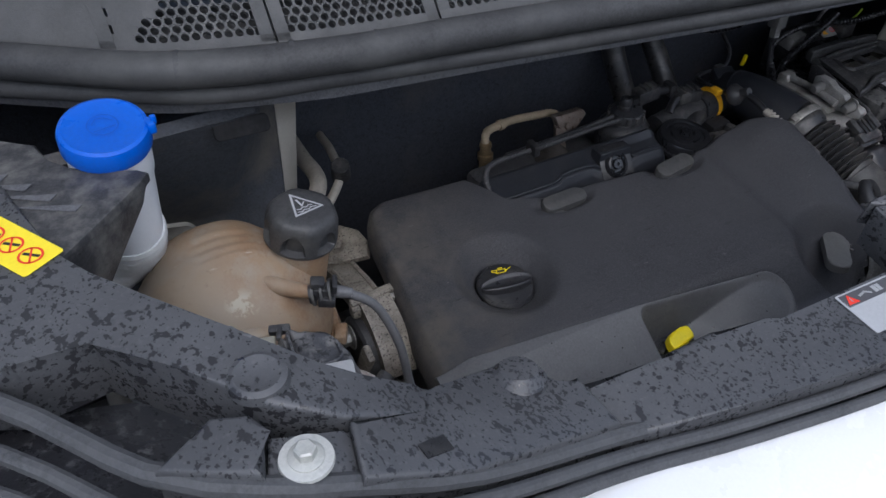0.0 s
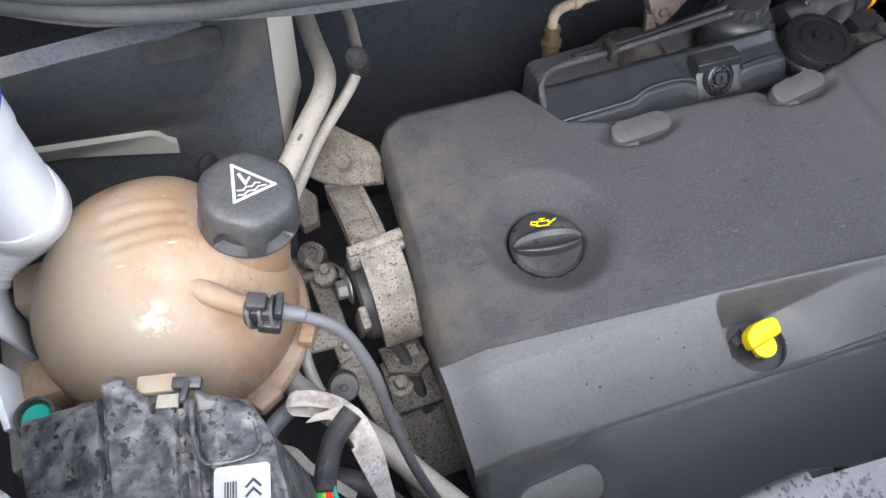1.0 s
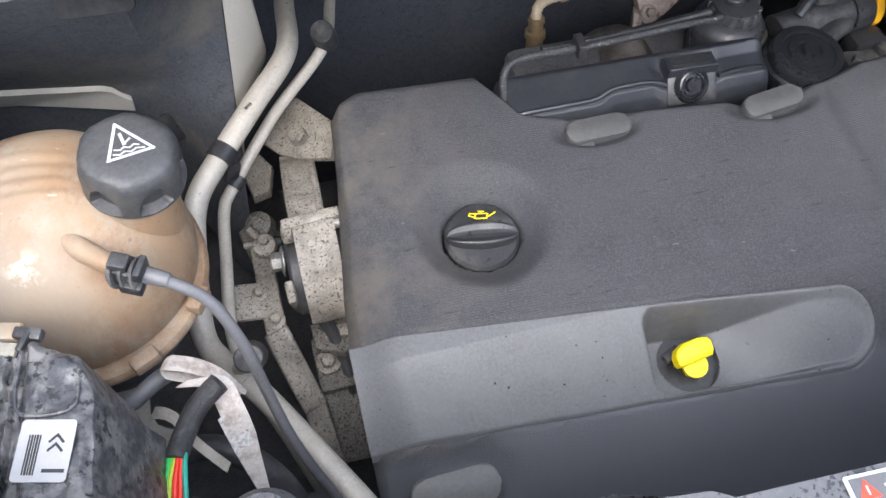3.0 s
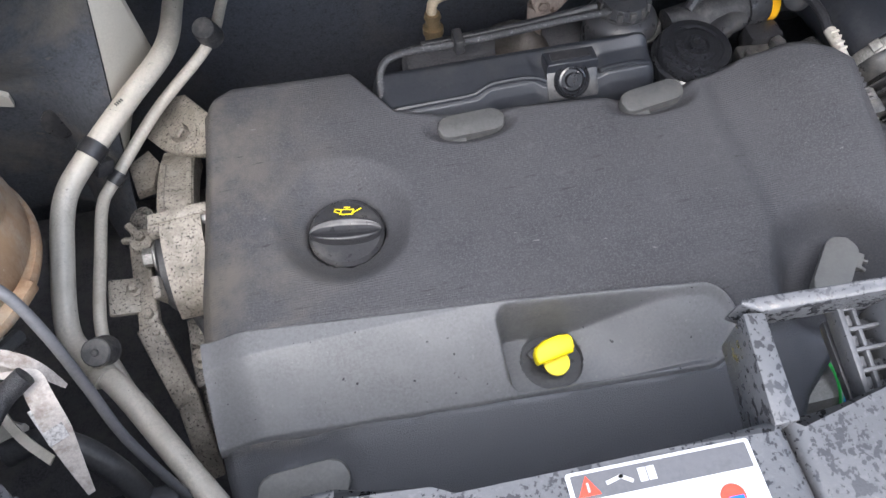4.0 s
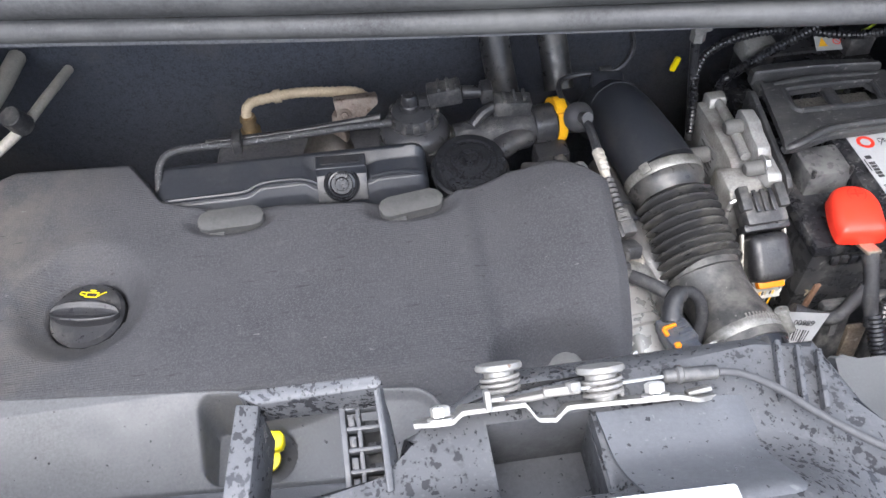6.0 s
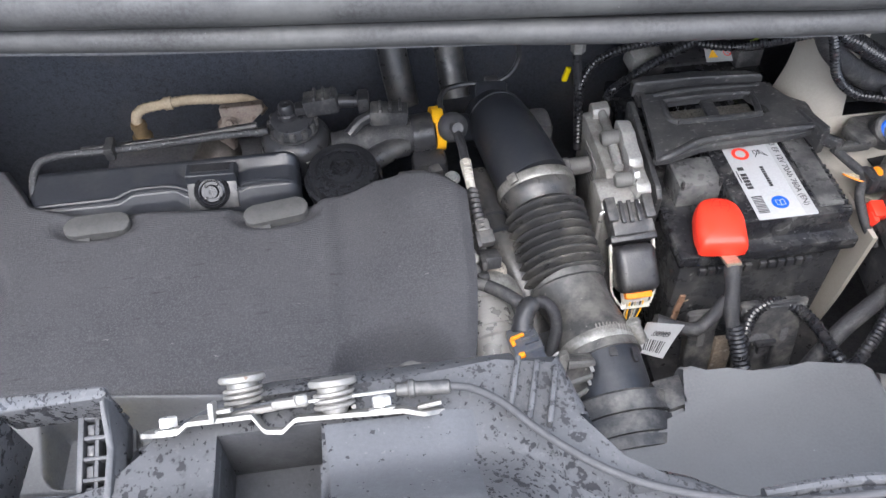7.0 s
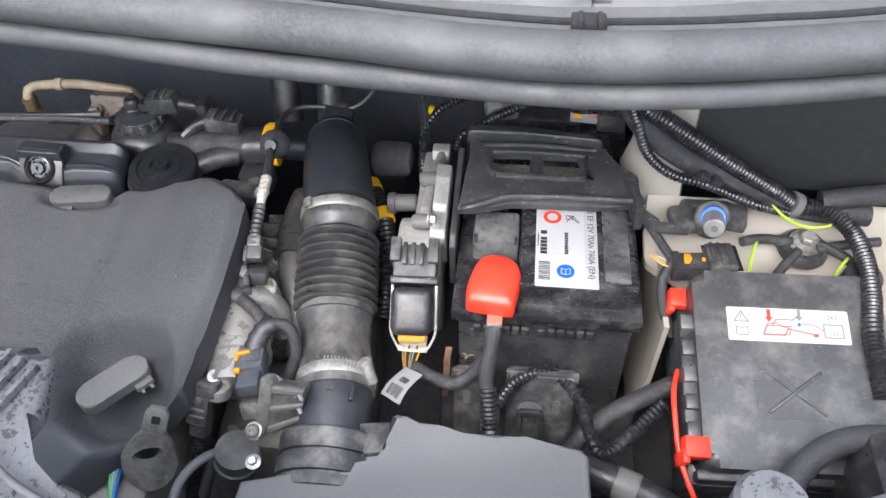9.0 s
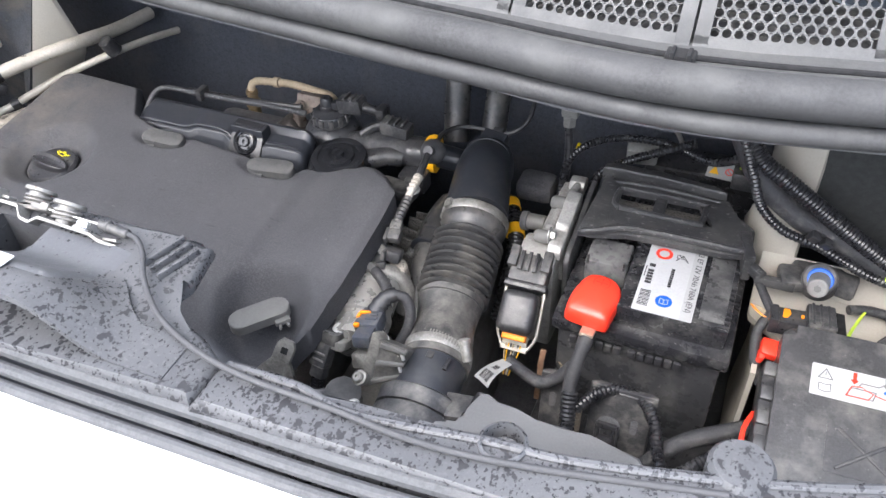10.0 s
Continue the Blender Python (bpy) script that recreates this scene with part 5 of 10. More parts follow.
lathe(bm, (0.0035, 0.4130, 0.955), (0, 0, 1), [(0.0115, 0), (0.0115, 0.040), (0.0107, 0.045), (0.0090, 0.045), (0.0090, 0.037), (0, 0.037)], 28)
tealed = tagged(finish("breather_tube", bm, M_BLACK2), "black breather stub with a teal plug beside the headlamp", "tube")
bm = B()
lathe(bm, (0.0035, 0.4130, 0.9925), (0, 0, 1), [(0.0088, 0), (0.0088, 0.003), (0.007, 0.005), (0, 0.004)], 24)
plug = finish("plug", bm, M_TEAL)
plug.parent = tealed

white_clip = thing("cable_clip", (-0.012, 0.46, 0.9), "white plastic clip rail beside the coolant tank", "clip")
for y, z in ((0.500, 0.975), (0.440, 0.968)):
    bm = B()
    rbox(bm, (-0.014, y, z), (0.004, 0.044, 0.075), 0.001, (14, 0, 6))
    part("rail", bm, M_WHITE, white_clip)
bm = B()
rbox(bm, (-0.024, 0.465, 0.93), (0.02, 0.10, 0.02), 0.003)
part("base", bm, M_OFFWHITE, white_clip)

# inner wing lining and body strips
bm = B()


def lining(u, v):
    z = 0.70 + 0.38 * v
    edge = 0.1915 + 0.127 * (z - 0.9)
    x = -0.30 + (edge + 0.30) * u
    y = interp(z, ((0.70, 0.722), (0.868, 0.702), (0.90, 0.697), (1.08, 0.585)))
    y += (0.680 + 0.384 * (z - 0.9) - y) * smooth01((x - edge + 0.07) / 0.07)
    return Vector((x, y + 0.0015 * math.sin(30 * x + 22 * z), z))


sheet(bm, lining, 24, 48, 0.012, (0, 1, 0.4))
tagged(finish("wing_lining", bm, M_FELT), "dusty dark felt lining beside the coolant tank", "lining", kind="structure")
bm = B()
sheet(bm, lambda u, v: lining((0.406 * u) / 0.494, (0.168 + 0.146 * (1 - u) + (0.030 - 0.016 * smooth01((u - 0.95) / 0.05)) * v) / 0.38) + Vector((0, -0.006, 0.0)), 60, 4, 0.005, (0, 1, 0.4))
tagged(finish("body_flange", bm, M_RAIL), "pale painted body flange in the felt lining", "body flange", kind="structure")
bm = B()
lathe(bm, (0.127, 0.6985, 0.838), (0, -0.9, 0.25), [(0, 0), (0.016, 0), (0.0155, 0.002), (0.012, 0.003), (0, 0.0015)], 28)
tagged(finish("blanking_plug", bm, M_BLACK), "round black blanking plug in the felt", "plug")
bm = B()


def rail_at(u, v):
    """A pressed rail, twisting and narrowing below."""
    z = 0.82 + 0.21 * v
    left = Vector((0.1926 + 0.127 * (z - 0.9), 0.6823 + 0.384 * (z - 0.9), z))
    right = Vector((0.2223 - 0.005 * (z - 0.9) - 0.030 * smooth01((0.87 - z) / 0.05), 0.7284 - 0.256 * (z - 0.9), z))
    return left + (right - left) * u


sheet(bm, rail_at, 24, 30, 0.006, (0.2, 1, 0.2))
tagged(finish("body_rail", bm, M_RAIL), "cream painted body rail behind the pipes", "body rail", kind="structure")
# no opening here: a near-black plate paints the slot's shade
bm = B()
plate(bm, round_rect(0.048, 0.016, 0.005, 4), 0.0, 0.004, pose(0.136, 0.5880, 1.0690, 58, 0, -3), bevel=0.001)
tagged(finish("lining_slot", bm, M_HOLE), "dark oblong plate drawn for a slot near the top of the felt lining", "slot", kind="structure")

# refrigerant pipes
pipe = thing("refrigerant_pipe", (0.14, 0.5, 0.65), "dull aluminium refrigerant pipe with stained surface", "pipe", group="refrigerant pipes")
bm = B()
tube(bm, [(0.252, 0.86, 0.872), (0.248, 0.785, 0.878), (0.241, 0.712, 0.890), (0.205, 0.662, 0.884), (0.167, 0.616, 0.872), (0.143, 0.588, 0.857), (0.134, 0.545, 0.838), (0.130, 0.488, 0.815), (0.143, 0.460, 0.808), (0.170, 0.426, 0.803), (0.208, 0.365, 0.797), (0.236, 0.32, 0.785), (0.262, 0.28, 0.74)], 0.0098, 18)
part("tube", bm, M_PIPE, pipe)
bm = B()
lathe(bm, (0.1715, 0.6215, 0.8735), (0.035, 0.043, 0.012), [(0.010, -0.007), (0.0118, -0.007), (0.0118, 0.007), (0.010, 0.007)], 24)
rbox(bm, (0.174, 0.617, 0.856), (0.016, 0.010, 0.016), 0.002, (0, 30, 40))
part("clip", bm, M_BLACK, pipe, "black pipe clip")
bm = B()
rod(bm, (0.170, 0.446, 0.838), (0.169, 0.434, 0.858), 0.0120, 0.0110)
rod(bm, (0.169, 0.434, 0.858), (0.1688, 0.4334, 0.859), 0.003)
part("service_cap", bm, M_BLACK2, pipe, "black service port cap")
bm = B()
rod(bm, (0.152, 0.450, 0.808), (0.170, 0.445, 0.842), 0.006)
part("port", bm, M_PIPE, pipe)
thin = thing("refrigerant_pipe", (0.15, 0.52, 0.62), "thin aluminium refrigerant pipe beside the larger one", "pipe", group="refrigerant pipes")
bm = B()
tube(bm, [(0.30, 0.86, 0.85), (0.292, 0.797, 0.862), (0.275, 0.735, 0.866), (0.219, 0.682, 0.846), (0.170, 0.627, 0.821), (0.159, 0.606, 0.817), (0.154, 0.56, 0.808), (0.149, 0.492, 0.792), (0.158, 0.455, 0.762), (0.175, 0.420, 0.715), (0.19, 0.39, 0.65)], 0.0055, 14)
part("tube", bm, M_PIPE, thin)
bm = B()
rod(bm, (0.281, 0.742, 0.868), (0.277, 0.732, 0.890), 0.0120, 0.0110)
part("service_cap", bm, M_BLACK2, thin, "black service port cap")
bm = B()
lathe(bm, (0.1735, 0.631, 0.8225), (0.05, 0.05, 0.022), [(0.006, -0.006), (0.0078, -0.006), (0.0078, 0.006), (0.006, 0.006)], 20)
part("clip", bm, M_BLACK, thin)
bm = B()
lathe(bm, (0.165, 0.443, 0.74), (0.03, -0.06, -0.08), [(0.0055, -0.006), (0.0072, -0.006), (0.0072, 0.006), (0.0055, 0.006)], 20)
part("clamp", bm, M_BLACK, thin)
pm = Matrix.Translation((0.205, 0.6565, 0.8925)) @ pose(0, 0, 0, 28, 10, 52)
bm = B()
bars(bm, pm, [(-0.010 + 0.0024 * k, 0.0, 0.0014, 0.0028) for k in range(4)] + [(0.003 + 0.0024 * k, 0.0, 0.0014, 0.0028) for k in range(3)])
part("stamped_mark", bm, M_INK, pipe)
bm = B()
lathe(bm, (0.1555, 0.4425, 0.8055), (0.027, -0.034, -0.005), [(0.0098, -0.004), (0.0112, -0.004), (0.0112, 0.004), (0.0098, 0.004)], 20)
part("pipe_ring", bm, M_PIPE, pipe)

# engine mount
mount = thing("engine_mount", (0.235, 0.55, 0.68), "grey cast aluminium engine mount with corroded speckles", "engine mount")
bm = B()
plate(bm, [(-0.045, 0.026), (-0.018, 0.060), (0.004, 0.052), (0.030, 0.010), (0.032, -0.012), (0.022, -0.032), (-0.014, -0.012), (-0.030, 0.004)], -0.007, 0.0, pose(0.240, 0.658, 0.8295, 4, -25, 0), bevel=0.002)
part("top_plate", bm, M_CAST, mount)
bm = B()
lathe(bm, (0.240, 0.658, 0.8290), (-0.42, -0.07, 1), [(0, 0), (0.0165, 0), (0.0165, 0.0016), (0.0140, 0.0030), (0, 0.0030)], 28)
hexbolt(bm, (0.2392, 0.658, 0.8312), (-0.42, -0.07, 1), 0.0092)
part("bolt", bm, M_CAST, mount)


def arch(profile, x0, x1, thick):
    """A curved band: a profile in y and z, thick outward, from x0 to x1."""
    bm = B()
    line = spline([(0, y, z) for y, z in profile], 0.008)
    n = len(line) - 1

    def f(u, v):
        i = min(n, int(round(v * n)))
        return Vector((x0 + (x1 - x0) * u, line[i].y, line[i].z))

    top = [[bm.verts.new(f(u, j / n)) for j in range(n + 1)] for u in (0, 0.08, 0.92, 1)]
    low = []
    for row in top:
        new_row = []
        for j, v in enumerate(row):
            t = (line[min(j + 1, n)] - line[max(j - 1, 0)]).normalized()
            new_row.append(bm.verts.new(v.co + Vector((0, t.z, -t.y)) * thick * (-1 if t.y < 0 else 1)))
        low.append(new_row)
    for i in range(3):
        for j in range(n):
            bm.faces.new((top[i][j], top[i + 1][j], top[i + 1][j + 1], top[i][j + 1]))
            bm.faces.new((low[i][j], low[i][j + 1], low[i + 1][j + 1], low[i + 1][j]))
        bm.faces.new((top[i][0], low[i][0], low[i + 1][0], top[i + 1][0]))
        bm.faces.new((top[i][n], top[i + 1][n], low[i + 1][n], low[i][n]))
    for j in range(n):
        bm.faces.new((top[0][j], top[0][j + 1], low[0][j + 1], low[0][j]))
        bm.faces.new((top[3][j], low[3][j], low[3][j + 1], top[3][j + 1]))
    return bm


bm = arch([(0.660, 0.812), (0.630, 0.828), (0.600, 0.838), (0.575, 0.843), (0.558, 0.842)], 0.2145, 0.2460, 0.020)
part("arm", bm, M_CAST, mount, angle=50)
bm = arch([(0.560, 0.8475), (0.545, 0.8475), (0.522, 0.838), (0.503, 0.822), (0.492, 0.806), (0.488, 0.790)], 0.2165, 0.2515, 0.020)
part("bush_housing", bm, M_CAST, mount, angle=50)
bm = B()
rbox(bm, (0.233, 0.5565, 0.8445), (0.050, 0.010, 0.013), 0.002, (10, 0, 4))
rbox(bm, (0.2115, 0.5505, 0.8405), (0.010, 0.014, 0.014), 0.003)
part("cross_web", bm, M_CAST, mount)
for a, b in (((0.2185, 0.628, 0.8300), (0.2185, 0.565, 0.8450)), ((0.2425, 0.628, 0.8320), (0.2425, 0.565, 0.8450))):
    bm = B()
    tube(bm, [a, b], 0.0030, 8)
    part("cast_rib", bm, M_CAST, mount)
bm = B()
lathe(bm, (0.206, 0.540, 0.792), (1, 0, 0), [(0, 0), (0.034, 0), (0.037, 0.003), (0.037, 0.048), (0.034, 0.051), (0, 0.051)], 40)
part("rubber_core", bm, M_RUBBER, mount, "black rubber core")
bm = B()
rod(bm, (0.248, 0.552, 0.840), (0.266, 0.552, 0.840), 0.005)
part("pin", bm, M_CAST_CLEAN, mount)
bm = B()
for p in ((0.176, 0.590, 0.803), (0.170, 0.578, 0.797)):
    tube(bm, [p, (0.188, 0.5725, 0.800)], 0.0034, 8)
lathe(bm, (0.188, 0.5725, 0.795), (-0.1, -0.3, 1), [(0, 0), (0.0105, 0), (0.0105, 0.008), (0.009, 0.0095), (0, 0.0095)], 24)
part("lever", bm, M_CAST, mount)
bm = B()
hexbolt(bm, (0.203, 0.545, 0.809), (-1, 0, 0.1), 0.0085)
part("nut", bm, M_DULLSTEEL, mount)
bm = B()
rbox(bm, (0.205, 0.522, 0.783), (0.008, 0.020, 0.090), 0.003, (24, 0, 0))
part("link", bm, M_CAST, mount)
for a, b, w in (((0.182, 0.575, 0.786), (0.184, 0.492, 0.770), 0.018), ((0.184, 0.495, 0.772), (0.202, 0.440, 0.735), 0.022), ((0.202, 0.445, 0.738), (0.210, 0.385, 0.690), 0.020)):
    bm = B()
    d = Vector(b) - Vector(a)
    m = look(a, b)
    rbox(bm, (Vector(a) + Vector(b)) / 2, (w, 0.012, d.length + 0.008), 0.002, tuple(math.degrees(k) for k in m.to_euler()))
    part("strut", bm, M_CAST, mount, angle=50)
for p, r in (((0.188, 0.5722, 0.8045), 0.0050), ((0.186, 0.505, 0.781), 0.005), ((0.222, 0.472, 0.745), 0.007), ((0.176, 0.530, 0.789), 0.0045)):
    bm = B()
    hexbolt(bm, p, (0, -0.2, 1), r)
    part("bolt", bm, M_CAST, mount)
bm = B()
plate(bm, [(0.176, 0.665), (0.196, 0.680), (0.206, 0.662), (0.200, 0.632), (0.184, 0.628)], 0.790, 0.800, bevel=0.003)
part("side_plate", bm, M_CAST, mount)
bm = B()
lathe(bm, (0.186, 0.612, 0.772), (-0.3, -0.3, 1), [(0.0, 0), (0.013, 0), (0.013, 0.012), (0.008, 0.014), (0.006, 0.010), (0, 0.010)], 24)
part("bush", bm, M_BRACKET, mount)
bm = B()
tube(bm, [(0.214, 0.515, 0.800), (0.226, 0.500, 0.776), (0.234, 0.480, 0.752), (0.240, 0.45, 0.72)], 0.006, 10)
part("vent_pipe", bm, M_RUBBER, mount)
bm = B()
plate(bm, [(0.212, 0.505), (0.250, 0.508), (0.252, 0.478), (0.238, 0.470), (0.214, 0.480)], 0.752, 0.760, bevel=0.002)
part("slotted_plate", bm, M_BRACKET, mount)
bm = B()
rbox(bm, (0.234, 0.492, 0.7612), (0.022, 0.012, 0.003), 0.0012)
part("plate_slot", bm, M_CAST, mount)
bm = B()
rbox(bm, (0.166, 0.527, 0.783), (0.028, 0.034, 0.008), 0.003, (12, 10, 0))
part("tie", bm, M_CAST, mount)
bm = B()
plate(bm, [(0.160, 0.625), (0.180, 0.640), (0.212, 0.600), (0.204, 0.588), (0.182, 0.602), (0.168, 0.592)], 0.742, 0.756, bevel=0.003)
part("foot", bm, M_CAST, mount)
bm = B()
hexbolt(bm, (0.195, 0.600, 0.756), (0, -0.2, 1), 0.006)
part("bolt", bm, M_RUBBER, mount)
bm = B()
rbox(bm, (0.232, 0.475, 0.735), (0.045, 0.05, 0.012), 0.003, (18, 0, 0))
rbox(bm, (0.236, 0.43, 0.70), (0.05, 0.07, 0.012), 0.003, (28, 0, 0))
part("lower_bracket", bm, M_BRACKET, mount)

# wiring and paper tag below the tank
loom = thing("wire_loom", (0.14, 0.33, 0.9), "taped wire bundle with green and red wires", "wiring")
bm = B()
tube(bm, [(0.165, 0.372, 0.955), (0.150, 0.362, 0.950), (0.140, 0.346, 0.948), (0.135, 0.332, 0.950)], 0.0068, 14)
part("tape_sleeve", bm, M_TAPE, loom)
for k, mt in enumerate((M_GREEN, M_GREEN, M_LIME, M_RED, M_RED, M_TEAL)):
    bm = B()
    dx = (k - 2.5) * 0.0026
    tube(bm, [(0.137 + dx * 0.6, 0.336, 0.951), (0.134 + dx, 0.322, 0.953), (0.131 + dx * 1.3, 0.306, 0.950)], 0.0016, 8)
    part("wire", bm, mt, loom)
bm = B()
rbox(bm, (0.128, 0.298, 0.945), (0.04, 0.02, 0.02), 0.003)
part("plug", bm, M_BLACK2, loom)
tag = thing("paper_tag", (0.15, 0.36, 0.87), "creased white paper tag hanging from the wiring", "tag")
bm = B()


def ribbon(bm, pts, widths, way, thick=0.0005):
    line = spline(pts, 0.004)
    n = len(line) - 1
    way = Vector(way)
    sheet(bm, lambda u, v: line[int(round(v * n))] + way * (u - 0.5) * interp(v, widths), 4, n, thick, (0, 0.3, -1))
    return bm


ribbon(bm, [(0.140, 0.382, 0.944), (0.160, 0.378, 0.944), (0.167, 0.362, 0.935), (0.170, 0.340, 0.900), (0.173, 0.322, 0.872)], [(0, 0.008), (0.2, 0.015), (0.55, 0.017), (1, 0.005)], (0.9, 0.4, 0))
part("strip", bm, M_PAPER, tag)
bm = B()
ribbon(bm, [(0.164, 0.3605, 0.9345), (0.168, 0.345, 0.911)], [(0, 0.014), (1, 0.013)], (0.9, 0.4, 0))
part("printing", bm, surface("printed_paper", (0.33, 0.32, 0.31), 0.7, var=0.5, scale=420, bump=0.0), tag)
bm = B()
ribbon(bm, [(0.1290, 0.3970, 0.9440), (0.1340, 0.3965, 0.9475), (0.1480, 0.3925, 0.9445), (0.1620, 0.3870, 0.9340), (0.1740, 0.3790, 0.9180)], [(0, 0.007), (0.12, 0.0135), (0.5, 0.0130), (0.8, 0.009), (1, 0.004)], (0.28, 0.85, -0.25))
ribbon(bm, [(0.1290, 0.3970, 0.9440), (0.1320, 0.3945, 0.9395), (0.1450, 0.3900, 0.9340), (0.1620, 0.3850, 0.9240)], [(0, 0.007), (0.2, 0.0125), (0.7, 0.011), (1, 0.004)], (0.28, 0.85, -0.25))
part("rolled_end", bm, M_PAPER, tag, "folded-over grimy end of the tag")

# plates and pipes in the gap under the tank
bm = B()
ribbon(bm, [(0.110, 0.388, 0.900), (0.116, 0.3855, 0.903), (0.124, 0.380, 0.903), (0.131, 0.368, 0.900), (0.141, 0.3555, 0.897), (0.152, 0.345, 0.885)], [(0, 0.009), (0.5, 0.007), (1, 0.007)], (0.5, 0.75, 0.3), 0.0022)
tagged(finish("bent_stay", bm, M_PIPE), "pale bent metal stay below the coolant tank", "stay")
bm = B()
tube(bm, [(0.080, 0.374, 0.915), (0.096, 0.3805, 0.926), (0.1088, 0.3853, 0.9300), (0.120, 0.3925, 0.932), (0.1300, 0.3990, 0.930)], 0.0056, 12)
tagged(finish("drain_hose", bm, M_GREYHOSE), "short grey rubber hose below the coolant tank", "hose")
bm = B()
plate(bm, [(0.060, 0.50), (0.0925, 0.50), (0.0925, 0.412), (0.098, 0.400), (0.116, 0.394), (0.116, 0.386), (0.100, 0.384), (0.092, 0.376), (0.055, 0.39)], 0.842, 0.850, bevel=0.002)
tagged(finish("tank_bracket", bm, M_PIPE), "pale steel bracket under the coolant tank", "bracket")
bm = B()
hexbolt(bm, (0.076, 0.400, 0.850), (0, 0, 1), 0.006)
tagged(finish("bracket_bolt", bm, M_STEEL), "zinc bolt in the tank bracket", "bolt")
bm = B()
rbox(bm, (0.062, 0.445, 0.905), (0.035, 0.05, 0.03), 0.005)
tagged(finish("pump_block", bm, M_BLACK), "black plastic pump below the coolant tank", "pump")
bm = B()
tube(bm, [(0.065, 0.425, 0.900), (0.085, 0.420, 0.890), (0.105, 0.428, 0.885), (0.118, 0.455, 0.87)], 0.006, 10)
tagged(finish("coolant_hose", bm, M_RUBBER), "short black coolant hose under the tank", "hose")
bm = B()
tube(bm, [(0.105, 0.372, 0.850), (0.13, 0.376, 0.852), (0.155, 0.366, 0.846), (0.175, 0.350, 0.825), (0.185, 0.335, 0.79)], 0.0095, 14)
tagged(finish("heater_hose", bm, M_RUBBER), "dark rubber hose curving down in the gap", "hose")
bm = B()
rbox(bm, (0.12, 0.33, 0.79), (0.18, 0.025, 0.03), 0.004)
rbox(bm, (0.14, 0.30, 0.77), (0.20, 0.025, 0.03), 0.004)
tagged(finish("radiator_rail", bm, M_GLOSSY), "dark radiator top rail below the panel", "rail")

# ---- engine top: caps, cam cover, sensors, front latch ----
oil = thing("oil_cap", (0.369, 0.507, 0.83), "black oil filler cap with a yellow oil-can mark in the cover", "oil cap")
OIL = Vector((0.369, 0.506, 0.834))
oil_up = Vector((0.0, -0.10, 1.0)).normalized()
bm = B()
lathe(bm, OIL, oil_up, [(0, 0), (0.0305, 0), (0.0315, 0.002), (0.0315, 0.010), (0.029, 0.0135), (0.012, 0.0145), (0, 0.0145)], 48)
cap_disc = part("cap_disc", bm, M_BLACK, oil)
bm = B()
om = Matrix.Translation(OIL + oil_up * 0.0145) @ pose(0, 0, 0, 6, 0, -9)


def lens_bar(u, v):
    """An eye-shaped grip with two raised ridges and a shallow trough between them."""
    x = (u - 0.5) * 0.0595
    w = 0.0118 * math.sqrt(max(0.0, 1 - (2 * u - 1) ** 2)) + 0.0006
    k = abs(2 * v - 1)
    rise = interp(k, ((0.0, 0.0042), (0.35, 0.0046), (0.62, 0.0072), (0.80, 0.0070), (0.92, 0.0040), (1.0, 0.0)))
    return om @ Vector((x, -0.0015 + (v - 0.5) * 2 * w, rise * (1 - 0.55 * (2 * u - 1) ** 4)))


sheet(bm, lens_bar, 36, 24, 0.004)
part("grip", bm, M_BLACK, cap_disc, angle=50)
bm = B()
oc = om @ pose(0.001, 0.0170, 0, 0, 0, -3)
line2d(bm, oc, [(-0.0055, -0.002), (0.0045, -0.002), (0.0055, 0.0025), (-0.0045, 0.0025), (-0.0055, -0.002)], 0.0010, 0.0006)
line2d(bm, oc, [(0.0048, -0.001), (0.0085, 0.0015), (0.0118, 0.0035)], 0.0010, 0.0006)
line2d(bm, oc, [(-0.0048, 0.0022), (-0.0095, 0.0028), (-0.0105, 0.0006), (-0.0056, -0.0010)], 0.0009, 0.0006)
line2d(bm, oc, [(0.0, 0.0025), (0.0, 0.0045)], 0.0009, 0.0006)
line2d(bm, oc, [(-0.0022, 0.0047), (0.0022, 0.0047)], 0.0009, 0.0006)
part("oil_can_mark", bm, M_YELLOW, cap_disc, "yellow oil-can mark")

dip = thing("dipstick", (0.511, 0.374, 0.79), "yellow dipstick handle in the hollow of the engine cover", "dipstick")
bm = B()
lathe(bm, (0.5135, 0.3725, 0.7885), (0, -0.25, 1), [(0, 0), (0.008, 0), (0.008, 0.008), (0.0104, 0.009), (0.0110, 0.0105), (0.0106, 0.0125), (0.006, 0.0130), (0, 0.0130)], 28)
part("collar", bm, M_YELLOW, dip)
bm = B()
plate(bm, [(-0.0165, -0.0045), (-0.0150, -0.0062), (0.0140, -0.0045), (0.0165, -0.0015), (0.0168, 0.0035), (0.0145, 0.0058), (0.006, 0.0068), (-0.006, 0.0062), (-0.0135, 0.0036), (-0.0165, -0.0002)], -0.0060, 0.0055, pose(0.5122, 0.3775, 0.8085, 20, 0, 4) @ Matrix.Diagonal((1.0, 1.45, 1.0, 1.0)), bevel=0.0020, seg=3)
part("handle", bm, M_YELLOW, dip, angle=50)
bm = B()
tube(bm, [(0.513, 0.375, 0.790), (0.509, 0.379, 0.768)], 0.0095, 16)
part("guide_tube", bm, M_BLACK, dip)
bm = B()
well_z = cover_z(0.5115, 0.375) - scoop(0.5115, 0.375)
lathe(bm, (0.5115, 0.3755, well_z - 0.0050), (0, -0.10, 1), [(0, 0), (0.0255, 0), (0.0262, 0.0006), (0, 0.0006)], 40)
part("well_floor", bm, M_BLACK, dip, "dark opening round the dipstick tube")
bm = B()
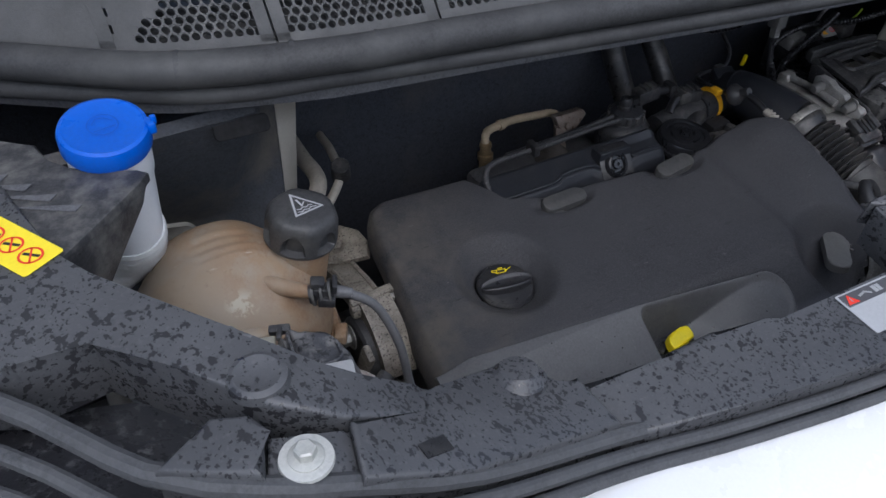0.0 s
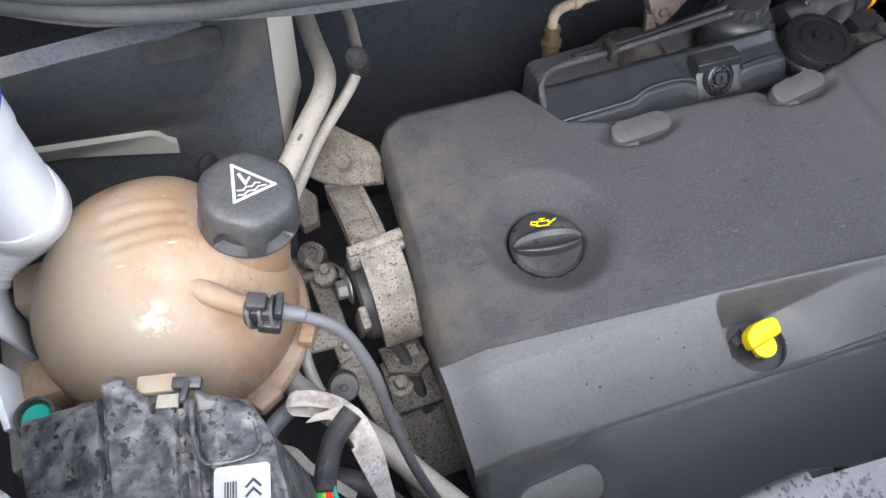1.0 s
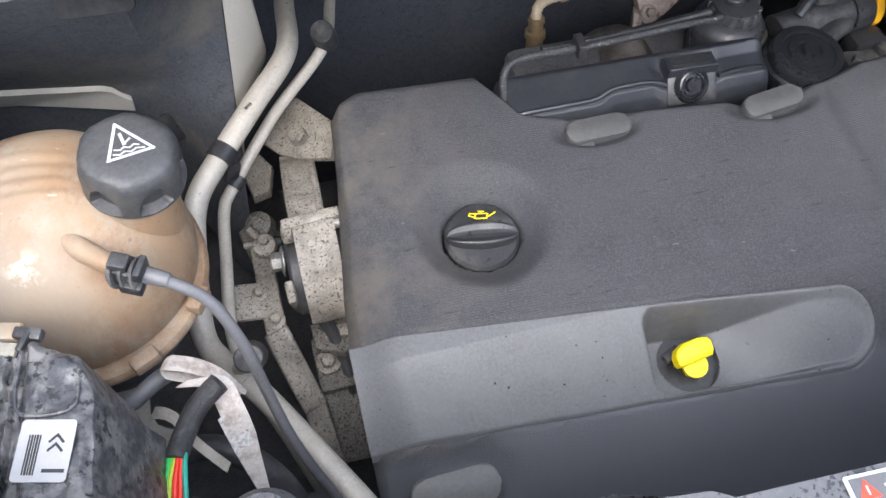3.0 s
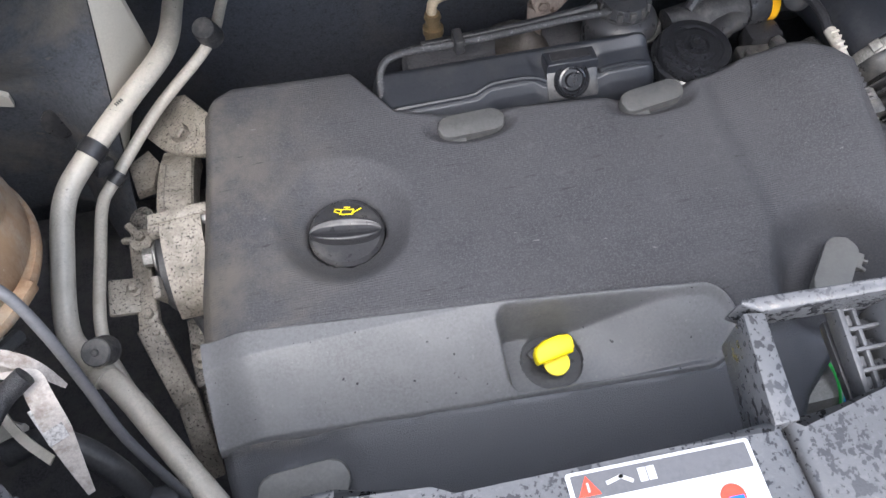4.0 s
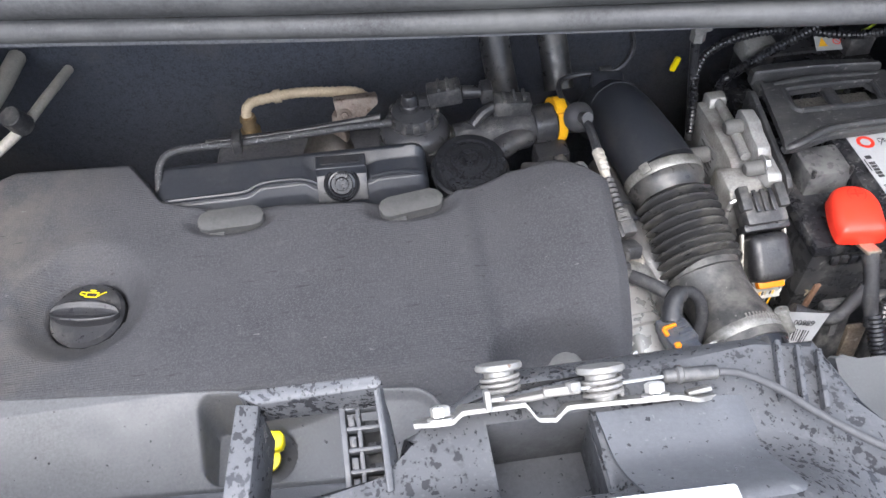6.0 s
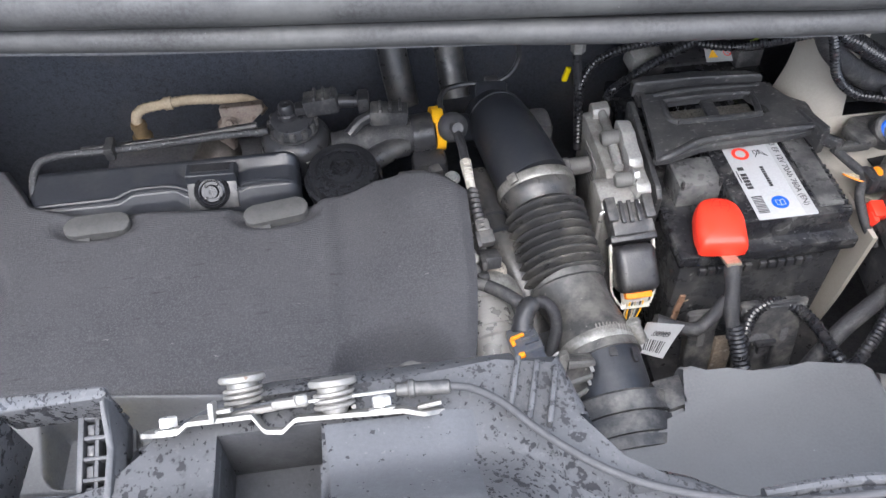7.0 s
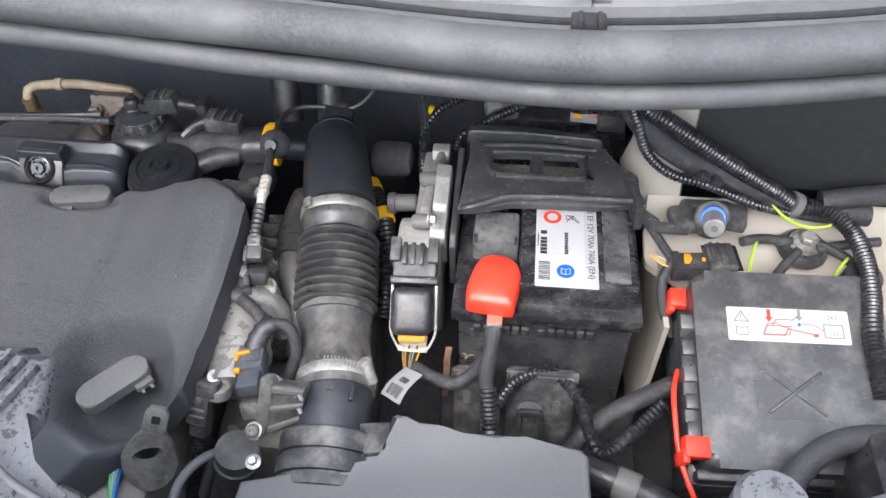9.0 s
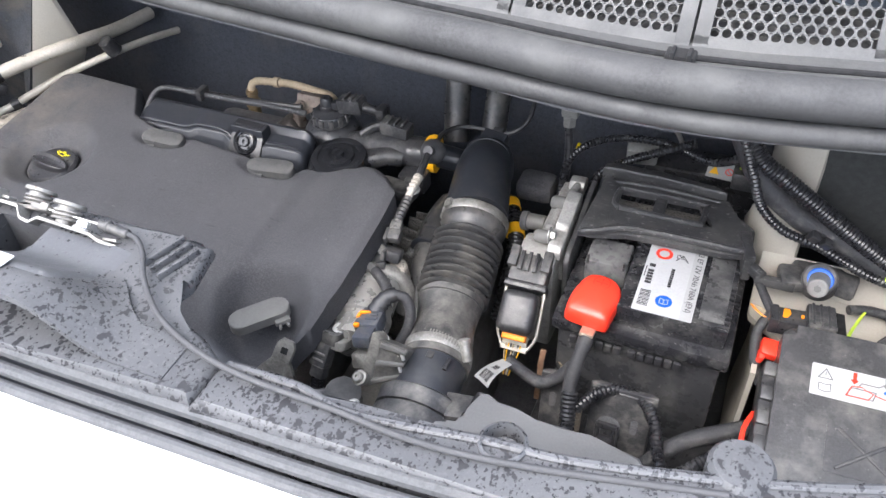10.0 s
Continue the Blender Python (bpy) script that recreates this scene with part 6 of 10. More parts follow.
rbox(bm, (0.500, 0.386, well_z - 0.0015), (0.012, 0.008, 0.006), 0.0015, (0, 0, 30))
rbox(bm, (0.511, 0.391, well_z - 0.0015), (0.008, 0.006, 0.005), 0.0015, (0, 0, -10))
part("loom_clip", bm, M_BLACK2, dip)

cam_cover = thing("cam_cover", (0.55, 0.63, 0.80), "black moulded plastic cam cover behind the foam cover", "cam cover")


def cam_ridge(x):
    """How far forward and how high the front shoulder runs, stepping back in the middle."""
    step = smooth01((x - 0.507) / 0.016) * (1 - smooth01((x - 0.560) / 0.012))
    right = smooth01((x - 0.622) / 0.010)
    return 0.6100 + 0.0050 * step + 0.0010 * right, 0.8635 + 0.0045 * step + 0.0025 * right


def cam_at(u, v):
    x = 0.4185 + 0.2600 * u
    yr, zr = cam_ridge(x)
    yb, zb = 0.6525 - 0.012 * u, 0.8725 + 0.006 * u
    prof = [(yr - 0.0135, 0.815), (yr - 0.0125, zr - 0.022), (yr - 0.0085, zr - 0.0100), (yr - 0.0035, zr - 0.0018), (yr, zr), (yr + 0.0045, zr + 0.0008), (yr + 0.010, zr + 0.0024), (yr + 0.016, zr + 0.0042), (yb - 0.006, zb), (yb - 0.0015, zb - 0.0014), (yb, zb - 0.005), (yb + 0.001, 0.82)]
    k = v * (len(prof) - 1)
    i = min(len(prof) - 2, int(k))
    t = k - i
    y, z = (prof[i][0] * (1 - t) + prof[i + 1][0] * t, prof[i][1] * (1 - t) + prof[i + 1][1] * t)
    e = min(u, 1 - u) * 0.260
    drop = 1 - math.sqrt(max(0.0, 1 - (1 - min(1.0, e / 0.012)) ** 2))
    y = y + (0.632 - y) * 0.16 * drop
    return Vector((x, y, z - 0.014 * drop if z > 0.83 else z))


bm = B()
sheet(bm, cam_at, 130, 66, 0.003, (0, 0.2, -1))
part("moulding", bm, M_GLOSSY, cam_cover, angle=60)
bm = B()
plate(bm, [(0.5735, 0.6130), (0.6205, 0.6110), (0.6205, 0.6285), (0.5735, 0.6310)], 0.862, 0.8815, bevel=0.0022, seg=3)
part("boss_block", bm, M_GLOSSY, cam_cover)
bm = B()
plate(bm, round_rect(0.037, 0.0085, 0.0015, 3), 0.0, 0.0016, pose(0.597, 0.6210, 0.8810, 0, 0, -2))
part("boss_lid", bm, M_BLACK, cam_cover)
gn = Vector((0.0, -0.80, 0.60))
bm = B()
plate(bm, [(-0.0235, -0.017), (0.0235, -0.017), (0.0235, 0.0105), (0.019, 0.0125), (-0.019, 0.0125), (-0.0235, 0.0105)], -0.008, 0.0, pose(0.5965, 0.6070, 0.8650, 53, 0, -2), bevel=0.0012)
part("grommet_plate", bm, M_BLACK, cam_cover)
gp = Vector((0.5958, 0.6072, 0.8645))
bm = B()
lathe(bm, gp, gn, [(0.0170, -0.004), (0.0170, 0.0012), (0.0155, 0.0032), (0.0138, 0.0012), (0.0126, 0.0030), (0.0108, 0.0036), (0.0098, 0.0010), (0.0068, 0.0010), (0.0057, 0.0044), (0.0024, 0.0044), (0.0022, 0.002), (0, 0.002)], 40)
part("rubber_grommet", bm, M_DRUM, cam_cover, "round black rubber grommet")
for a in range(4):
    bm = B()
    rbox(bm, gp + gn * 0.0024 + Vector((math.cos(radians(45 + 90 * a)) * 0.0085, math.sin(radians(45 + 90 * a)) * 0.0085 * 0.6, math.sin(radians(45 + 90 * a)) * 0.0085 * 0.8)), (0.0022, 0.0032, 0.0026), 0.0005, (-37, 0, 0))
    part("grommet_rib", bm, M_DRUM, cam_cover)
bm = B()
tube(bm, [(0.424, 0.6130, 0.8545), (0.432, 0.6105, 0.8640), (0.455, 0.6100, 0.8652), (0.500, 0.6102, 0.8652), (0.510, 0.6115, 0.8665), (0.522, 0.6148, 0.8695), (0.552, 0.6150, 0.8697), (0.566, 0.6130, 0.8675), (0.573, 0.6110, 0.8640)], 0.0024, 8)
part("moulded_ridge", bm, M_GLOSSY, cam_cover)
bm = B()
tube(bm, [(0.624, 0.6105, 0.8660), (0.640, 0.6108, 0.8680), (0.660, 0.6105, 0.8680), (0.671, 0.6120, 0.8630), (0.675, 0.6150, 0.8560)], 0.0024, 8)
part("moulded_ridge", bm, M_GLOSSY, cam_cover)

fuel = thing("braided_hose", (0.5, 0.655, 0.87), "black braided hose clipped along the cam cover", "hose")
bm = B()
tube(bm, [(0.424, 0.628, 0.862), (0.428, 0.648, 0.878), (0.445, 0.656, 0.886), (0.50, 0.657, 0.886), (0.56, 0.660, 0.885), (0.61, 0.664, 0.884), (0.645, 0.668, 0.880)], 0.0036, 14)
part("braided_tube", bm, surface("braided_sleeve", (0.030, 0.030, 0.032), 0.5, var=0.4, scale=500, bump=0.5, bscale=900, spots=(0.22, 0.22, 0.22), spot_scale=500, spot_lo=0.60, spot_hi=0.66), fuel)
bm = B()
tube(bm, [(0.47, 0.668, 0.880), (0.56, 0.671, 0.880), (0.64, 0.676, 0.882)], 0.004, 10)
part("second_tube", bm, M_BLACK, fuel)
for x in (0.502,):
    bm = B()
    rbox(bm, (x, 0.657, 0.888), (0.009, 0.020, 0.015), 0.002)
    part("hose_clip", bm, M_BLACK, fuel)
bm = B()
rod(bm, (0.640, 0.667, 0.881), (0.650, 0.670, 0.879), 0.0040)
part("ferrule", bm, M_BLACK2, fuel)

lam = thing("exhaust_sensor", (0.5, 0.76, 0.80), "exhaust sensor with a tan heat sleeve over its lead", "sensor")
bm = B()
lathe(bm, (0.499, 0.757, 0.785), (0, 0.06, 1), [(0, 0), (0.009, 0), (0.009, 0.024), (0.011, 0.026), (0.011, 0.033), (0.008, 0.034), (0.0075, 0.044), (0.009, 0.045), (0.008, 0.050), (0, 0.051)], 20)
part("sensor_body", bm, M_BRASS, lam)
bm = B()
tube(bm, [(0.499, 0.760, 0.833), (0.499, 0.762, 0.841), (0.505, 0.768, 0.8455), (0.520, 0.775, 0.8440), (0.555, 0.780, 0.8435), (0.590, 0.780, 0.8400), (0.620, 0.777, 0.8375), (0.636, 0.768, 0.826)], 0.0056, 12, rib=0.0004, pitch=0.006)
part("heat_sleeve", bm, M_TAN, lam)
bm = B()
lathe(bm, (0.533, 0.777, 0.844), (1, 0.1, 0.02), [(0.006, -0.004), (0.0075, -0.004), (0.0075, 0.004), (0.006, 0.004)], 16)
part("band", bm, M_TAN, lam)

turbo = thing("exhaust_bracket", (0.60, 0.74, 0.78), "dull brown exhaust flange with a bolt behind the cam cover", "exhaust flange")
M_SCALED = surface("scaled_steel", (0.150, 0.120, 0.100), 0.62, 0.3, var=0.3, scale=60, bump=0.3, dust=(0.24, 0.215, 0.19), dust_scale=36, dust_lo=0.45, dust_hi=0.7, spots=(0.07, 0.045, 0.03), spot_scale=120, spot_lo=0.58, spot_hi=0.66)
bm = B()
slab(bm, [(0.594, 0.735, 0.862), (0.640, 0.735, 0.862), (0.641, 0.728, 0.858), (0.624, 0.722, 0.846), (0.606, 0.718, 0.836), (0.597, 0.722, 0.842)], (0, 0.014, -0.004), 0.0015)
part("flange_block", bm, M_SCALED, turbo)
bm = B()
slab(bm, [(0.590, 0.728, 0.850), (0.597, 0.724, 0.848), (0.604, 0.716, 0.824), (0.600, 0.712, 0.812), (0.588, 0.716, 0.812)], (0.004, 0.012, -0.002), 0.002)
part("flange_foot", bm, M_SCALED, turbo)
bm = B()
hexbolt(bm, (0.604, 0.722, 0.851), (0, -0.75, 0.6), 0.0050, h=0.004)
part("bolt", bm, M_SCALED, turbo)
bm = B()
sheet(bm, lambda u, v: Vector((0.545 + 0.075 * u, 0.700 + 0.055 * v, 0.800 + 0.028 * math.sin(math.pi * u) * math.sin(math.pi * (0.2 + 0.7 * v)) + 0.003 * math.sin(9 * u + 5 * v))), 24, 14, 0.004)
part("heat_shield", bm, surface("dark_heat_shield", (0.070, 0.062, 0.055), 0.55, 0.4, var=0.35, scale=50, bump=0.25, dust=(0.16, 0.145, 0.12), dust_scale=30), turbo, "crumpled brown heat shield")
bm = B()
rbox(bm, (0.56, 0.725, 0.772), (0.20, 0.05, 0.08), 0.012)
tagged(finish("exhaust_manifold", bm, M_DARK), "dark exhaust manifold behind the engine", "manifold")

vac = thing("vacuum_actuator", (0.673, 0.685, 0.80), "black round actuator with a plugged cap behind the cam cover", "actuator")
bm = B()
lathe(bm, (0.674, 0.688, 0.80), (0, -0.02, 1), [(0.034, 0), (0.0365, 0.030), (0.0368, 0.046), (0.0350, 0.054), (0.0310, 0.060), (0.0255, 0.0635), (0.0240, 0.0645), (0.0235, 0.074), (0.0215, 0.078), (0.0150, 0.080), (0, 0.0805)], 48)
part("canister", bm, surface("satin_black_dome", (0.028, 0.0285, 0.032), 0.34, var=0.2, scale=30, bump=0.05, dust=(0.06, 0.06, 0.06), dust_scale=30, dust_lo=0.5, dust_hi=0.8), vac)
bm = B()
for k in range(12):
    a = 2 * math.pi * k / 12
    rbox(bm, (0.674 + 0.0232 * math.cos(a), 0.687 + 0.0232 * math.sin(a), 0.8715), (0.005, 0.0065, 0.010), 0.0012, (0, 0, math.degrees(a)))
lathe(bm, (0.674, 0.687, 0.8655), (0, -0.02, 1), [(0.0225, 0), (0.0262, 0), (0.0262, 0.0022), (0.0225, 0.0025)], 36)
part("crown_ribs", bm, M_BLACK2, vac)
bm = B()
lathe(bm, (0.671, 0.688, 0.878), (-0.02, 0, 1), [(0.0100, 0), (0.0100, 0.007), (0.0085, 0.0085), (0.0080, 0.016), (0.0062, 0.0185), (0.0030, 0.0185), (0.0028, 0.016), (0, 0.016)], 24)
rbox(bm, (0.690, 0.6885, 0.888), (0.022, 0.012, 0.010), 0.002)
part("stub", bm, M_BLACK, vac)
bm = B()
tube(bm, [Vector((0.674, 0.687, 0.846)) + Vector((0.0375 * math.cos(a), 0.0375 * math.sin(a), -0.006 * math.cos(a - 0.6))) for a in (radians(-75 + 12 * k) for k in range(12))], lambda t: 0.0010 + 0.0028 * math.sin(math.pi * t), 10)
part("edge_band", bm, M_PAD, vac, "pale grey crescent at the edge")

valve = thing("breather_valve", (0.72, 0.62, 0.83), "flat round black breather valve with concentric ridges", "valve")
bm = B()
lathe(bm, (0.720, 0.622, 0.836), (0.02, -0.10, 1), [(0.036, 0), (0.0365, 0.010), (0.0385, 0.011), (0.0385, 0.016), (0.0355, 0.018), (0.035, 0.026), (0.033, 0.029), (0.026, 0.030), (0.025, 0.028), (0.020, 0.028), (0.019, 0.031), (0.012, 0.032), (0.011, 0.029), (0.008, 0.029), (0.007, 0.035), (0.003, 0.035), (0.003, 0.031), (0, 0.031)], 48)
part("drum", bm, M_DRUM, valve)
bm = B()
tube(bm, [(0.748, 0.640, 0.850), (0.768, 0.652, 0.853), (0.785, 0.660, 0.850)], 0.012, 16)
part("spout", bm, M_BLACK, valve)

conn_a = thing("sensor_plug", (0.708, 0.689, 0.87), "black sensor plug with a ribbed lead", "plug", group="engine plugs")
bm = B()
rbox(bm, (0.706, 0.690, 0.892), (0.034, 0.020, 0.019), 0.002, (0, -8, -3))
part("plug_body", bm, M_BLACK2, conn_a)
bm = B()
for k in range(3):
    rbox(bm, (0.700 + 0.009 * k, 0.690, 0.9025), (0.003, 0.018, 0.004), 0.0006, (0, -8, -3))
part("latch_ribs", bm, M_BLACK2, conn_a)
bm = B()
rod(bm, (0.722, 0.690, 0.891), (0.748, 0.690, 0.888), 0.007, 0.006)
part("lead_boot", bm, M_BLACK, conn_a)
bm = B()
rbox(bm, (0.748, 0.690, 0.888), (0.012, 0.020, 0.018), 0.003)
part("lead_elbow", bm, M_BLACK, conn_a)
conn_b = thing("sensor_plug", (0.775, 0.677, 0.86), "dusty black sensor plug above the coolant outlet", "plug", group="engine plugs")
bm = B()
rbox(bm, (0.772, 0.678, 0.878), (0.038, 0.020, 0.018), 0.002, (0, 6, -4))
part("plug_body", bm, M_BLACK2, conn_b)
bm = B()
for k in range(3):
    rbox(bm, (0.764 + 0.010 * k, 0.678, 0.8885), (0.003, 0.017, 0.004), 0.0006, (0, 6, -4))
part("latch_ribs", bm, M_BLACK2, conn_b)
bm = B()
tube(bm, [(0.754, 0.676, 0.879), (0.742, 0.672, 0.876), (0.730, 0.664, 0.868)], 0.006, 10)
part("lead_boot", bm, M_BLACK, conn_b)
outlet = thing("coolant_outlet", (0.79, 0.67, 0.81), "black coolant hose with a quick coupling and amber clip", "hose coupling")
bm = B()
tube(bm, [(0.715, 0.665, 0.846), (0.750, 0.667, 0.852), (0.790, 0.672, 0.852), (0.815, 0.680, 0.85)], lambda t: 0.0205 - 0.003 * t, 24)
part("hose", bm, M_TAPE, outlet)
bm = B()
lathe(bm, (0.792, 0.672, 0.852), (1, 0.12, -0.02), [(0.017, 0), (0.0205, 0), (0.0205, 0.022), (0.0185, 0.024), (0.017, 0.024)], 28)
part("collar", bm, M_BLACK, outlet)
bm = B()
lathe(bm, (0.816, 0.680, 0.850), (1, 0.12, -0.02), [(0.018, 0), (0.0235, 0), (0.0235, 0.009), (0.018, 0.009)], 28)
rbox(bm, (0.821, 0.672, 0.874), (0.012, 0.016, 0.008), 0.002)
part("amber_clip", bm, M_AMBER, outlet, "amber plastic retaining clip")
bm = B()
tube(bm, [(0.824, 0.681, 0.849), (0.860, 0.690, 0.838), (0.90, 0.70, 0.82)], 0.015, 18)
part("pipe_end", bm, M_GLOSSY, outlet)
bm = B()
rbox(bm, (0.808, 0.645, 0.832), (0.036, 0.026, 0.026), 0.006)
part("housing", bm, M_BLACK, outlet)
bm = B()
hexbolt(bm, (0.826, 0.604, 0.850), (0, -0.2, 1), 0.005)
tagged(finish("cover_bolt", bm, M_STEEL), "small dark bolt at the cover's corner", "bolt")
bm = B()
rbox(bm, (0.797, 0.620, 0.832), (0.05, 0.024, 0.016), 0.004, (0, 0, -8))
rbox(bm, (0.812, 0.624, 0.842), (0.012, 0.012, 0.012), 0.002, (0, 0, 20))
rbox(bm, (0.784, 0.616, 0.841), (0.016, 0.008, 0.008), 0.002, (0, 10, -30))
tagged(finish("rail_end", bm, M_BLACK2), "dusty black bracket behind the engine cover", "bracket")

# lead with a mushroom grommet along the cover's edge
lead = thing("sensor_lead", (0.84, 0.6, 0.84), "sensor lead with a rubber grommet and white connector", "wiring")
bm = B()
lathe(bm, (0.833, 0.650, 0.876), (0.1, -0.75, 0.55), [(0, -0.004), (0.012, -0.004), (0.0150, 0.000), (0.0150, 0.004), (0.011, 0.010), (0.006, 0.014), (0.0055, 0.026), (0, 0.026)], 32)
part("grommet", bm, M_RUBBER, lead)
bm = B()
tube(bm, [(0.834, 0.640, 0.886), (0.837, 0.615, 0.884), (0.838, 0.598, 0.878)], 0.0045, 10)
part("lead", bm, M_BLACK, lead)
bm = B()
rod(bm, (0.838, 0.597, 0.878), (0.839, 0.563, 0.872), 0.0056, 0.0042, 12, 0.001)
for k in range(4):
    rbox(bm, (0.8385, 0.590 - 0.006 * k, 0.8815 - 0.001 * k), (0.008, 0.0022, 0.003), 0.0006)
part("white_connector", bm, M_OFFWHITE, lead)
bm = B()
tube(bm, [(0.839, 0.564, 0.872), (0.8405, 0.540, 0.867), (0.8425, 0.520, 0.862)], 0.0052, 10, rib=0.0008, pitch=0.005)
part("ribbed_sleeve", bm, M_BLACK2, lead)
bm = B()
rbox(bm, (0.8435, 0.5140, 0.8580), (0.0165, 0.014, 0.012), 0.002, (18, 0, 6))
rbox(bm, (0.8425, 0.5245, 0.8625), (0.0130, 0.012, 0.011), 0.002, (18, 0, 6))
rbox(bm, (0.8370, 0.5110, 0.8600), (0.0040, 0.016, 0.008), 0.001, (18, 0, 6))
part("end_plug", bm, M_BLACK2, lead)
bm = B()
tube(bm, [(0.833, 0.652, 0.874), (0.826, 0.690, 0.872), (0.835, 0.722, 0.866), (0.860, 0.731, 0.864), (0.886, 0.731, 0.862), (0.905, 0.735, 0.866), (0.919, 0.748, 0.878), (0.920, 0.77, 0.895)], 0.003, 8)
part("fine_lead", bm, M_BLACK, lead)
bm = B()
rbox(bm, (0.886, 0.731, 0.864), (0.014, 0.010, 0.010), 0.0015)
part("lead_clip", bm, M_BLACK2, lead)

# throttle body side
throttle = thing("throttle_body", (0.85, 0.44, 0.74), "pale aluminium throttle body beside the engine cover", "throttle body")
M_SOILED = surface("soiled_casting", (0.155, 0.150, 0.138), 0.5, 0.3, var=0.3, scale=60, bump=0.3, bscale=350, dust=(0.075, 0.070, 0.062), dust_scale=40, dust_lo=0.48, dust_hi=0.68, spots=(0.24, 0.235, 0.22), spot_scale=120, spot_lo=0.60, spot_hi=0.70)
bm = B()
lathe(bm, (0.831, 0.486, 0.806), (0.14, -1, -0.16), [(0, 0), (0.026, 0), (0.031, 0.004), (0.031, 0.012), (0.0285, 0.014), (0.0285, 0.040), (0.030, 0.042), (0.030, 0.050), (0.0275, 0.052), (0.0275, 0.080), (0, 0.082)], 44)
part("barrel", bm, surface("turned_aluminium", (0.46, 0.45, 0.425), 0.30, 0.7, var=0.08, scale=30, bump=0.04, dust=(0.34, 0.32, 0.29), dust_scale=18, dust_lo=0.56, dust_hi=0.80), throttle)
bm = B()
slab(bm, [(0.798, 0.474, 0.806), (0.8035, 0.4775, 0.822), (0.812, 0.476, 0.830), (0.819, 0.470, 0.831), (0.8155, 0.447, 0.822), (0.818, 0.428, 0.816), (0.812, 0.417, 0.808), (0.803, 0.419, 0.801), (0.798, 0.430, 0.798)], (0.004, 0.002, -0.020), 0.002)
part("side_flange", bm, M_CAST_CLEAN, throttle)
bm = B()
rod(bm, (0.8185, 0.4625, 0.815), (0.8205, 0.4580, 0.8345), 0.0062, 0.0056, 18, 0.0015)
part("boss", bm, M_CAST_CLEAN, throttle)
bm = B()
tube(bm, [(0.8190, 0.4570, 0.8290), (0.8195, 0.440, 0.8205), (0.8195, 0.425, 0.8130)], lambda t: 0.0042 - 0.0014 * t, 10)
part("rib", bm, M_CAST_CLEAN, throttle)
bm = B()
tube(bm, [(0.790, 0.486, 0.800), (0.7975, 0.4875, 0.815), (0.8146, 0.488, 0.824), (0.8362, 0.488, 0.826), (0.8545, 0.4935, 0.818), (0.8650, 0.490, 0.800), (0.866, 0.484, 0.780)], lambda t: 0.0078 + 0.004 * t, 18)
part("flange_ring", bm, M_SOILED, throttle)
bm = B()
slab(bm, [(0.8054, 0.5170, 0.840), (0.8240, 0.5140, 0.8400), (0.8300, 0.5060, 0.836), (0.8300, 0.4960, 0.826), (0.8180, 0.4945, 0.822), (0.8020, 0.4990, 0.824)], (0.002, 0.002, -0.020), 0.002)
part("bracket_block", bm, M_CAST_CLEAN, throttle)
bm = B()
slab(bm, [(0.8245, 0.5095, 0.846), (0.8265, 0.5125, 0.847), (0.8325, 0.5135, 0.847), (0.8350, 0.5110, 0.846), (0.8390, 0.4920, 0.835), (0.8370, 0.4890, 0.833), (0.8300, 0.4885, 0.833), (0.8272, 0.4915, 0.835)], (0.001, 0.002, -0.009), 0.0015)
part("clip_plate", bm, M_BLACK2, throttle)
bm = B()
lathe(bm, (0.8322, 0.5045, 0.8425), (0, -0.45, 0.9), [(0, 0), (0.0052, 0), (0.0052, 0.0022), (0.0042, 0.003), (0.0022, 0.003), (0.0020, 0.0018), (0, 0.0018)], 20)
part("bolt", bm, M_DULLSTEEL, throttle)
bm = B()
rbox(bm, (0.8475, 0.5040, 0.8400), (0.0165, 0.018, 0.013), 0.0025, (-20, 8, 6))
rbox(bm, (0.8395, 0.5010, 0.8430), (0.0050, 0.024, 0.010), 0.0015, (-20, 0, 4))
rbox(bm, (0.8385, 0.4880, 0.8350), (0.010, 0.007, 0.009), 0.0015, (-20, 0, 20))
part("valve_plug", bm, M_BLACK2, throttle)
bm = B()
rod(bm, (0.8500, 0.5080, 0.800), (0.8515, 0.5000, 0.829), 0.0120, 0.0110, 24, 0.002)
part("pale_stub", bm, M_CAST, throttle)
bm = B()
tube(bm, [(0.795, 0.4850, 0.8165), (0.803, 0.4842, 0.826), (0.815, 0.4828, 0.8350), (0.8290, 0.4795, 0.8385), (0.8410, 0.4735, 0.8395)], lambda t: 0.0050 + 0.0004 * t, 14)
part("vent_hose", bm, M_PAD, throttle, "short grey rubber hose")
bm = B()
tube(bm, [(0.8390, 0.4745, 0.8395), (0.8490, 0.4670, 0.8395), (0.8575, 0.4600, 0.8385), (0.8655, 0.4510, 0.8385)], 0.0060, 14)
part("braided_lead", bm, M_TAPE, throttle)
manifold = thing("intake_manifold", (0.845, 0.55, 0.70), "dusty cast intake manifold between cover and intake hose", "manifold")
bm = B()
rbox(bm, (0.842, 0.558, 0.762), (0.060, 0.15, 0.07), 0.012, (0, 8, 0), 0.9, 3)
part("casting", bm, M_BRACKET, manifold)
for y, z in ((0.606, 0.812), (0.580, 0.812), (0.552, 0.808)):
    bm = B()
    lathe(bm, (0.850, y, z - 0.014), (0.1, 0, 1), [(0, 0), (0.013, 0), (0.012, 0.012), (0.010, 0.014), (0, 0.014)], 20)
    part("boss", bm, M_SOILED, manifold)
    bm = B()
    hexbolt(bm, (0.851, y, z), (0.1, 0, 1), 0.0050)
    part("bolt", bm, M_STEEL, manifold)
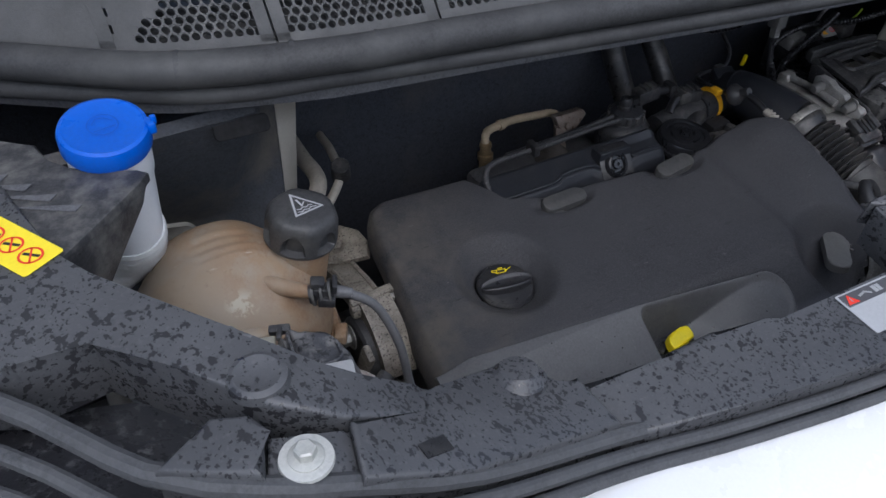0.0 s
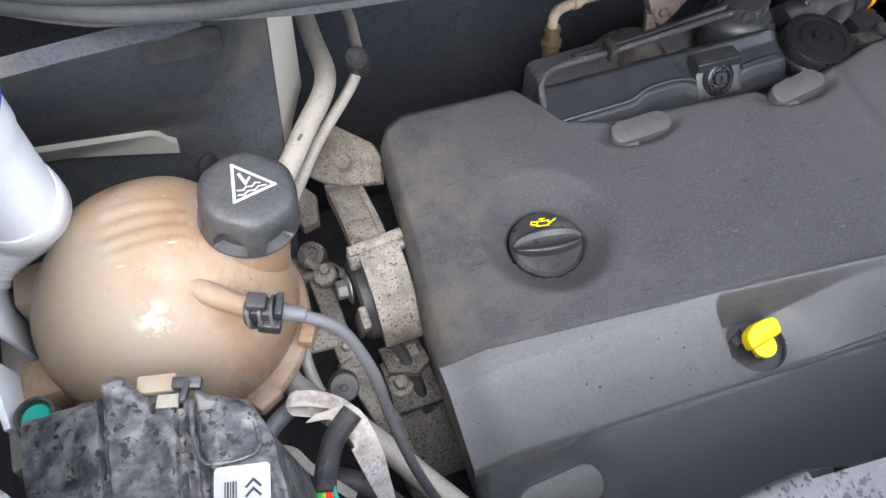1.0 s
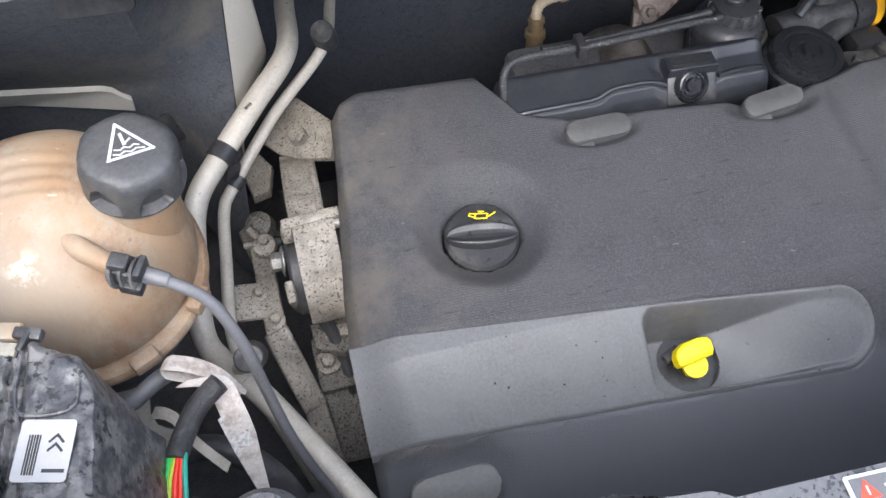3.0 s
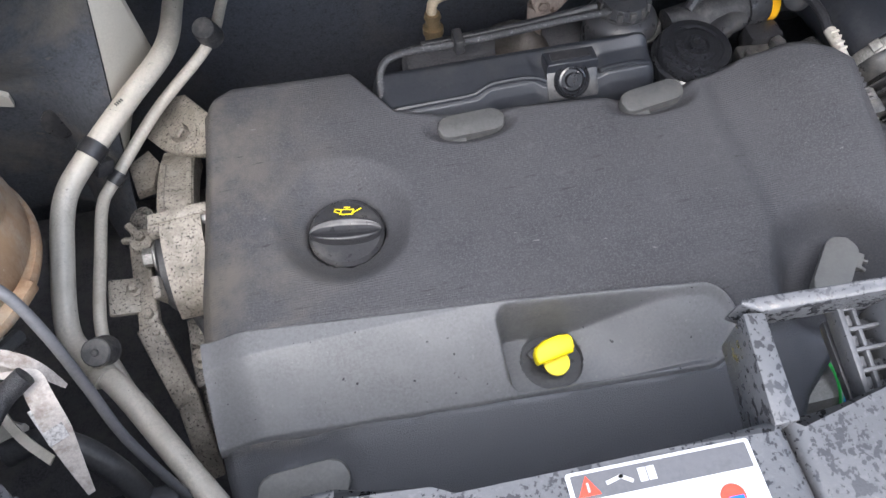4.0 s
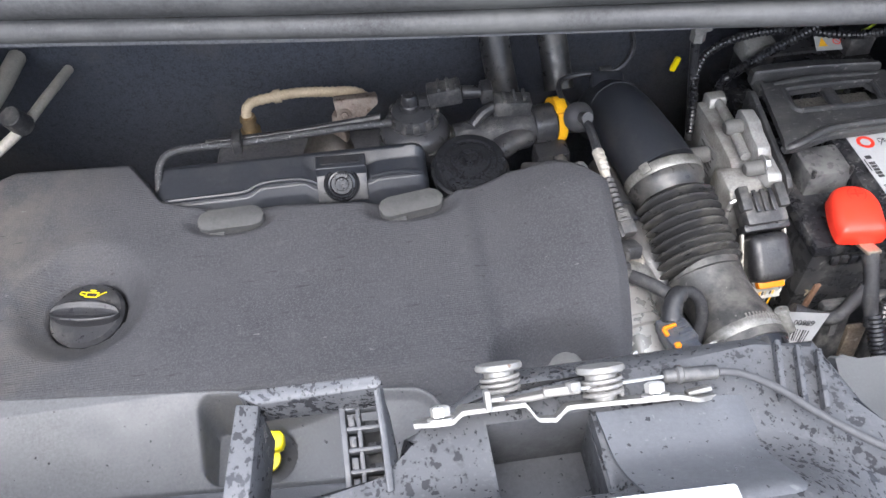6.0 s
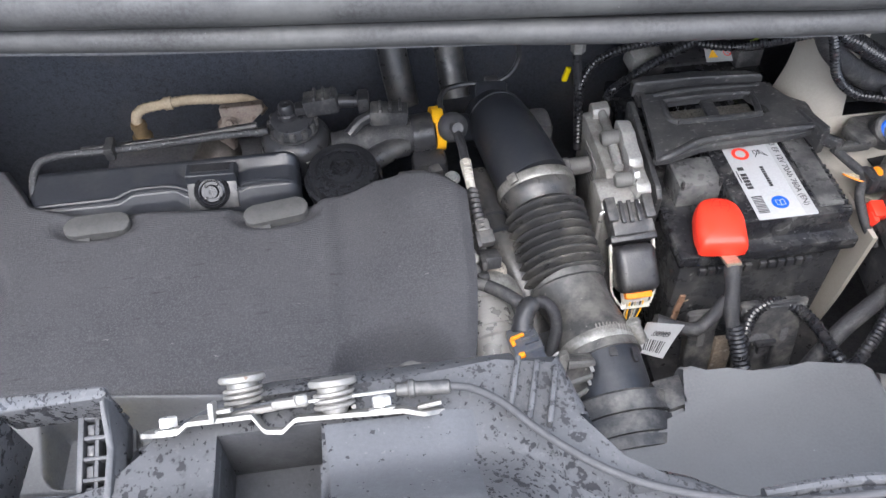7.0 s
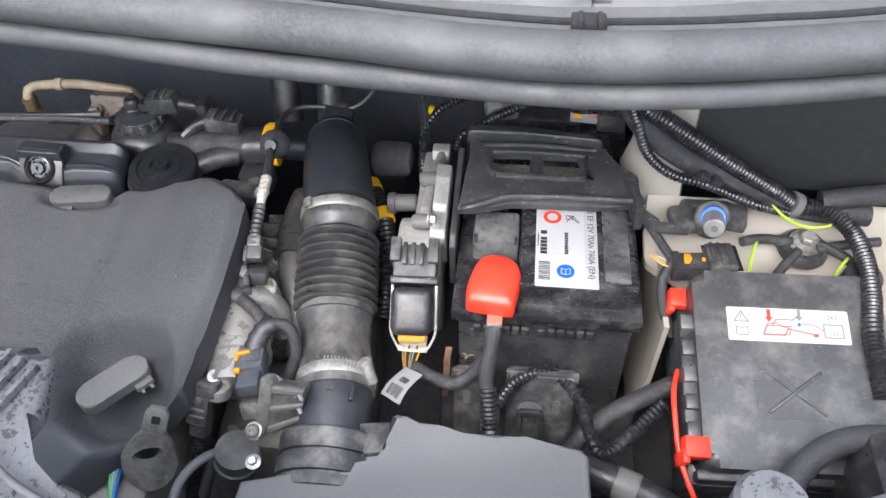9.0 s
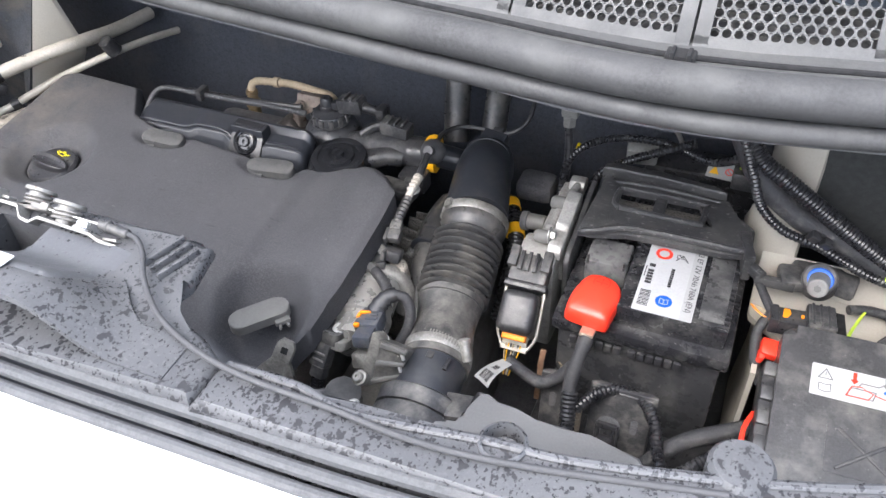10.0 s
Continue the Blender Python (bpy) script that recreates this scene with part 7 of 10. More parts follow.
for k in range(5):
    bm = B()
    rbox(bm, (0.834 + 0.002 * k, 0.540 + 0.017 * k, 0.805 + 0.003 * (k % 2)), (0.034, 0.0035, 0.020), 0.0012, (0, 10, 9 * k - 22))
    part("web", bm, M_BRACKET, manifold)
bm = B()
tube(bm, [(0.858, 0.635, 0.818), (0.858, 0.600, 0.820), (0.861, 0.566, 0.816), (0.870, 0.532, 0.806), (0.882, 0.500, 0.790), (0.887, 0.47, 0.765)], lambda t: 0.0125 + 0.006 * t, 24)
part("breather_hose", bm, M_HOSE, manifold)
for f, r in ((0.30, 0.0155), (0.36, 0.0158)):
    bm = B()
    lathe(bm, (0.8612, 0.572 - 0.35 * (f - 0.30), 0.8165), (0.15, -0.96, -0.18), [(r - 0.003, -0.0016), (r, -0.0012), (r, 0.0012), (r - 0.003, 0.0016)], 28)
    part("moulded_ridge", bm, M_GLOSSY, manifold)

temp = thing("temperature_sensor", (0.828, 0.405, 0.79), "dusty black sensor held by a bright screw", "sensor")
TS = pose(0.8185, 0.4075, 0.8115, -18, 0, -8)
bm = B()
plate(bm, round_rect(0.0330, 0.0270, 0.007, 5), -0.012, 0.002, TS, bevel=0.0022)
sensor_body = part("sensor_body", bm, M_BLACK2, temp)
bm = B()
plate(bm, round_rect(0.0390, 0.0300, 0.010, 5, 0.004, 0.003), -0.016, -0.006, TS, bevel=0.002)
part("seat", bm, M_CAST_CLEAN, temp)
bm = B()
plate(bm, round_rect(0.0120, 0.0200, 0.004, 4, -0.008, 0.001), 0.001, 0.0042, TS, bevel=0.0016)
tube(bm, [TS @ Vector(q) for q in ((-0.002, -0.010, 0.002), (0.010, -0.0105, 0.002), (0.014, -0.006, 0.002))], 0.0010, 8)
part("raised_rim", bm, M_PAD_DARK, sensor_body)
bm = B()
lathe(bm, (0.8285, 0.4065, 0.8140), (0, -0.3, 1), [(0, 0), (0.0068, 0), (0.0068, 0.002), (0.0055, 0.0035), (0.0026, 0.0035), (0.0022, 0.002), (0, 0.002)], 24)
part("screw", bm, M_STEEL, temp)
bm = B()
rbox(bm, (0.8150, 0.3900, 0.7900), (0.021, 0.016, 0.030), 0.003, (-40, 0, -8))
rbox(bm, (0.8135, 0.3825, 0.7740), (0.017, 0.014, 0.022), 0.003, (-36, 0, -8))
part("plug", bm, M_BLACK2, temp)
for k in range(3):
    bm = B()
    rbox(bm, (0.8150 - 0.0006 * k, 0.3835 - 0.0034 * k, 0.7955 - 0.006 * k), (0.014, 0.0028, 0.0024), 0.0007, (-40, 0, -8))
    part("plug_step", bm, M_PAD, temp)
bm = B()
tube(bm, [(0.8130, 0.379, 0.766), (0.8060, 0.374, 0.740), (0.7950, 0.368, 0.705), (0.785, 0.36, 0.66)], 0.0068, 12, rib=0.0008, pitch=0.005)
part("lead", bm, M_CONDUIT, temp)

lift = thing("lifting_eye", (0.79, 0.34, 0.76), "grey steel lifting eye below the engine cover", "lifting eye")
eye_v = Vector((0.015, 0.040, 0.062)).normalized()
eye_u = (Vector((1.0, 0.10, -0.12)) - eye_v * Vector((1.0, 0.10, -0.12)).dot(eye_v)).normalized()
eye_n = eye_u.cross(eye_v)
EYE = Matrix((eye_u, eye_v, eye_n)).transposed().to_4x4()
EYE.translation = Vector((0.790, 0.344, 0.800))
bm = B()
n = 28
turn = [2 * math.pi * i / n for i in range(n)]
ov = [((0.0235 - 0.0080 * max(0.0, math.sin(a))) * math.cos(a), 0.031 * math.sin(a) - 0.012) for a in turn]
iv = [(0.0120 * math.cos(a) - 0.002, 0.0068 * math.sin(a) - 0.008 + 0.005 * math.cos(a)) for a in turn]
rows4 = [[bm.verts.new(EYE @ Vector((x, y, z))) for x, y in pts] for pts, z in ((ov, 0.002), (iv, 0.0028), (iv, -0.003), (ov, -0.003))]
for a, b in ((0, 1), (1, 2), (2, 3), (3, 0)):
    for i in range(n):
        j = (i + 1) % n
        bm.faces.new((rows4[a][i], rows4[a][j], rows4[b][j], rows4[b][i]))
part("eye_plate", bm, M_SOILED, lift)
bm = B()
plate(bm, [(-0.011, 0.012), (0.009, 0.012), (0.0095, 0.030), (0.006, 0.036), (-0.006, 0.036), (-0.010, 0.030)], -0.003, 0.0022, EYE, bevel=0.001)
part("foot", bm, M_SOILED, lift)
# the hole is a near-black plate, its inner shade given by colour
bm = B()
plate(bm, round_rect(0.007, 0.007, 0.001, 2, 0.0, 0.025), 0.0, 0.0026, EYE)
part("square_hole", bm, M_HOLE, lift)

cool = thing("coolant_hose", (0.845, 0.352, 0.70), "black coolant hose with a printed end fitting", "hose")
bm = B()
tube(bm, [(0.857, 0.354, 0.786), (0.852, 0.3545, 0.760), (0.840, 0.353, 0.720), (0.824, 0.345, 0.67)], 0.0185, 24)
part("hose", bm, M_RUBBER, cool)
bm = B()
lathe(bm, (0.8535, 0.3543, 0.767), (0.2, 0, 1), [(0.018, -0.004), (0.0205, -0.004), (0.0205, 0.004), (0.018, 0.004)], 32)
part("clamp", bm, M_BLACK2, cool)
bm = B()
bars(bm, pose(0.8415, 0.3345, 0.728, 90, 0, 6), [(-0.004, 0, 0.003, 0.006), (0.002, 0, 0.003, 0.006), (0.0065, 0, 0.002, 0.006)])
part("print", bm, M_LABEL_GREY, cool)
bm = B()
tube(bm, [(0.836, 0.392, 0.752), (0.826, 0.386, 0.737), (0.812, 0.374, 0.715), (0.80, 0.360, 0.68)], 0.0055, 10)
part("vent_pipe", bm, M_GREYHOSE, cool, "thin grey hose")

pair = thing("wire_pair", (0.748, 0.32, 0.72), "green and blue wires with a small dark spring below the cover", "wiring")
for k, mt in enumerate((M_GREEN, M_LABEL_GREY, M_TEAL, M_BLUE)):
    bm = B()
    tube(bm, [(0.744 + 0.003 * k, 0.338, 0.764), (0.748 + 0.002 * k, 0.322, 0.760), (0.750 + 0.0015 * k, 0.308, 0.750), (0.754, 0.29, 0.72)], 0.0014, 6)
    part("wire", bm, mt, pair)
bm = B()
tube(bm, [(0.716, 0.350, 0.765), (0.724, 0.341, 0.758), (0.730, 0.332, 0.748)], 0.007, 10, rib=0.0012, pitch=0.006)
part("ribbed_boot", bm, M_RUBBER, pair)

# bonnet latch: a folded strip, two sprung studs, release cable
latch = thing("bonnet_latch", (0.70, 0.245, 1.05), "zinc bonnet latch with two sprung studs on the front panel", "bonnet latch")
LT = pose(0, 0.243, 1.0555, -52, 0, 0)


def local(bm):
    for v in bm.verts:
        v.co = LT @ v.co
    return bm


def strip_rise(x):
    return interp(x, ((0.630, 0.0), (0.648, 0.0), (0.653, 0.0036), (0.683, 0.0030), (0.688, -0.005), (0.6965, -0.0062), (0.703, -0.0014), (0.755, -0.0030), (0.764, -0.0058), (0.775, -0.0064)))


bm = B()
sheet(bm, lambda u, v: Vector((0.630 + 0.145 * u, (v - 0.5) * (0.017 + 0.004 * math.sin(9 * u) - 0.010 * smooth01((u - 0.93) / 0.07) - 0.006 * smooth01((0.06 - u) / 0.06)) + 0.002, strip_rise(0.630 + 0.145 * u))), 96, 4, 0.0022, (0, 0, -1))
part("strip", local(bm), M_LATCH, latch)
bm = B()
rbox(bm, (0.6652, -0.006, 0.0065), (0.0028, 0.010, 0.0095), 0.0007)
rbox(bm, (0.6690, -0.002, 0.0060), (0.009, 0.008, 0.0022), 0.0006)
part("upright_tab", local(bm), M_LATCH, latch)
for x, y0, top in ((0.6754, 0.0189, 0.0198), (0.722, 0.0020, 0.0140)):
    bm = B()
    lathe(bm, (x, y0, top - 0.0030), (0, 0, 1), [(0, 0), (0.0108, 0), (0.0118, 0.0008), (0.0119, 0.0020), (0.0112, 0.0034), (0.004, 0.0038), (0, 0.0038)], 36)
    stud = part("stud_head", local(bm), M_LATCH, latch)
    bm = B()
    lathe(bm, (x, y0, top - 0.0160), (0, 0, 1), [(0, 0), (0.0062, 0), (0.0066, 0.002), (0.0066, 0.0090), (0.0078, 0.0095), (0.0078, 0.0135), (0, 0.0135)], 24)
    part("stud", local(bm), M_LATCH, stud)
    bm = B()
    coil = [(x + 0.0092 * math.cos(k * math.pi / 6), y0 + 0.0092 * math.sin(k * math.pi / 6), top - 0.0145 + 0.00024 * k) for k in range(38)]
    tube(bm, coil, 0.0012, 6, curved=False)
    part("spring", local(bm), M_GREYMETAL, stud)
for x, y0, z0 in ((0.643, -0.0017, 0.0), (0.745, -0.0050, -0.0024)):
    bm = B()
    lathe(bm, (x, y0, z0), (0, 0, 1), [(0, 0), (0.0066, 0), (0.0066, 0.0008), (0, 0.0008)], 24)
    hexbolt(bm, (x, y0, z0 + 0.0004), (0, 0, 1), 0.0047, False, h=0.0040)
    part("bolt", local(bm), M_BRIGHT, latch)
bm = B()
rbox(bm, (0.688, 0.006, 0.0035), (0.034, 0.012, 0.003), 0.001, (0, -4, -4))
rbox(bm, (0.7015, 0.000, 0.0055), (0.018, 0.010, 0.0045), 0.0015, (0, 0, -6))
part("lever", local(bm), M_GREYMETAL, latch)
bm = B()
rbox(bm, (0.7065, -0.004, 0.0068), (0.006, 0.006, 0.005), 0.001, (0, 0, 20))
part("cable_nipple", local(bm), M_LATCH, latch)
bm = B()
rbox(bm, (0.768, 0.004, -0.0040), (0.012, 0.012, 0.0022), 0.0006, (0, -6, 0))
rbox(bm, (0.761, 0.010, 0.0015), (0.012, 0.003, 0.008), 0.0006)
part("cable_bracket", local(bm), M_LATCH, latch)
cable = thing("release_cable", (0.8, 0.23, 1.05), "grey bonnet release cable bowed over the front panel", "cable")
bm = B()
rod(bm, (0.752, 0.2485, TOP + 0.0065), (0.7795, 0.2470, TOP + 0.0060), 0.0036)
rod(bm, (0.758, 0.2484, TOP + 0.0065), (0.762, 0.2482, TOP + 0.0064), 0.0047)
part("end_sleeve", bm, M_BLACK2, cable)
bm = B()
tube(bm, [(0.7065, 0.2450, TOP + 0.0118), (0.757, 0.2480, TOP + 0.0070)], 0.0009, 6)
part("bare_wire", bm, M_STEEL, cable)
bm = B()
tube(bm, [(0.776, 0.2472, TOP + 0.006), (0.788, 0.2445, TOP + 0.007), (0.802, 0.234, TOP + 0.008), (0.820, 0.213, TOP + 0.008), (0.845, 0.192, TOP + 0.007), (0.872, 0.179, TOP + 0.006), (0.905, 0.170, TOP + 0.005), (0.94, 0.1665, TOP + 0.004), (0.985, 0.166, TOP + 0.003), (1.04, 0.163, TOP + 0.003), (1.10, 0.170, TOP + 0.002), (1.2, 0.192, TOP)], 0.0020, 12)
part("sheath", bm, surface("grey_cable_sheath", (0.045, 0.045, 0.048), 0.7, var=0.1), cable)

plq = thing("info_label", (0.483, 0.195, 1.05), "white information label with a red warning triangle", "label")
lm = pose(0.4835, 0.1925, TOP + 0.0005, 0, 0, -2)
bm = B()
plate(bm, round_rect(0.083, 0.038, 0.0015, 3), 0, 0.0006, lm)
part("sheet", bm, M_LABEL, plq)
bm = B()
plate(bm, [(-0.0395, 0.0065), (0.0395, 0.0065), (0.0395, 0.0175), (-0.0395, 0.0175)], 0.0006, 0.0008, lm)
part("header_band", bm, surface("label_dark_band", (0.07, 0.07, 0.075), 0.45, var=0.1), plq)
bm = B()
plate(bm, [(-0.038, 0.0080), (-0.028, 0.0080), (-0.033, 0.0165)], 0.0008, 0.0011, lm)
part("red_triangle", bm, M_RED, plq)
bm = B()
line2d(bm, lm, [(-0.024, 0.012), (-0.018, 0.0135), (-0.014, 0.011)], 0.0018, 0.0011)
bars(bm, lm @ pose(0, 0, 0.0009), [(-0.0085, 0.0125, 0.0035, 0.006), (-0.0045, 0.0125, 0.0035, 0.006), (-0.033, 0.0115, 0.0009, 0.004)])
part("pictogram", bm, M_LABEL_GREY, plq)
bm = B()
plate(bm, disc(0.0055, 20, 0.026, -0.004), 0.0006, 0.0009, lm)
part("red_emblem", bm, M_RED, plq)
bm = B()
plate(bm, [(0.024, -0.010), (0.0305, -0.008), (0.0305, -0.004), (0.024, -0.004)], 0.0009, 0.0011, lm)
part("blue_emblem", bm, M_BLUE, plq)
plq2 = thing("info_label", (0.66, 0.15, 1.05), "plain white label near the panel's edge", "label")
bm = B()
plate(bm, round_rect(0.076, 0.026, 0.0015, 3), 0, 0.0006, pose(0.716, 0.168, TOP + 0.0358, -6, 0, -2))
part("sheet", bm, M_LABEL, plq2)
bm = B()
bars(bm, pose(0.716, 0.168, TOP + 0.0364, -6, 0, -2), [(-0.004, 0.002, 0.012, 0.0010), (0.016, 0.004, 0.006, 0.0008)])
part("printing", bm, M_LABEL_GREY, plq2, "faint grey printing")

# ---- intake side: air hose, control unit, battery, fuse box ----
intake = thing("intake_hose", (0.915, 0.5, 0.76), "dusty black rubber intake hose with bellows and steel clamps", "intake hose")
bm = B()
tube(bm, [(0.880, 0.725, 0.806), (0.884, 0.704, 0.836), (0.888, 0.676, 0.848), (0.897, 0.635, 0.845), (0.9065, 0.596, 0.838)], lambda t: 0.0365 - 0.0095 * (1 - t) ** 1.4, 36)
part("elbow", bm, M_GLOSSY, intake, "smooth dark rubber elbow")
bm = B()
lathe(bm, (0.886, 0.688, 0.847), (0.12, -0.85, 0.30), [(0.027, 0), (0.0312, 0), (0.0316, 0.0015), (0.0312, 0.003), (0.027, 0.003)], 36)
rbox(bm, (0.884, 0.718, 0.858), (0.034, 0.024, 0.018), 0.004, (20, 0, -10))
part("moulded_ring", bm, M_GLOSSY, intake)
bm = B()
A, C = Vector((0.907, 0.596, 0.838)), Vector((0.918, 0.490, 0.806))
axis = (C - A).normalized()
long = (C - A).length
prof = [(0.036, 0.0), (0.0378, 0.002), (0.0378, 0.016), (0.0365, 0.021), (0.0335, 0.026), (0.0325, 0.030)]
nb = 9
for k in range(nb):
    h = 0.032 + k * (long - 0.034) / nb
    w = (long - 0.034) / nb
    prof += [(0.0245 + 0.0157 * k2, h + w * i / 8) for i, k2 in enumerate((0.0, 0.06, 0.72, 0.94, 1.0, 0.94, 0.72, 0.06))]
prof += [(0.0345, long), (0.036, long + 0.004)]
lathe(bm, A, axis, prof, 40)
part("bellows", bm, M_HOSE, intake, angle=60)
bm = B()
tube(bm, [C, (0.924, 0.462, 0.802), (0.930, 0.430, 0.799), (0.933, 0.408, 0.796)], lambda t: 0.0362 - 0.0045 * math.sin(math.pi * min(1.0, t * 1.25)) - 0.001 * t, 36)
part("cuff", bm, M_CUFF, intake)
for o, ax, r in (((0.9075, 0.589, 0.8365), A - C, 0.0386), ((0.9315, 0.421, 0.7985), Vector((-0.05, 0.4, 0.06)), 0.0352)):
    bm = B()
    lathe(bm, o, ax, [(r - 0.001, -0.0052), (r, -0.0052), (r + 0.0006, -0.004), (r + 0.0006, 0.004), (r, 0.0052), (r - 0.001, 0.0052)], 48)
    clamp = part("hose_clamp", bm, M_DULLSTEEL, intake, "steel hose clamp")
    bm = B()
    if r > 0.037:
        rbox(bm, Vector(o) + Vector((-0.026, -0.010, 0.028)), (0.010, 0.010, 0.006), 0.001, (20, -40, 0))
    else:
        rod(bm, Vector(o) + Vector((0.0285, 0.003, 0.028)), Vector(o) + Vector((0.036, -0.008, 0.014)), 0.0050)
        lathe(bm, Vector(o) + Vector((0.0290, 0.0025, 0.0270)), (-0.35, 0.45, 0.8), [(0, 0), (0.0062, 0), (0.0062, 0.004), (0.0048, 0.0050), (0.0014, 0.0050), (0.0012, 0.0036), (0, 0.0036)], 16)
    part("screw", bm, M_DULLSTEEL, clamp)
bm = B()
for k in range(14):
    q = Vector((0.9315 + 0.0358 * math.sin(radians(-10 + 5 * k)), 0.4205, 0.7985 + 0.0358 * math.cos(radians(-10 + 5 * k))))
    rbox(bm, q, (0.0012, 0.007, 0.0008), 0, (0, -10 + 5 * k, 0))
part("clamp_teeth", bm, M_GREYMETAL, intake)

duct = thing("air_duct", (0.935, 0.36, 0.72), "black plastic air duct below the intake hose", "air duct")
bm = B()
tube(bm, [(0.933, 0.412, 0.797), (0.935, 0.385, 0.791), (0.935, 0.352, 0.782)], 0.0325, 36)
part("duct_tube", bm, M_GLOSSY, duct)
bm = B()
lathe(bm, (0.937, 0.372, 0.783), (0.02, -1, -0.22), [(0.033, 0), (0.0435, 0), (0.0455, 0.002), (0.0455, 0.006), (0.0450, 0.007), (0.0450, 0.018), (0.0415, 0.0185), (0.0415, 0.0210), (0.0450, 0.0215), (0.0450, 0.036), (0.0415, 0.0365), (0.0415, 0.0385), (0.0450, 0.039), (0.0450, 0.048)], 48)
part("collar", bm, M_BLACK2, duct)
bm = B()
plate(bm, [(0.962, 0.374), (0.988, 0.378), (0.989, 0.350), (0.970, 0.346)], 0.806, 0.812, bevel=0.002)
part("flange", bm, M_BLACK2, duct)
bm = B()
rbox(bm, (0.9345, 0.400, 0.8265), (0.007, 0.012, 0.003), 0.0008)
rbox(bm, (0.953, 0.395, 0.823), (0.004, 0.014, 0.003), 0.0008, (0, 20, 0))
part("key_tab", bm, M_BLACK, duct)

mapx = thing("pressure_sensor", (0.885, 0.375, 0.80), "dusty black pressure sensor screwed to the air duct", "sensor")
MAP_TL, MAP_TR, MAP_BR, MAP_BL = Vector((0.8905, 0.3840, 0.8490)), Vector((0.9145, 0.3880, 0.8370)), Vector((0.9100, 0.3770, 0.8050)), Vector((0.8800, 0.3660, 0.7950))


def map_at(u, v, out=0.0):
    return MAP_TL.lerp(MAP_TR, u).lerp(MAP_BL.lerp(MAP_BR, u), v) + Vector((0.1, -0.95, 0.3)) * out


bm = B()
slab(bm, [map_at(0.02, 0.03), map_at(0.92, 0), map_at(1, 0.06), map_at(1, 0.97), map_at(0.08, 1)], (0.004, 0.016, -0.016), 0.0015)
part("sensor_body", bm, M_CUFF, mapx)
bm = B()
slab(bm, [map_at(-0.34, -0.02), map_at(-0.08, -0.06), map_at(0.06, 0.02), map_at(0.06, 1.0), map_at(-0.02, 1.06), map_at(-0.34, 0.98)], (0.002, 0.009, -0.006), 0.0012)
part("side_plate", bm, M_SOILED, mapx, "pale cast edge plate")
for k in range(3):
    bm = B()
    v = 0.07 + 0.40 * k
    slab(bm, [map_at(0.06, v, 0.003), map_at(1.04, v, 0.003), map_at(1.04, v + 0.11, 0.003), map_at(0.06, v + 0.11, 0.003)], (0, 0.006, -0.002), 0.0008)
    part("cooling_rib", bm, M_PAD, mapx)
    bm = B()
    rbox(bm, map_at(0.95, v + 0.2, 0.001), (0.003, 0.003, 0.007), 0.0006, (-18, -20, 0))
    part("rib_end", bm, M_LABEL_GREY, mapx)
for p in ((0.8875, 0.3915, 0.8345), (0.8755, 0.3585, 0.8120)):
    bm = B()
    lathe(bm, p, (-0.2, -0.5, 0.9), [(0, -0.006), (0.0075, -0.006), (0.0078, 0), (0.0058, 0.0006), (0.0055, 0.003), (0.004, 0.0045), (0.0015, 0.0045), (0.0013, 0.003), (0, 0.003)], 14)
    part("screw", bm, M_DULLSTEEL, mapx)
plugb = thing("sensor_plug", (0.86, 0.41, 0.81), "slate plug with an orange locking tab and black boot", "plug", group="engine plugs")
PB = pose(0.8630, 0.4085, 0.8320, -12, -6, 10)


def plug_box(bm, c, size, r=0.002):
    got = B()
    rbox(got, c, size, r)
    for v in got.verts:
        v.co = PB @ v.co
    tmp = bpy.data.meshes.new("block")
    got.to_mesh(tmp)
    got.free()
    bm.from_mesh(tmp)
    bpy.data.meshes.remove(tmp)


bm = B()
plug_box(bm, (0, 0.004, -0.002), (0.0255, 0.026, 0.018), 0.003)
plug_box(bm, (0.0015, -0.016, -0.003), (0.0190, 0.024, 0.013), 0.002)
plug_box(bm, (0, 0.019, -0.002), (0.0230, 0.008, 0.016), 0.002)
body = part("plug_body", bm, M_GREYCONN, plugb)
for k in range(3):
    bm = B()
    plug_box(bm, (0.002 + 0.001 * k, 0.012 - 0.0065 * k, 0.0076), (0.014 - 0.001 * k, 0.0028, 0.0030), 0.0008)
    part("step", bm, M_GREYCONN, body)
bm = B()
plug_box(bm, (-0.0050, 0.0090, 0.0082), (0.0120, 0.0032, 0.0032), 0.001)
plug_box(bm, (-0.0105, 0.0055, 0.0066), (0.0036, 0.0085, 0.0040), 0.001)
part("locking_tab", bm, M_ORANGE, plugb, "orange locking tab")
bm = B()
plug_box(bm, (-0.0080, -0.0105, 0.0060), (0.0055, 0.0045, 0.0040), 0.001)
part("orange_key", bm, M_ORANGE, plugb)
bm = B()
rbox(bm, (0.8690, 0.3820, 0.8130), (0.017, 0.024, 0.016), 0.003, (-30, -10, 10))
part("socket", bm, M_SOILED, plugb)
bm = B()
tube(bm, [(0.8620, 0.426, 0.831), (0.8640, 0.435, 0.836), (0.8690, 0.4435, 0.8405), (0.8760, 0.4490, 0.8415)], lambda t: 0.0098 - 0.0022 * t, 16, rib=0.0005, pitch=0.006)
part("boot", bm, M_BLACK, plugb)
bm = B()
tube(bm, [(0.8730, 0.4470, 0.8415), (0.8850, 0.4495, 0.8390), (0.8935, 0.4430, 0.8300), (0.8945, 0.4340, 0.8150), (0.8880, 0.4230, 0.7980), (0.882, 0.41, 0.775)], 0.0056, 14)
part("lead", bm, M_TAPE, plugb)

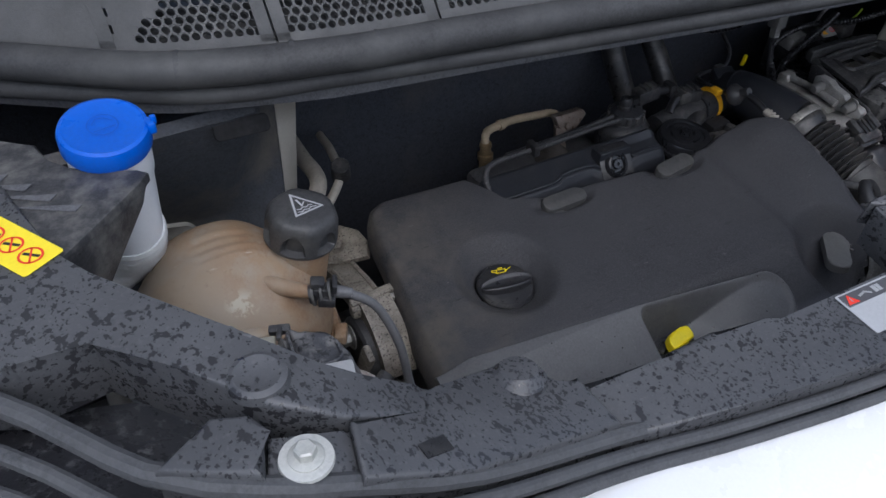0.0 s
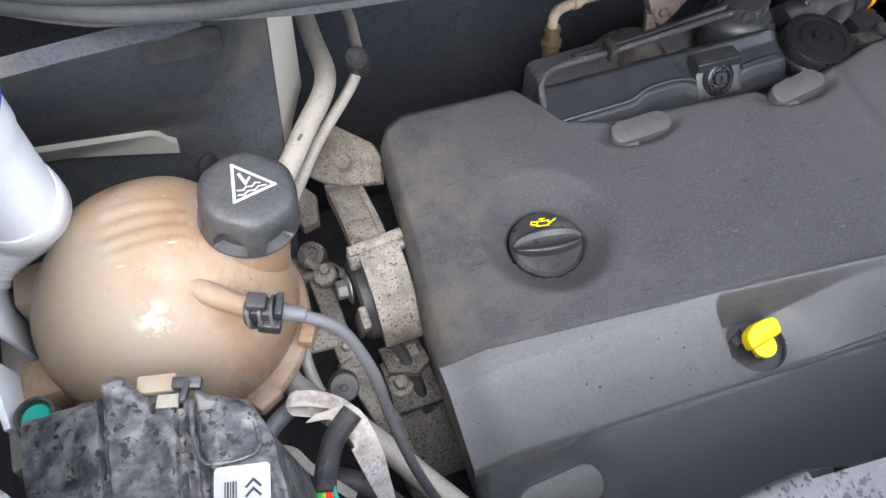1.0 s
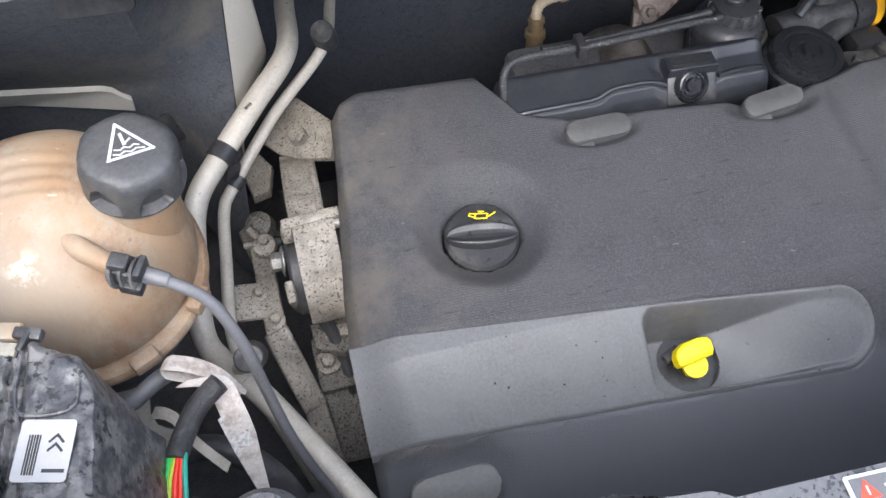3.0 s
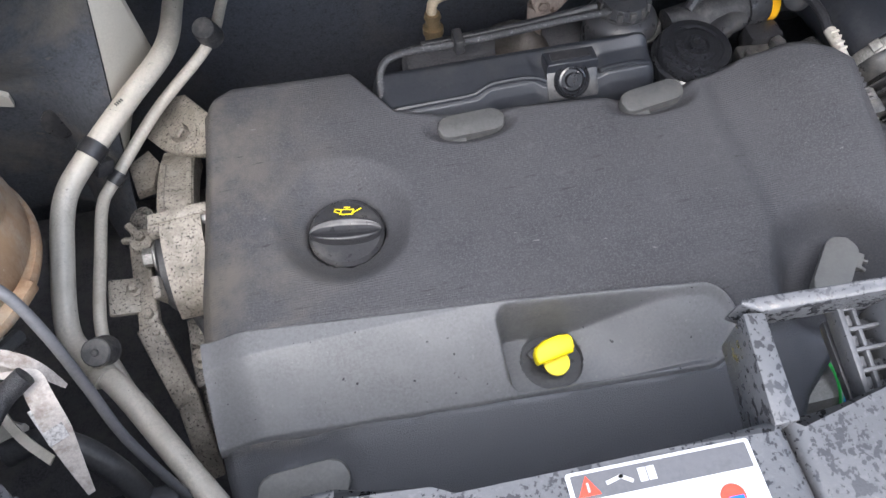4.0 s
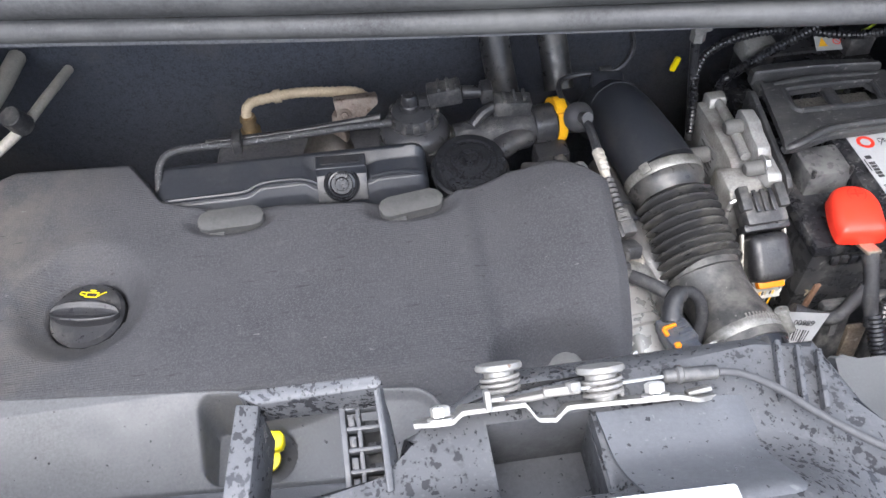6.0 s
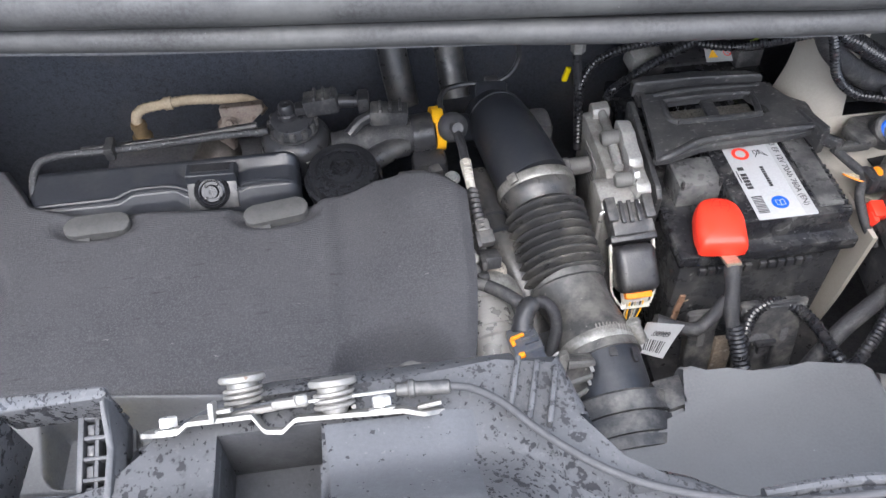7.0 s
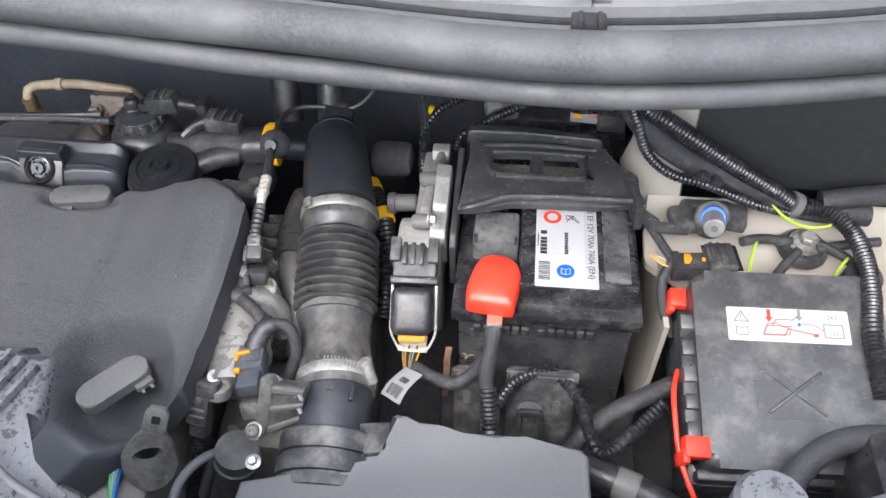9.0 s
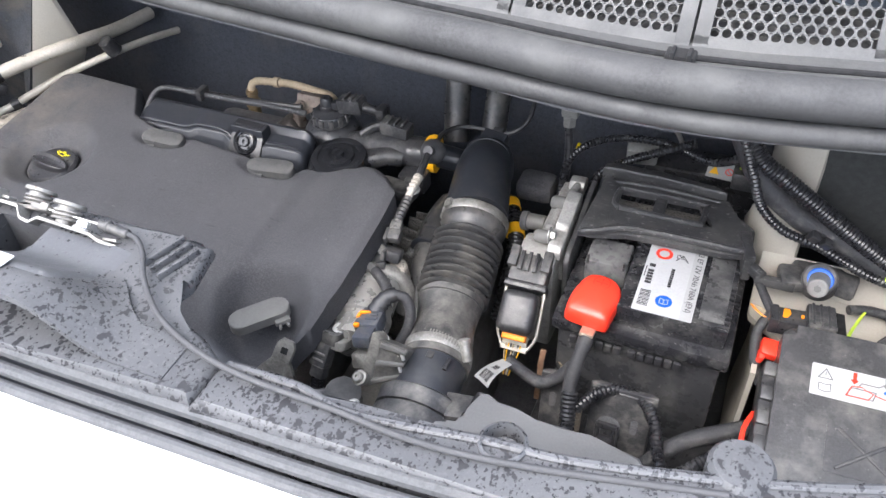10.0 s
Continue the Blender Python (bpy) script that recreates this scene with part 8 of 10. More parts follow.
side = thing("side_conduit", (0.95, 0.63, 0.72), "black conduit with yellow tape bands beside the intake hose", "conduit")
bm = B()
tube(bm, [(0.915, 0.690, 0.795), (0.924, 0.672, 0.799), (0.940, 0.640, 0.797), (0.950, 0.605, 0.785), (0.952, 0.575, 0.765), (0.950, 0.55, 0.73)], 0.0095, 14, rib=0.0007, pitch=0.005)
part("conduit", bm, M_CONDUIT, side)
for p, d in (((0.923, 0.674, 0.799), (0.016, -0.032, 0.0)), ((0.942, 0.634, 0.796), (0.012, -0.035, -0.008))):
    bm = B()
    lathe(bm, p, d, [(0.009, -0.007), (0.0112, -0.007), (0.0112, 0.007), (0.009, 0.007)], 20)
    part("yellow_band", bm, M_AMBER, side, "yellow tape band")

ecu = thing("control_unit", (0.995, 0.62, 0.72), "cast aluminium control unit standing on edge by the battery", "control unit")
bm = B()
slab(bm, [(0.9815, y, z) for y, z in ((0.702, 0.700), (0.704, 0.828), (0.698, 0.836), (0.640, 0.838), (0.606, 0.836), (0.590, 0.828), (0.586, 0.700))], (0.020, 0, 0), 0.003)
part("case", bm, M_ECU, ecu)
bm = B()
slab(bm, [(0.9670, y, z) for y, z in ((0.606, 0.700), (0.608, 0.818), (0.602, 0.830), (0.590, 0.8345), (0.568, 0.8320), (0.560, 0.826), (0.557, 0.812), (0.557, 0.700))], (0.044, 0, 0), 0.005)
part("front_shoulder", bm, M_ECU, ecu)
bm = B()
tube(bm, [(0.9660, 0.5565, 0.780), (0.9662, 0.5560, 0.820), (0.9690, 0.5562, 0.8285), (0.985, 0.5570, 0.8320), (1.000, 0.5575, 0.8345), (1.0110, 0.5585, 0.8400)], 0.0024, 8)
part("sealing_lip", bm, M_BRIGHT, ecu)
bm = B()
slab(bm, [(0.9895, y, z) for y, z in ((0.704, 0.828), (0.704, 0.842), (0.700, 0.846), (0.688, 0.8455), (0.684, 0.840), (0.684, 0.828))], (0.019, 0, 0.001), 0.002)
part("upper_ear", bm, M_ECU, ecu)
bm = B()
tube(bm, [(1.000, 0.690, 0.840), (0.998, 0.660, 0.844), (0.995, 0.630, 0.846), (0.993, 0.598, 0.845)], 0.0052, 12)
part("cast_rail", bm, M_ECU, ecu)
bm = B()
slab(bm, [(1.0005, y, z) for y, z in ((0.652, 0.790), (0.650, 0.862), (0.644, 0.866), (0.626, 0.866), (0.616, 0.861), (0.596, 0.858), (0.590, 0.852), (0.566, 0.851), (0.561, 0.846), (0.561, 0.836), (0.576, 0.832), (0.580, 0.790))], (0.015, 0, -0.002), 0.0018)
part("top_casting", bm, M_ECU, ecu)
bm = B()
slab(bm, [(1.0200, y, z) for y, z in ((0.668, 0.780), (0.676, 0.862), (0.668, 0.868), (0.640, 0.862), (0.600, 0.852), (0.566, 0.846), (0.556, 0.838), (0.560, 0.780))], (0.006, 0, 0), 0.0015)
part("back_plate", bm, M_CLAMP, ecu)
for p, r in (((0.9830, 0.635, 0.8520), 0.0080), ((0.9815, 0.577, 0.8490), 0.0076)):
    bm = B()
    lathe(bm, p, (1, 0, 0.05), [(0, 0), (r * 0.7, 0.0006), (r * 0.95, 0.003), (r, 0.006), (r, 0.019), (r * 0.8, 0.021), (0, 0.021)], 24)
    part("rubber_bush", bm, M_PAD, ecu, "grey rubber bush")
bm = B()
hexbolt(bm, (0.9985, 0.577, 0.8535), (1, 0, 0.05), 0.0058, h=0.0050)
part("bolt", bm, M_STEEL, ecu)
bm = B()
rod(bm, (0.954, 0.640, 0.812), (0.978, 0.640, 0.814), 0.0095, 0.0090, 20, 0.002)
part("side_bush", bm, M_PAD, ecu)
bm = B()
rod(bm, (0.948, 0.640, 0.811), (0.956, 0.640, 0.812), 0.0115, 0.0115, 20, 0.001)
part("side_bush_rim", bm, M_DARK, ecu)
bm = B()
plate(bm, [(-0.022, -0.02), (0.022, -0.02), (0.022, 0.02), (-0.022, 0.02)], 0, 0.0006, pose(0.9808, 0.648, 0.800, 90, 0, -90))
ecu_label = part("label", bm, M_LABEL_GREY, ecu, "grey printed label")
bm = B()
bars(bm, pose(0.9801, 0.648, 0.800, 90, 0, -90), [(0, 0.012 - 0.006 * k, 0.034 - 0.006 * (k % 2), 0.002) for k in range(5)])
part("printing", bm, M_INK_GREY, ecu_label)

econn = thing("control_unit_plug", (0.985, 0.52, 0.72), "black multi-pin plug with a white bail and orange lock", "plug")
bm = B()
rbox(bm, (0.9895, 0.5410, 0.8265), (0.041, 0.030, 0.024), 0.003, (26, 0, 2))
rbox(bm, (0.9880, 0.5450, 0.8345), (0.024, 0.020, 0.014), 0.0025, (26, 0, 2))
part("cap", bm, M_BLACK2, econn)
bm = B()
rbox(bm, (0.9895, 0.5285, 0.8170), (0.046, 0.008, 0.020), 0.0018, (30, 0, 2))
part("cap_rim", bm, M_BLACK, econn)
for k in range(4):
    bm = B()
    rbox(bm, (0.9765 + 0.0088 * k, 0.5262, 0.8275), (0.0066, 0.0060, 0.0024), 0.0006, (30, 0, 2))
    part("cap_window", bm, M_PAD_DARK, econn)
bm = B()
rbox(bm, (0.9890, 0.5065, 0.7985), (0.0395, 0.046, 0.034), 0.0085, (40, 0, 2), seg=4)
part("body", bm, M_BLACK, econn)
bm = B()
bail = [(0.9685, 0.5260, 0.8180), (0.9680, 0.5100, 0.7950), (0.9676, 0.4990, 0.7770), (0.9690, 0.4955, 0.7725), (0.9735, 0.4905, 0.7660), (0.9755, 0.4880, 0.7640), (0.9900, 0.4875, 0.7640), (1.0040, 0.4875, 0.7645), (1.0062, 0.4900, 0.7670), (1.0100, 0.4950, 0.7735), (1.0114, 0.4985, 0.7780), (1.0112, 0.5100, 0.7960), (1.0105, 0.5260, 0.8180)]
for a, b in zip(bail, bail[1:]):
    d = Vector(b) - Vector(a)
    slab(bm, [Vector(a) - d * 0.02 + Vector((0, 0.0026, 0.0020)), Vector(b) + d * 0.02 + Vector((0, 0.0026, 0.0020)), Vector(b) + d * 0.02 - Vector((0, 0.0026, 0.0020)), Vector(a) - d * 0.02 - Vector((0, 0.0026, 0.0020))] if abs(d.x) > 0.6 * d.length else [Vector(a) + Vector((-0.0014, 0, 0)), Vector(b) + Vector((-0.0014, 0, 0)), Vector(b) + Vector((0.0014, 0, 0)), Vector(a) + Vector((0.0014, 0, 0))], (0, 0.0030, -0.0045), 0.0006)
part("bail", bm, M_OFFWHITE, econn, "white bail frame")
bm = B()
slab(bm, [(0.9755, 0.4930, 0.7780), (1.0045, 0.4930, 0.7780), (1.0030, 0.4880, 0.7660), (0.9770, 0.4880, 0.7660)], (0, 0.004, -0.004), 0.0010)
part("bail_foot", bm, M_OFFWHITE, econn)
bm = B()
rbox(bm, (0.9902, 0.4895, 0.7815), (0.0265, 0.0110, 0.0090), 0.0018, (40, 0, 1))
rbox(bm, (0.9902, 0.4875, 0.7850), (0.0200, 0.0030, 0.0030), 0.0008, (40, 0, 1))
part("orange_lock", bm, M_ORANGE, econn, "orange lock slide")
for sx in (-1, 1):
    bm = B()
    rbox(bm, (0.9885 + 0.018 * sx, 0.545, 0.842), (0.010, 0.024, 0.010), 0.0015, (24, 0, 2))
    part("shoulder", bm, M_BLACK2, econn)
for k in range(3):
    bm = B()
    rbox(bm, (0.980 + 0.008 * k, 0.540, 0.8435), (0.004, 0.022, 0.003), 0.0006, (24, 0, 2))
    part("cap_rib", bm, M_BLACK, econn)
for k, mt in enumerate((M_TAN, M_AMBER, M_RUBBER, M_TAN, M_LABEL_GREY, M_RUBBER, M_AMBER)):
    bm = B()
    x = 0.982 + 0.0026 * k
    tube(bm, [(x, 0.4885, 0.768), (x - 0.002, 0.4865, 0.756), (0.986 + 0.7 * (x - 0.99), 0.4840, 0.742), (0.984 + 0.4 * (x - 0.99), 0.480, 0.725)], 0.0009, 6)
    part("pin_wire", bm, mt, econn)

wtag = thing("paper_tag", (0.98, 0.43, 0.76), "white barcode tag folded round the plug's lead", "tag")
TAG_A, TAG_B, TAG_C, TAG_D = Vector((0.989, 0.4545, 0.781)), Vector((1.009, 0.4250, 0.813)), Vector((0.9896, 0.4109, 0.7850)), Vector((0.970, 0.4230, 0.7815))


def tag_at(u, v):
    """Across the tag by u, down it by v, with a lazy curl."""
    p = (TAG_A * (1 - u) + TAG_B * u) * (1 - v) + (TAG_D * (1 - u) + TAG_C * u) * v
    return p + Vector((-0.5, -0.5, 0.7)) * (0.004 * math.sin(math.pi * v) + 0.0012 * math.sin(6 * u + 3 * v))


def tag_patch(u0, u1, v0, v1, lift=0.0006):
    bm = B()
    sheet(bm, lambda u, v: tag_at(u0 + (u1 - u0) * u, v0 + (v1 - v0) * v) + Vector((-0.4, -0.6, 0.7)) * lift, 6, 6, 0.0003)
    return bm


part("strip", tag_patch(0, 1, 0, 1, 0.0), M_LABEL_GREY, wtag)
for k in range(9):
    w = 0.030 if k % 3 else 0.05
    part("barcode_bar", tag_patch(0.16 + 0.075 * k, 0.16 + 0.075 * k + w, 0.52, 0.88), M_INK, wtag)
ux, uy = (TAG_B - TAG_A).normalized(), (TAG_A - TAG_D).normalized()
un = ux.cross(uy).normalized()
uy = un.cross(ux)
text_mesh("200989", 0.0085, M_INK, wtag, Matrix.Translation(tag_at(0.5, 0.32) + Vector((-0.4, -0.6, 0.7)) * 0.0028) @ Matrix((ux, uy, un)).transposed().to_4x4())

# battery
BX, BY = 1.1155, 0.632
battery = thing("battery", (BX, BY, 0.65), "black car battery with a printed label and red terminal cover", "battery")
bm = B()
rbox(bm, (BX, BY, 0.728), (0.164, 0.262, 0.160), 0.004)
part("case", bm, surface("dusty_battery_case", (0.026, 0.026, 0.028), 0.3, var=0.3, scale=30, bump=0.15, bscale=260, dust=(0.085, 0.083, 0.080), dust_scale=30, dust_lo=0.46, dust_hi=0.70, spots=(0.24, 0.235, 0.22), spot_scale=190, spot_lo=0.645, spot_hi=0.73, spot_stretch=(0.6, 1, 0.35)), battery)
bm = B()
rbox(bm, (BX, BY, 0.811), (0.176, 0.276, 0.016), 0.003)
part("lid_flange", bm, M_BATT, battery)
bm = B()
rbox(bm, (BX + 0.026, BY + 0.002, 0.830), (0.108, 0.252, 0.027), 0.003)
part("raised_lid", bm, M_BATT, battery)
bm = B()
rbox(bm, (1.0645, 0.580, 0.832), (0.044, 0.040, 0.030), 0.003)
part("terminal_hood", bm, M_HAZED, battery, "hazed grey hood")
bm = B()
rbox(bm, (1.1780, 0.566, 0.8438), (0.024, 0.096, 0.0030), 0.001)
part("lid_panel", bm, M_HAZED, battery)
bm = B()
for x0 in (1.052, 1.112):
    for k in range(6):
        rbox(bm, (x0 + 0.009 * k, 0.4925, 0.797), (0.007, 0.004, 0.010), 0.001)
part("grip_ribs", bm, M_BLACK, battery)
for x in (1.0455, 1.0835):
    bm = B()
    rbox(bm, (x, 0.561, 0.8475), (0.003, 0.004, 0.010), 0.0008)
    part("hood_hinge", bm, M_BLACK, battery)
bm = B()
for k in range(9):
    rbox(bm, (1.1905, 0.515 + 0.007 * k, 0.8355), (0.010, 0.0025, 0.018), 0.0006)
part("side_ribs", bm, M_BLACK, battery)
bm = B()
bl = pose(1.1315, 0.567, 0.8441, 0, 0, 0)
plate(bm, round_rect(0.058, 0.116, 0.0015, 3), 0, 0.0005, bl)
blabel = part("label", bm, M_LABEL, battery, "silver-white printed battery label")
bm = B()
plate(bm, [(0.0168, -0.057), (0.0285, -0.057), (0.0285, 0.057), (0.0168, 0.057)], 0.0005, 0.0007, bl)
part("grey_band", bm, M_LABEL_GREY, blabel)
text_mesh("L3 EF 12V 70Ah 760A (EN)", 0.0083, M_INK, blabel, bl @ pose(0.0228, 0.000, 0.0009, 0, 0, -90))
bm = B()
ring2d(bm, bl, 0.0052, 0.0088, 0.0008, 36, -0.0135, 0.0315)
part("red_ring", bm, M_RED, blabel, "red printed ring")
bm = B()
plate(bm, disc(0.0082, 32, -0.001, -0.0385), 0.0005, 0.0008, bl)
blue_dot = part("blue_dot", bm, M_BLUE, blabel, "blue mandatory-sign disc")
bm = B()
line2d(bm, bl, [(-0.005, -0.042), (-0.005, -0.0355), (-0.001, -0.0365), (0.003, -0.0355), (0.003, -0.042), (-0.001, -0.043), (-0.005, -0.042)], 0.0008, 0.0011)
line2d(bm, bl, [(-0.001, -0.0365), (-0.001, -0.043)], 0.0008, 0.0011)
part("book_sign", bm, M_LABEL, blue_dot)
bm = B()
bars(bm, bl @ pose(0, 0, 0.0005), [(-0.0205, -0.0285 - 0.0021 * k, 0.0105, 0.0008 + 0.0005 * (k % 3 == 0)) for k in range(11)])
part("barcode", bm, M_INK, blabel)
bm = B()
bars(bm, bl @ pose(0, 0, 0.0005), [(-0.0215, 0.002 - 0.0045 * k, 0.0062, 0.0034) for k in range(5)] + [(-0.0215, 0.0105, 0.006, 0.0045)] + [(-0.0002, 0.010 - 0.0032 * k, 0.0034, 0.0024) for k in range(9)] + [(-0.0268, 0.000, 0.001, 0.016)])
line2d(bm, bl, [(0.000, 0.0255), (0.006, 0.0345), (0.012, 0.0255)], 0.0009, 0.0008)
line2d(bm, bl, [(0.002, 0.034), (0.012, 0.025)], 0.0009, 0.0008)
line2d(bm, bl, [(0.000, 0.029), (0.006, 0.029), (0.006, 0.0345), (0.000, 0.0345), (0.000, 0.029)], 0.0007, 0.0008)
part("small_print", bm, M_INK, blabel)

rcover = thing("terminal_cover", (1.066, 0.515, 0.82), "bright red plastic cover on the battery's positive terminal", "terminal cover")
bm = B()
rm = pose(1.0660, 0.5135, 0.838, 6, 0, -6) @ Matrix.Scale(0.91, 4)
outline = spline([(-0.0245, -0.026, 0), (-0.0215, -0.0300, 0), (0.0, -0.0310, 0), (0.0200, -0.0305, 0), (0.0240, -0.027, 0), (0.0255, -0.010, 0), (0.0262, 0.006, 0), (0.0225, 0.020, 0), (0.0140, 0.0285, 0), (0.0, 0.0315, 0), (-0.0130, 0.0290, 0), (-0.0205, 0.020, 0), (-0.0245, 0.004, 0), (-0.0260, -0.012, 0), (-0.0245, -0.026, 0)], 0.002)[:-1]
rings = []
for k, h in ((1.0, -0.008), (1.005, 0.000), (0.995, 0.0035), (0.965, 0.0070), (0.91, 0.0098), (0.83, 0.0118), (0.68, 0.0134), (0.48, 0.0143), (0.25, 0.0147)):
    rings.append([bm.verts.new(rm @ Vector((q.x * k, q.y * k + 0.002 * (1 - k), h - 0.0022 * smooth01(-q.y * k / 0.03)))) for q in outline])
for p, q in zip(rings, rings[1:]):
    for i in range(len(p)):
        j = (i + 1) % len(p)
        bm.faces.new((p[i], p[j], q[j], q[i]))
bm.faces.new(rings[0][::-1])
bm.faces.new(rings[-1])
part("shell", bm, M_RED, rcover, angle=75)
# the plus sign's relief shading, put in as flat darker red lines
bm = B()
ring2d(bm, rm, 0.0086, 0.0096, 0.0146, cx=0.002, cy=0.015)
line2d(bm, rm, [(-0.004, 0.015), (0.008, 0.015)], 0.0016, 0.0146)
line2d(bm, rm, [(0.002, 0.0095), (0.002, 0.0205)], 0.0016, 0.0146)
part("plus_sign", bm, surface("relief_shade_red", (0.5, 0.02, 0.012), 0.5, var=0.05, bump=0.0), rcover, "moulded plus sign drawn in darker red lines")

strap = thing("battery_clamp", (1.11, 0.65, 0.84), "dusty black plastic clamp across the battery", "battery clamp")


def slotted(x0, x1, y0, y1, hx0, hx1, hy0, hy1, f):
    """A plate with one oblong hole; f lifts and shapes it."""
    bm = B()
    xs = sorted(set([x0 + (x1 - x0) * k / 24 for k in range(25)] + [hx0, hx1]))
    ys = sorted(set([y0 + (y1 - y0) * k / 12 for k in range(13)] + [hy0, hy1]))
    inside = lambda a, b: hx0 - 1e-6 <= a <= hx1 + 1e-6 and hy0 - 1e-6 <= b <= hy1 + 1e-6
    top = {(i, j): bm.verts.new(f(x, y)) for i, x in enumerate(xs) for j, y in enumerate(ys)}
    low = {k: bm.verts.new(v.co - Vector((0, 0, 0.006))) for k, v in top.items()}
    cells = {(i, j) for i in range(len(xs) - 1) for j in range(len(ys) - 1) if not inside((xs[i] + xs[i + 1]) / 2, (ys[j] + ys[j + 1]) / 2)}
    for i, j in cells:
        q = ((i, j), (i + 1, j), (i + 1, j + 1), (i, j + 1))
        bm.faces.new([top[k] for k in q])
        bm.faces.new([low[k] for k in reversed(q)])
        for (a, b), other in (((q[0], q[1]), (i, j - 1)), ((q[1], q[2]), (i + 1, j)), ((q[2], q[3]), (i, j + 1)), ((q[3], q[0]), (i - 1, j))):
            if other not in cells:
                bm.faces.new((top[a], low[a], low[b], top[b]))
    loose = [v for v in bm.verts if not v.link_faces]
    bmesh.ops.delete(bm, geom=loose, context="VERTS")
    return bm


def clamp_shape(x, y):
    left, right = interp(y, ((0.577, 1.026), (0.676, 1.034))), interp(y, ((0.577, 1.201), (0.625, 1.200), (0.645, 1.182), (0.676, 1.168)))
    u, v = (x - 1.03) / 0.171, (y - 0.577) / 0.099
    xx = left + (right - left) * u
    yy = interp(xx, ((1.030, 0.588), (1.042, 0.589), (1.058, 0.594), (1.078, 0.600), (1.160, 0.602), (1.176, 0.603), (1.188, 0.606), (1.200, 0.609)))
    yy = yy + (0.676 - yy) * v
    rim = 0.004 * (1 - smooth01(min(v, 0.9) / 0.12))
    bump = 0.003 * smooth01(1 - abs(v - 0.60) / 0.20) * smooth01(1 - abs(u - 0.5) / 0.42)
    return Vector((xx, yy, 0.862 + 0.008 * v - rim + bump))


bm = slotted(1.03, 1.201, 0.577, 0.676, 1.058, 1.158, 0.6186, 0.657, clamp_shape)
part("clamp_plate", bm, M_CLAMP, strap, angle=50)
bm = B()
tube(bm, [(1.028, 0.594, 0.852), (1.033, 0.591, 0.858), (1.044, 0.592, 0.861), (1.058, 0.597, 0.863), (1.076, 0.6035, 0.864), (1.120, 0.606, 0.864), (1.160, 0.6065, 0.864), (1.178, 0.607, 0.863), (1.192, 0.609, 0.862), (1.200, 0.612, 0.861)], 0.0042, 10)
part("front_rim", bm, M_CLAMP, strap)
bm = B()
rbox(bm, (1.1965, 0.616, 0.852), (0.009, 0.044, 0.030), 0.002, (0, 0, 10))
part("side_flange", bm, M_CLAMP, strap)
bm = B()
tube(bm, [(1.060, 0.632, 0.8665), (1.138, 0.631, 0.8665), (1.146, 0.636, 0.8665), (1.147, 0.658, 0.868), (1.141, 0.664, 0.868), (1.062, 0.665, 0.868), (1.054, 0.659, 0.868), (1.053, 0.638, 0.8665), (1.060, 0.632, 0.8665)], 0.0034, 8)
part("slot_rim", bm, M_CLAMP, strap)
bm = B()
rbox(bm, (1.100, 0.648, 0.8635), (0.013, 0.036, 0.006), 0.002)
part("slot_bridge", bm, M_CLAMP, strap)
bm = B()
tube(bm, [(1.046, 0.6735, 0.8690), (1.090, 0.6755, 0.8705), (1.160, 0.6735, 0.869)], 0.0026, 8)
part("rear_bead", bm, M_CLAMP, strap)
bm = B()
plate(bm, [(1.028, 0.684), (1.092, 0.687), (1.165, 0.678), (1.165, 0.684), (1.150, 0.689), (1.094, 0.699), (1.042, 0.699), (1.029, 0.695)], 0.862, 0.877, bevel=0.003)
part("rear_handle", bm, M_CLAMP, strap)
for x in (1.036, 1.158):
    bm = B()
    rbox(bm, (x, 0.681, 0.862), (0.010, 0.022, 0.010), 0.002)
    part("handle_web", bm, M_CLAMP, strap)
bm = B()
rbox(bm, (1.100, 0.648, 0.850), (0.100, 0.036, 0.004), 0.001)
part("slot_floor", bm, M_BRACKET, strap, "grimy battery top seen through the slot")
bm = B()
for a, b, h in (((1.190, 0.634, 0.860), (1.201, 0.600, 0.856), 0.020), ((1.200, 0.602, 0.856), (1.214, 0.588, 0.850), 0.012), ((1.212, 0.588, 0.850), (1.244, 0.588, 0.848), 0.010)):
    mid = (Vector(a) + Vector(b)) / 2
    dx, dy = b[0] - a[0], b[1] - a[1]
    rbox(bm, mid, (math.hypot(dx, dy) + 0.006, 0.009, h), 0.002, (0, 0, math.degrees(math.atan2(dy, dx))))
part("side_arm", bm, M_CLAMP, strap)
bm = B()
rbox(bm, (1.243, 0.600, 0.850), (0.026, 0.030, 0.014), 0.004, (0, 0, 10))
rbox(bm, (1.290, 0.606, 0.850), (0.026, 0.028, 0.014), 0.004, (0, 0, -12))
rbox(bm, (1.266, 0.614, 0.846), (0.050, 0.024, 0.020), 0.005)
part("end_bracket", bm, M_BLACK2, strap)
bm = B()
rod(bm, (1.268, 0.602, 0.848), (1.266, 0.590, 0.866), 0.0180, 0.0165, 28, 0.002)
part("boss", bm, M_BLACK2, strap)
bush = thing("clamp_bolt", (1.266, 0.585, 0.86), "steel clamp bolt through a bright blue bush", "bolt")
bm = B()
rod(bm, (1.268, 0.598, 0.853), (1.2662, 0.5875, 0.8655), 0.0132, 0.0126, 32, 0.0015)
part("blue_bush", bm, M_BLUE, bush, "bright blue bush")
bm = B()
rod(bm, (1.2664, 0.5895, 0.8630), (1.2640, 0.5700, 0.8690), 0.0100, 0.0096, 28, 0.0012)
part("bolt_head", bm, M_STEEL, bush)
# socket drawn as a flat darker disc, shade by colour only
bm = B()
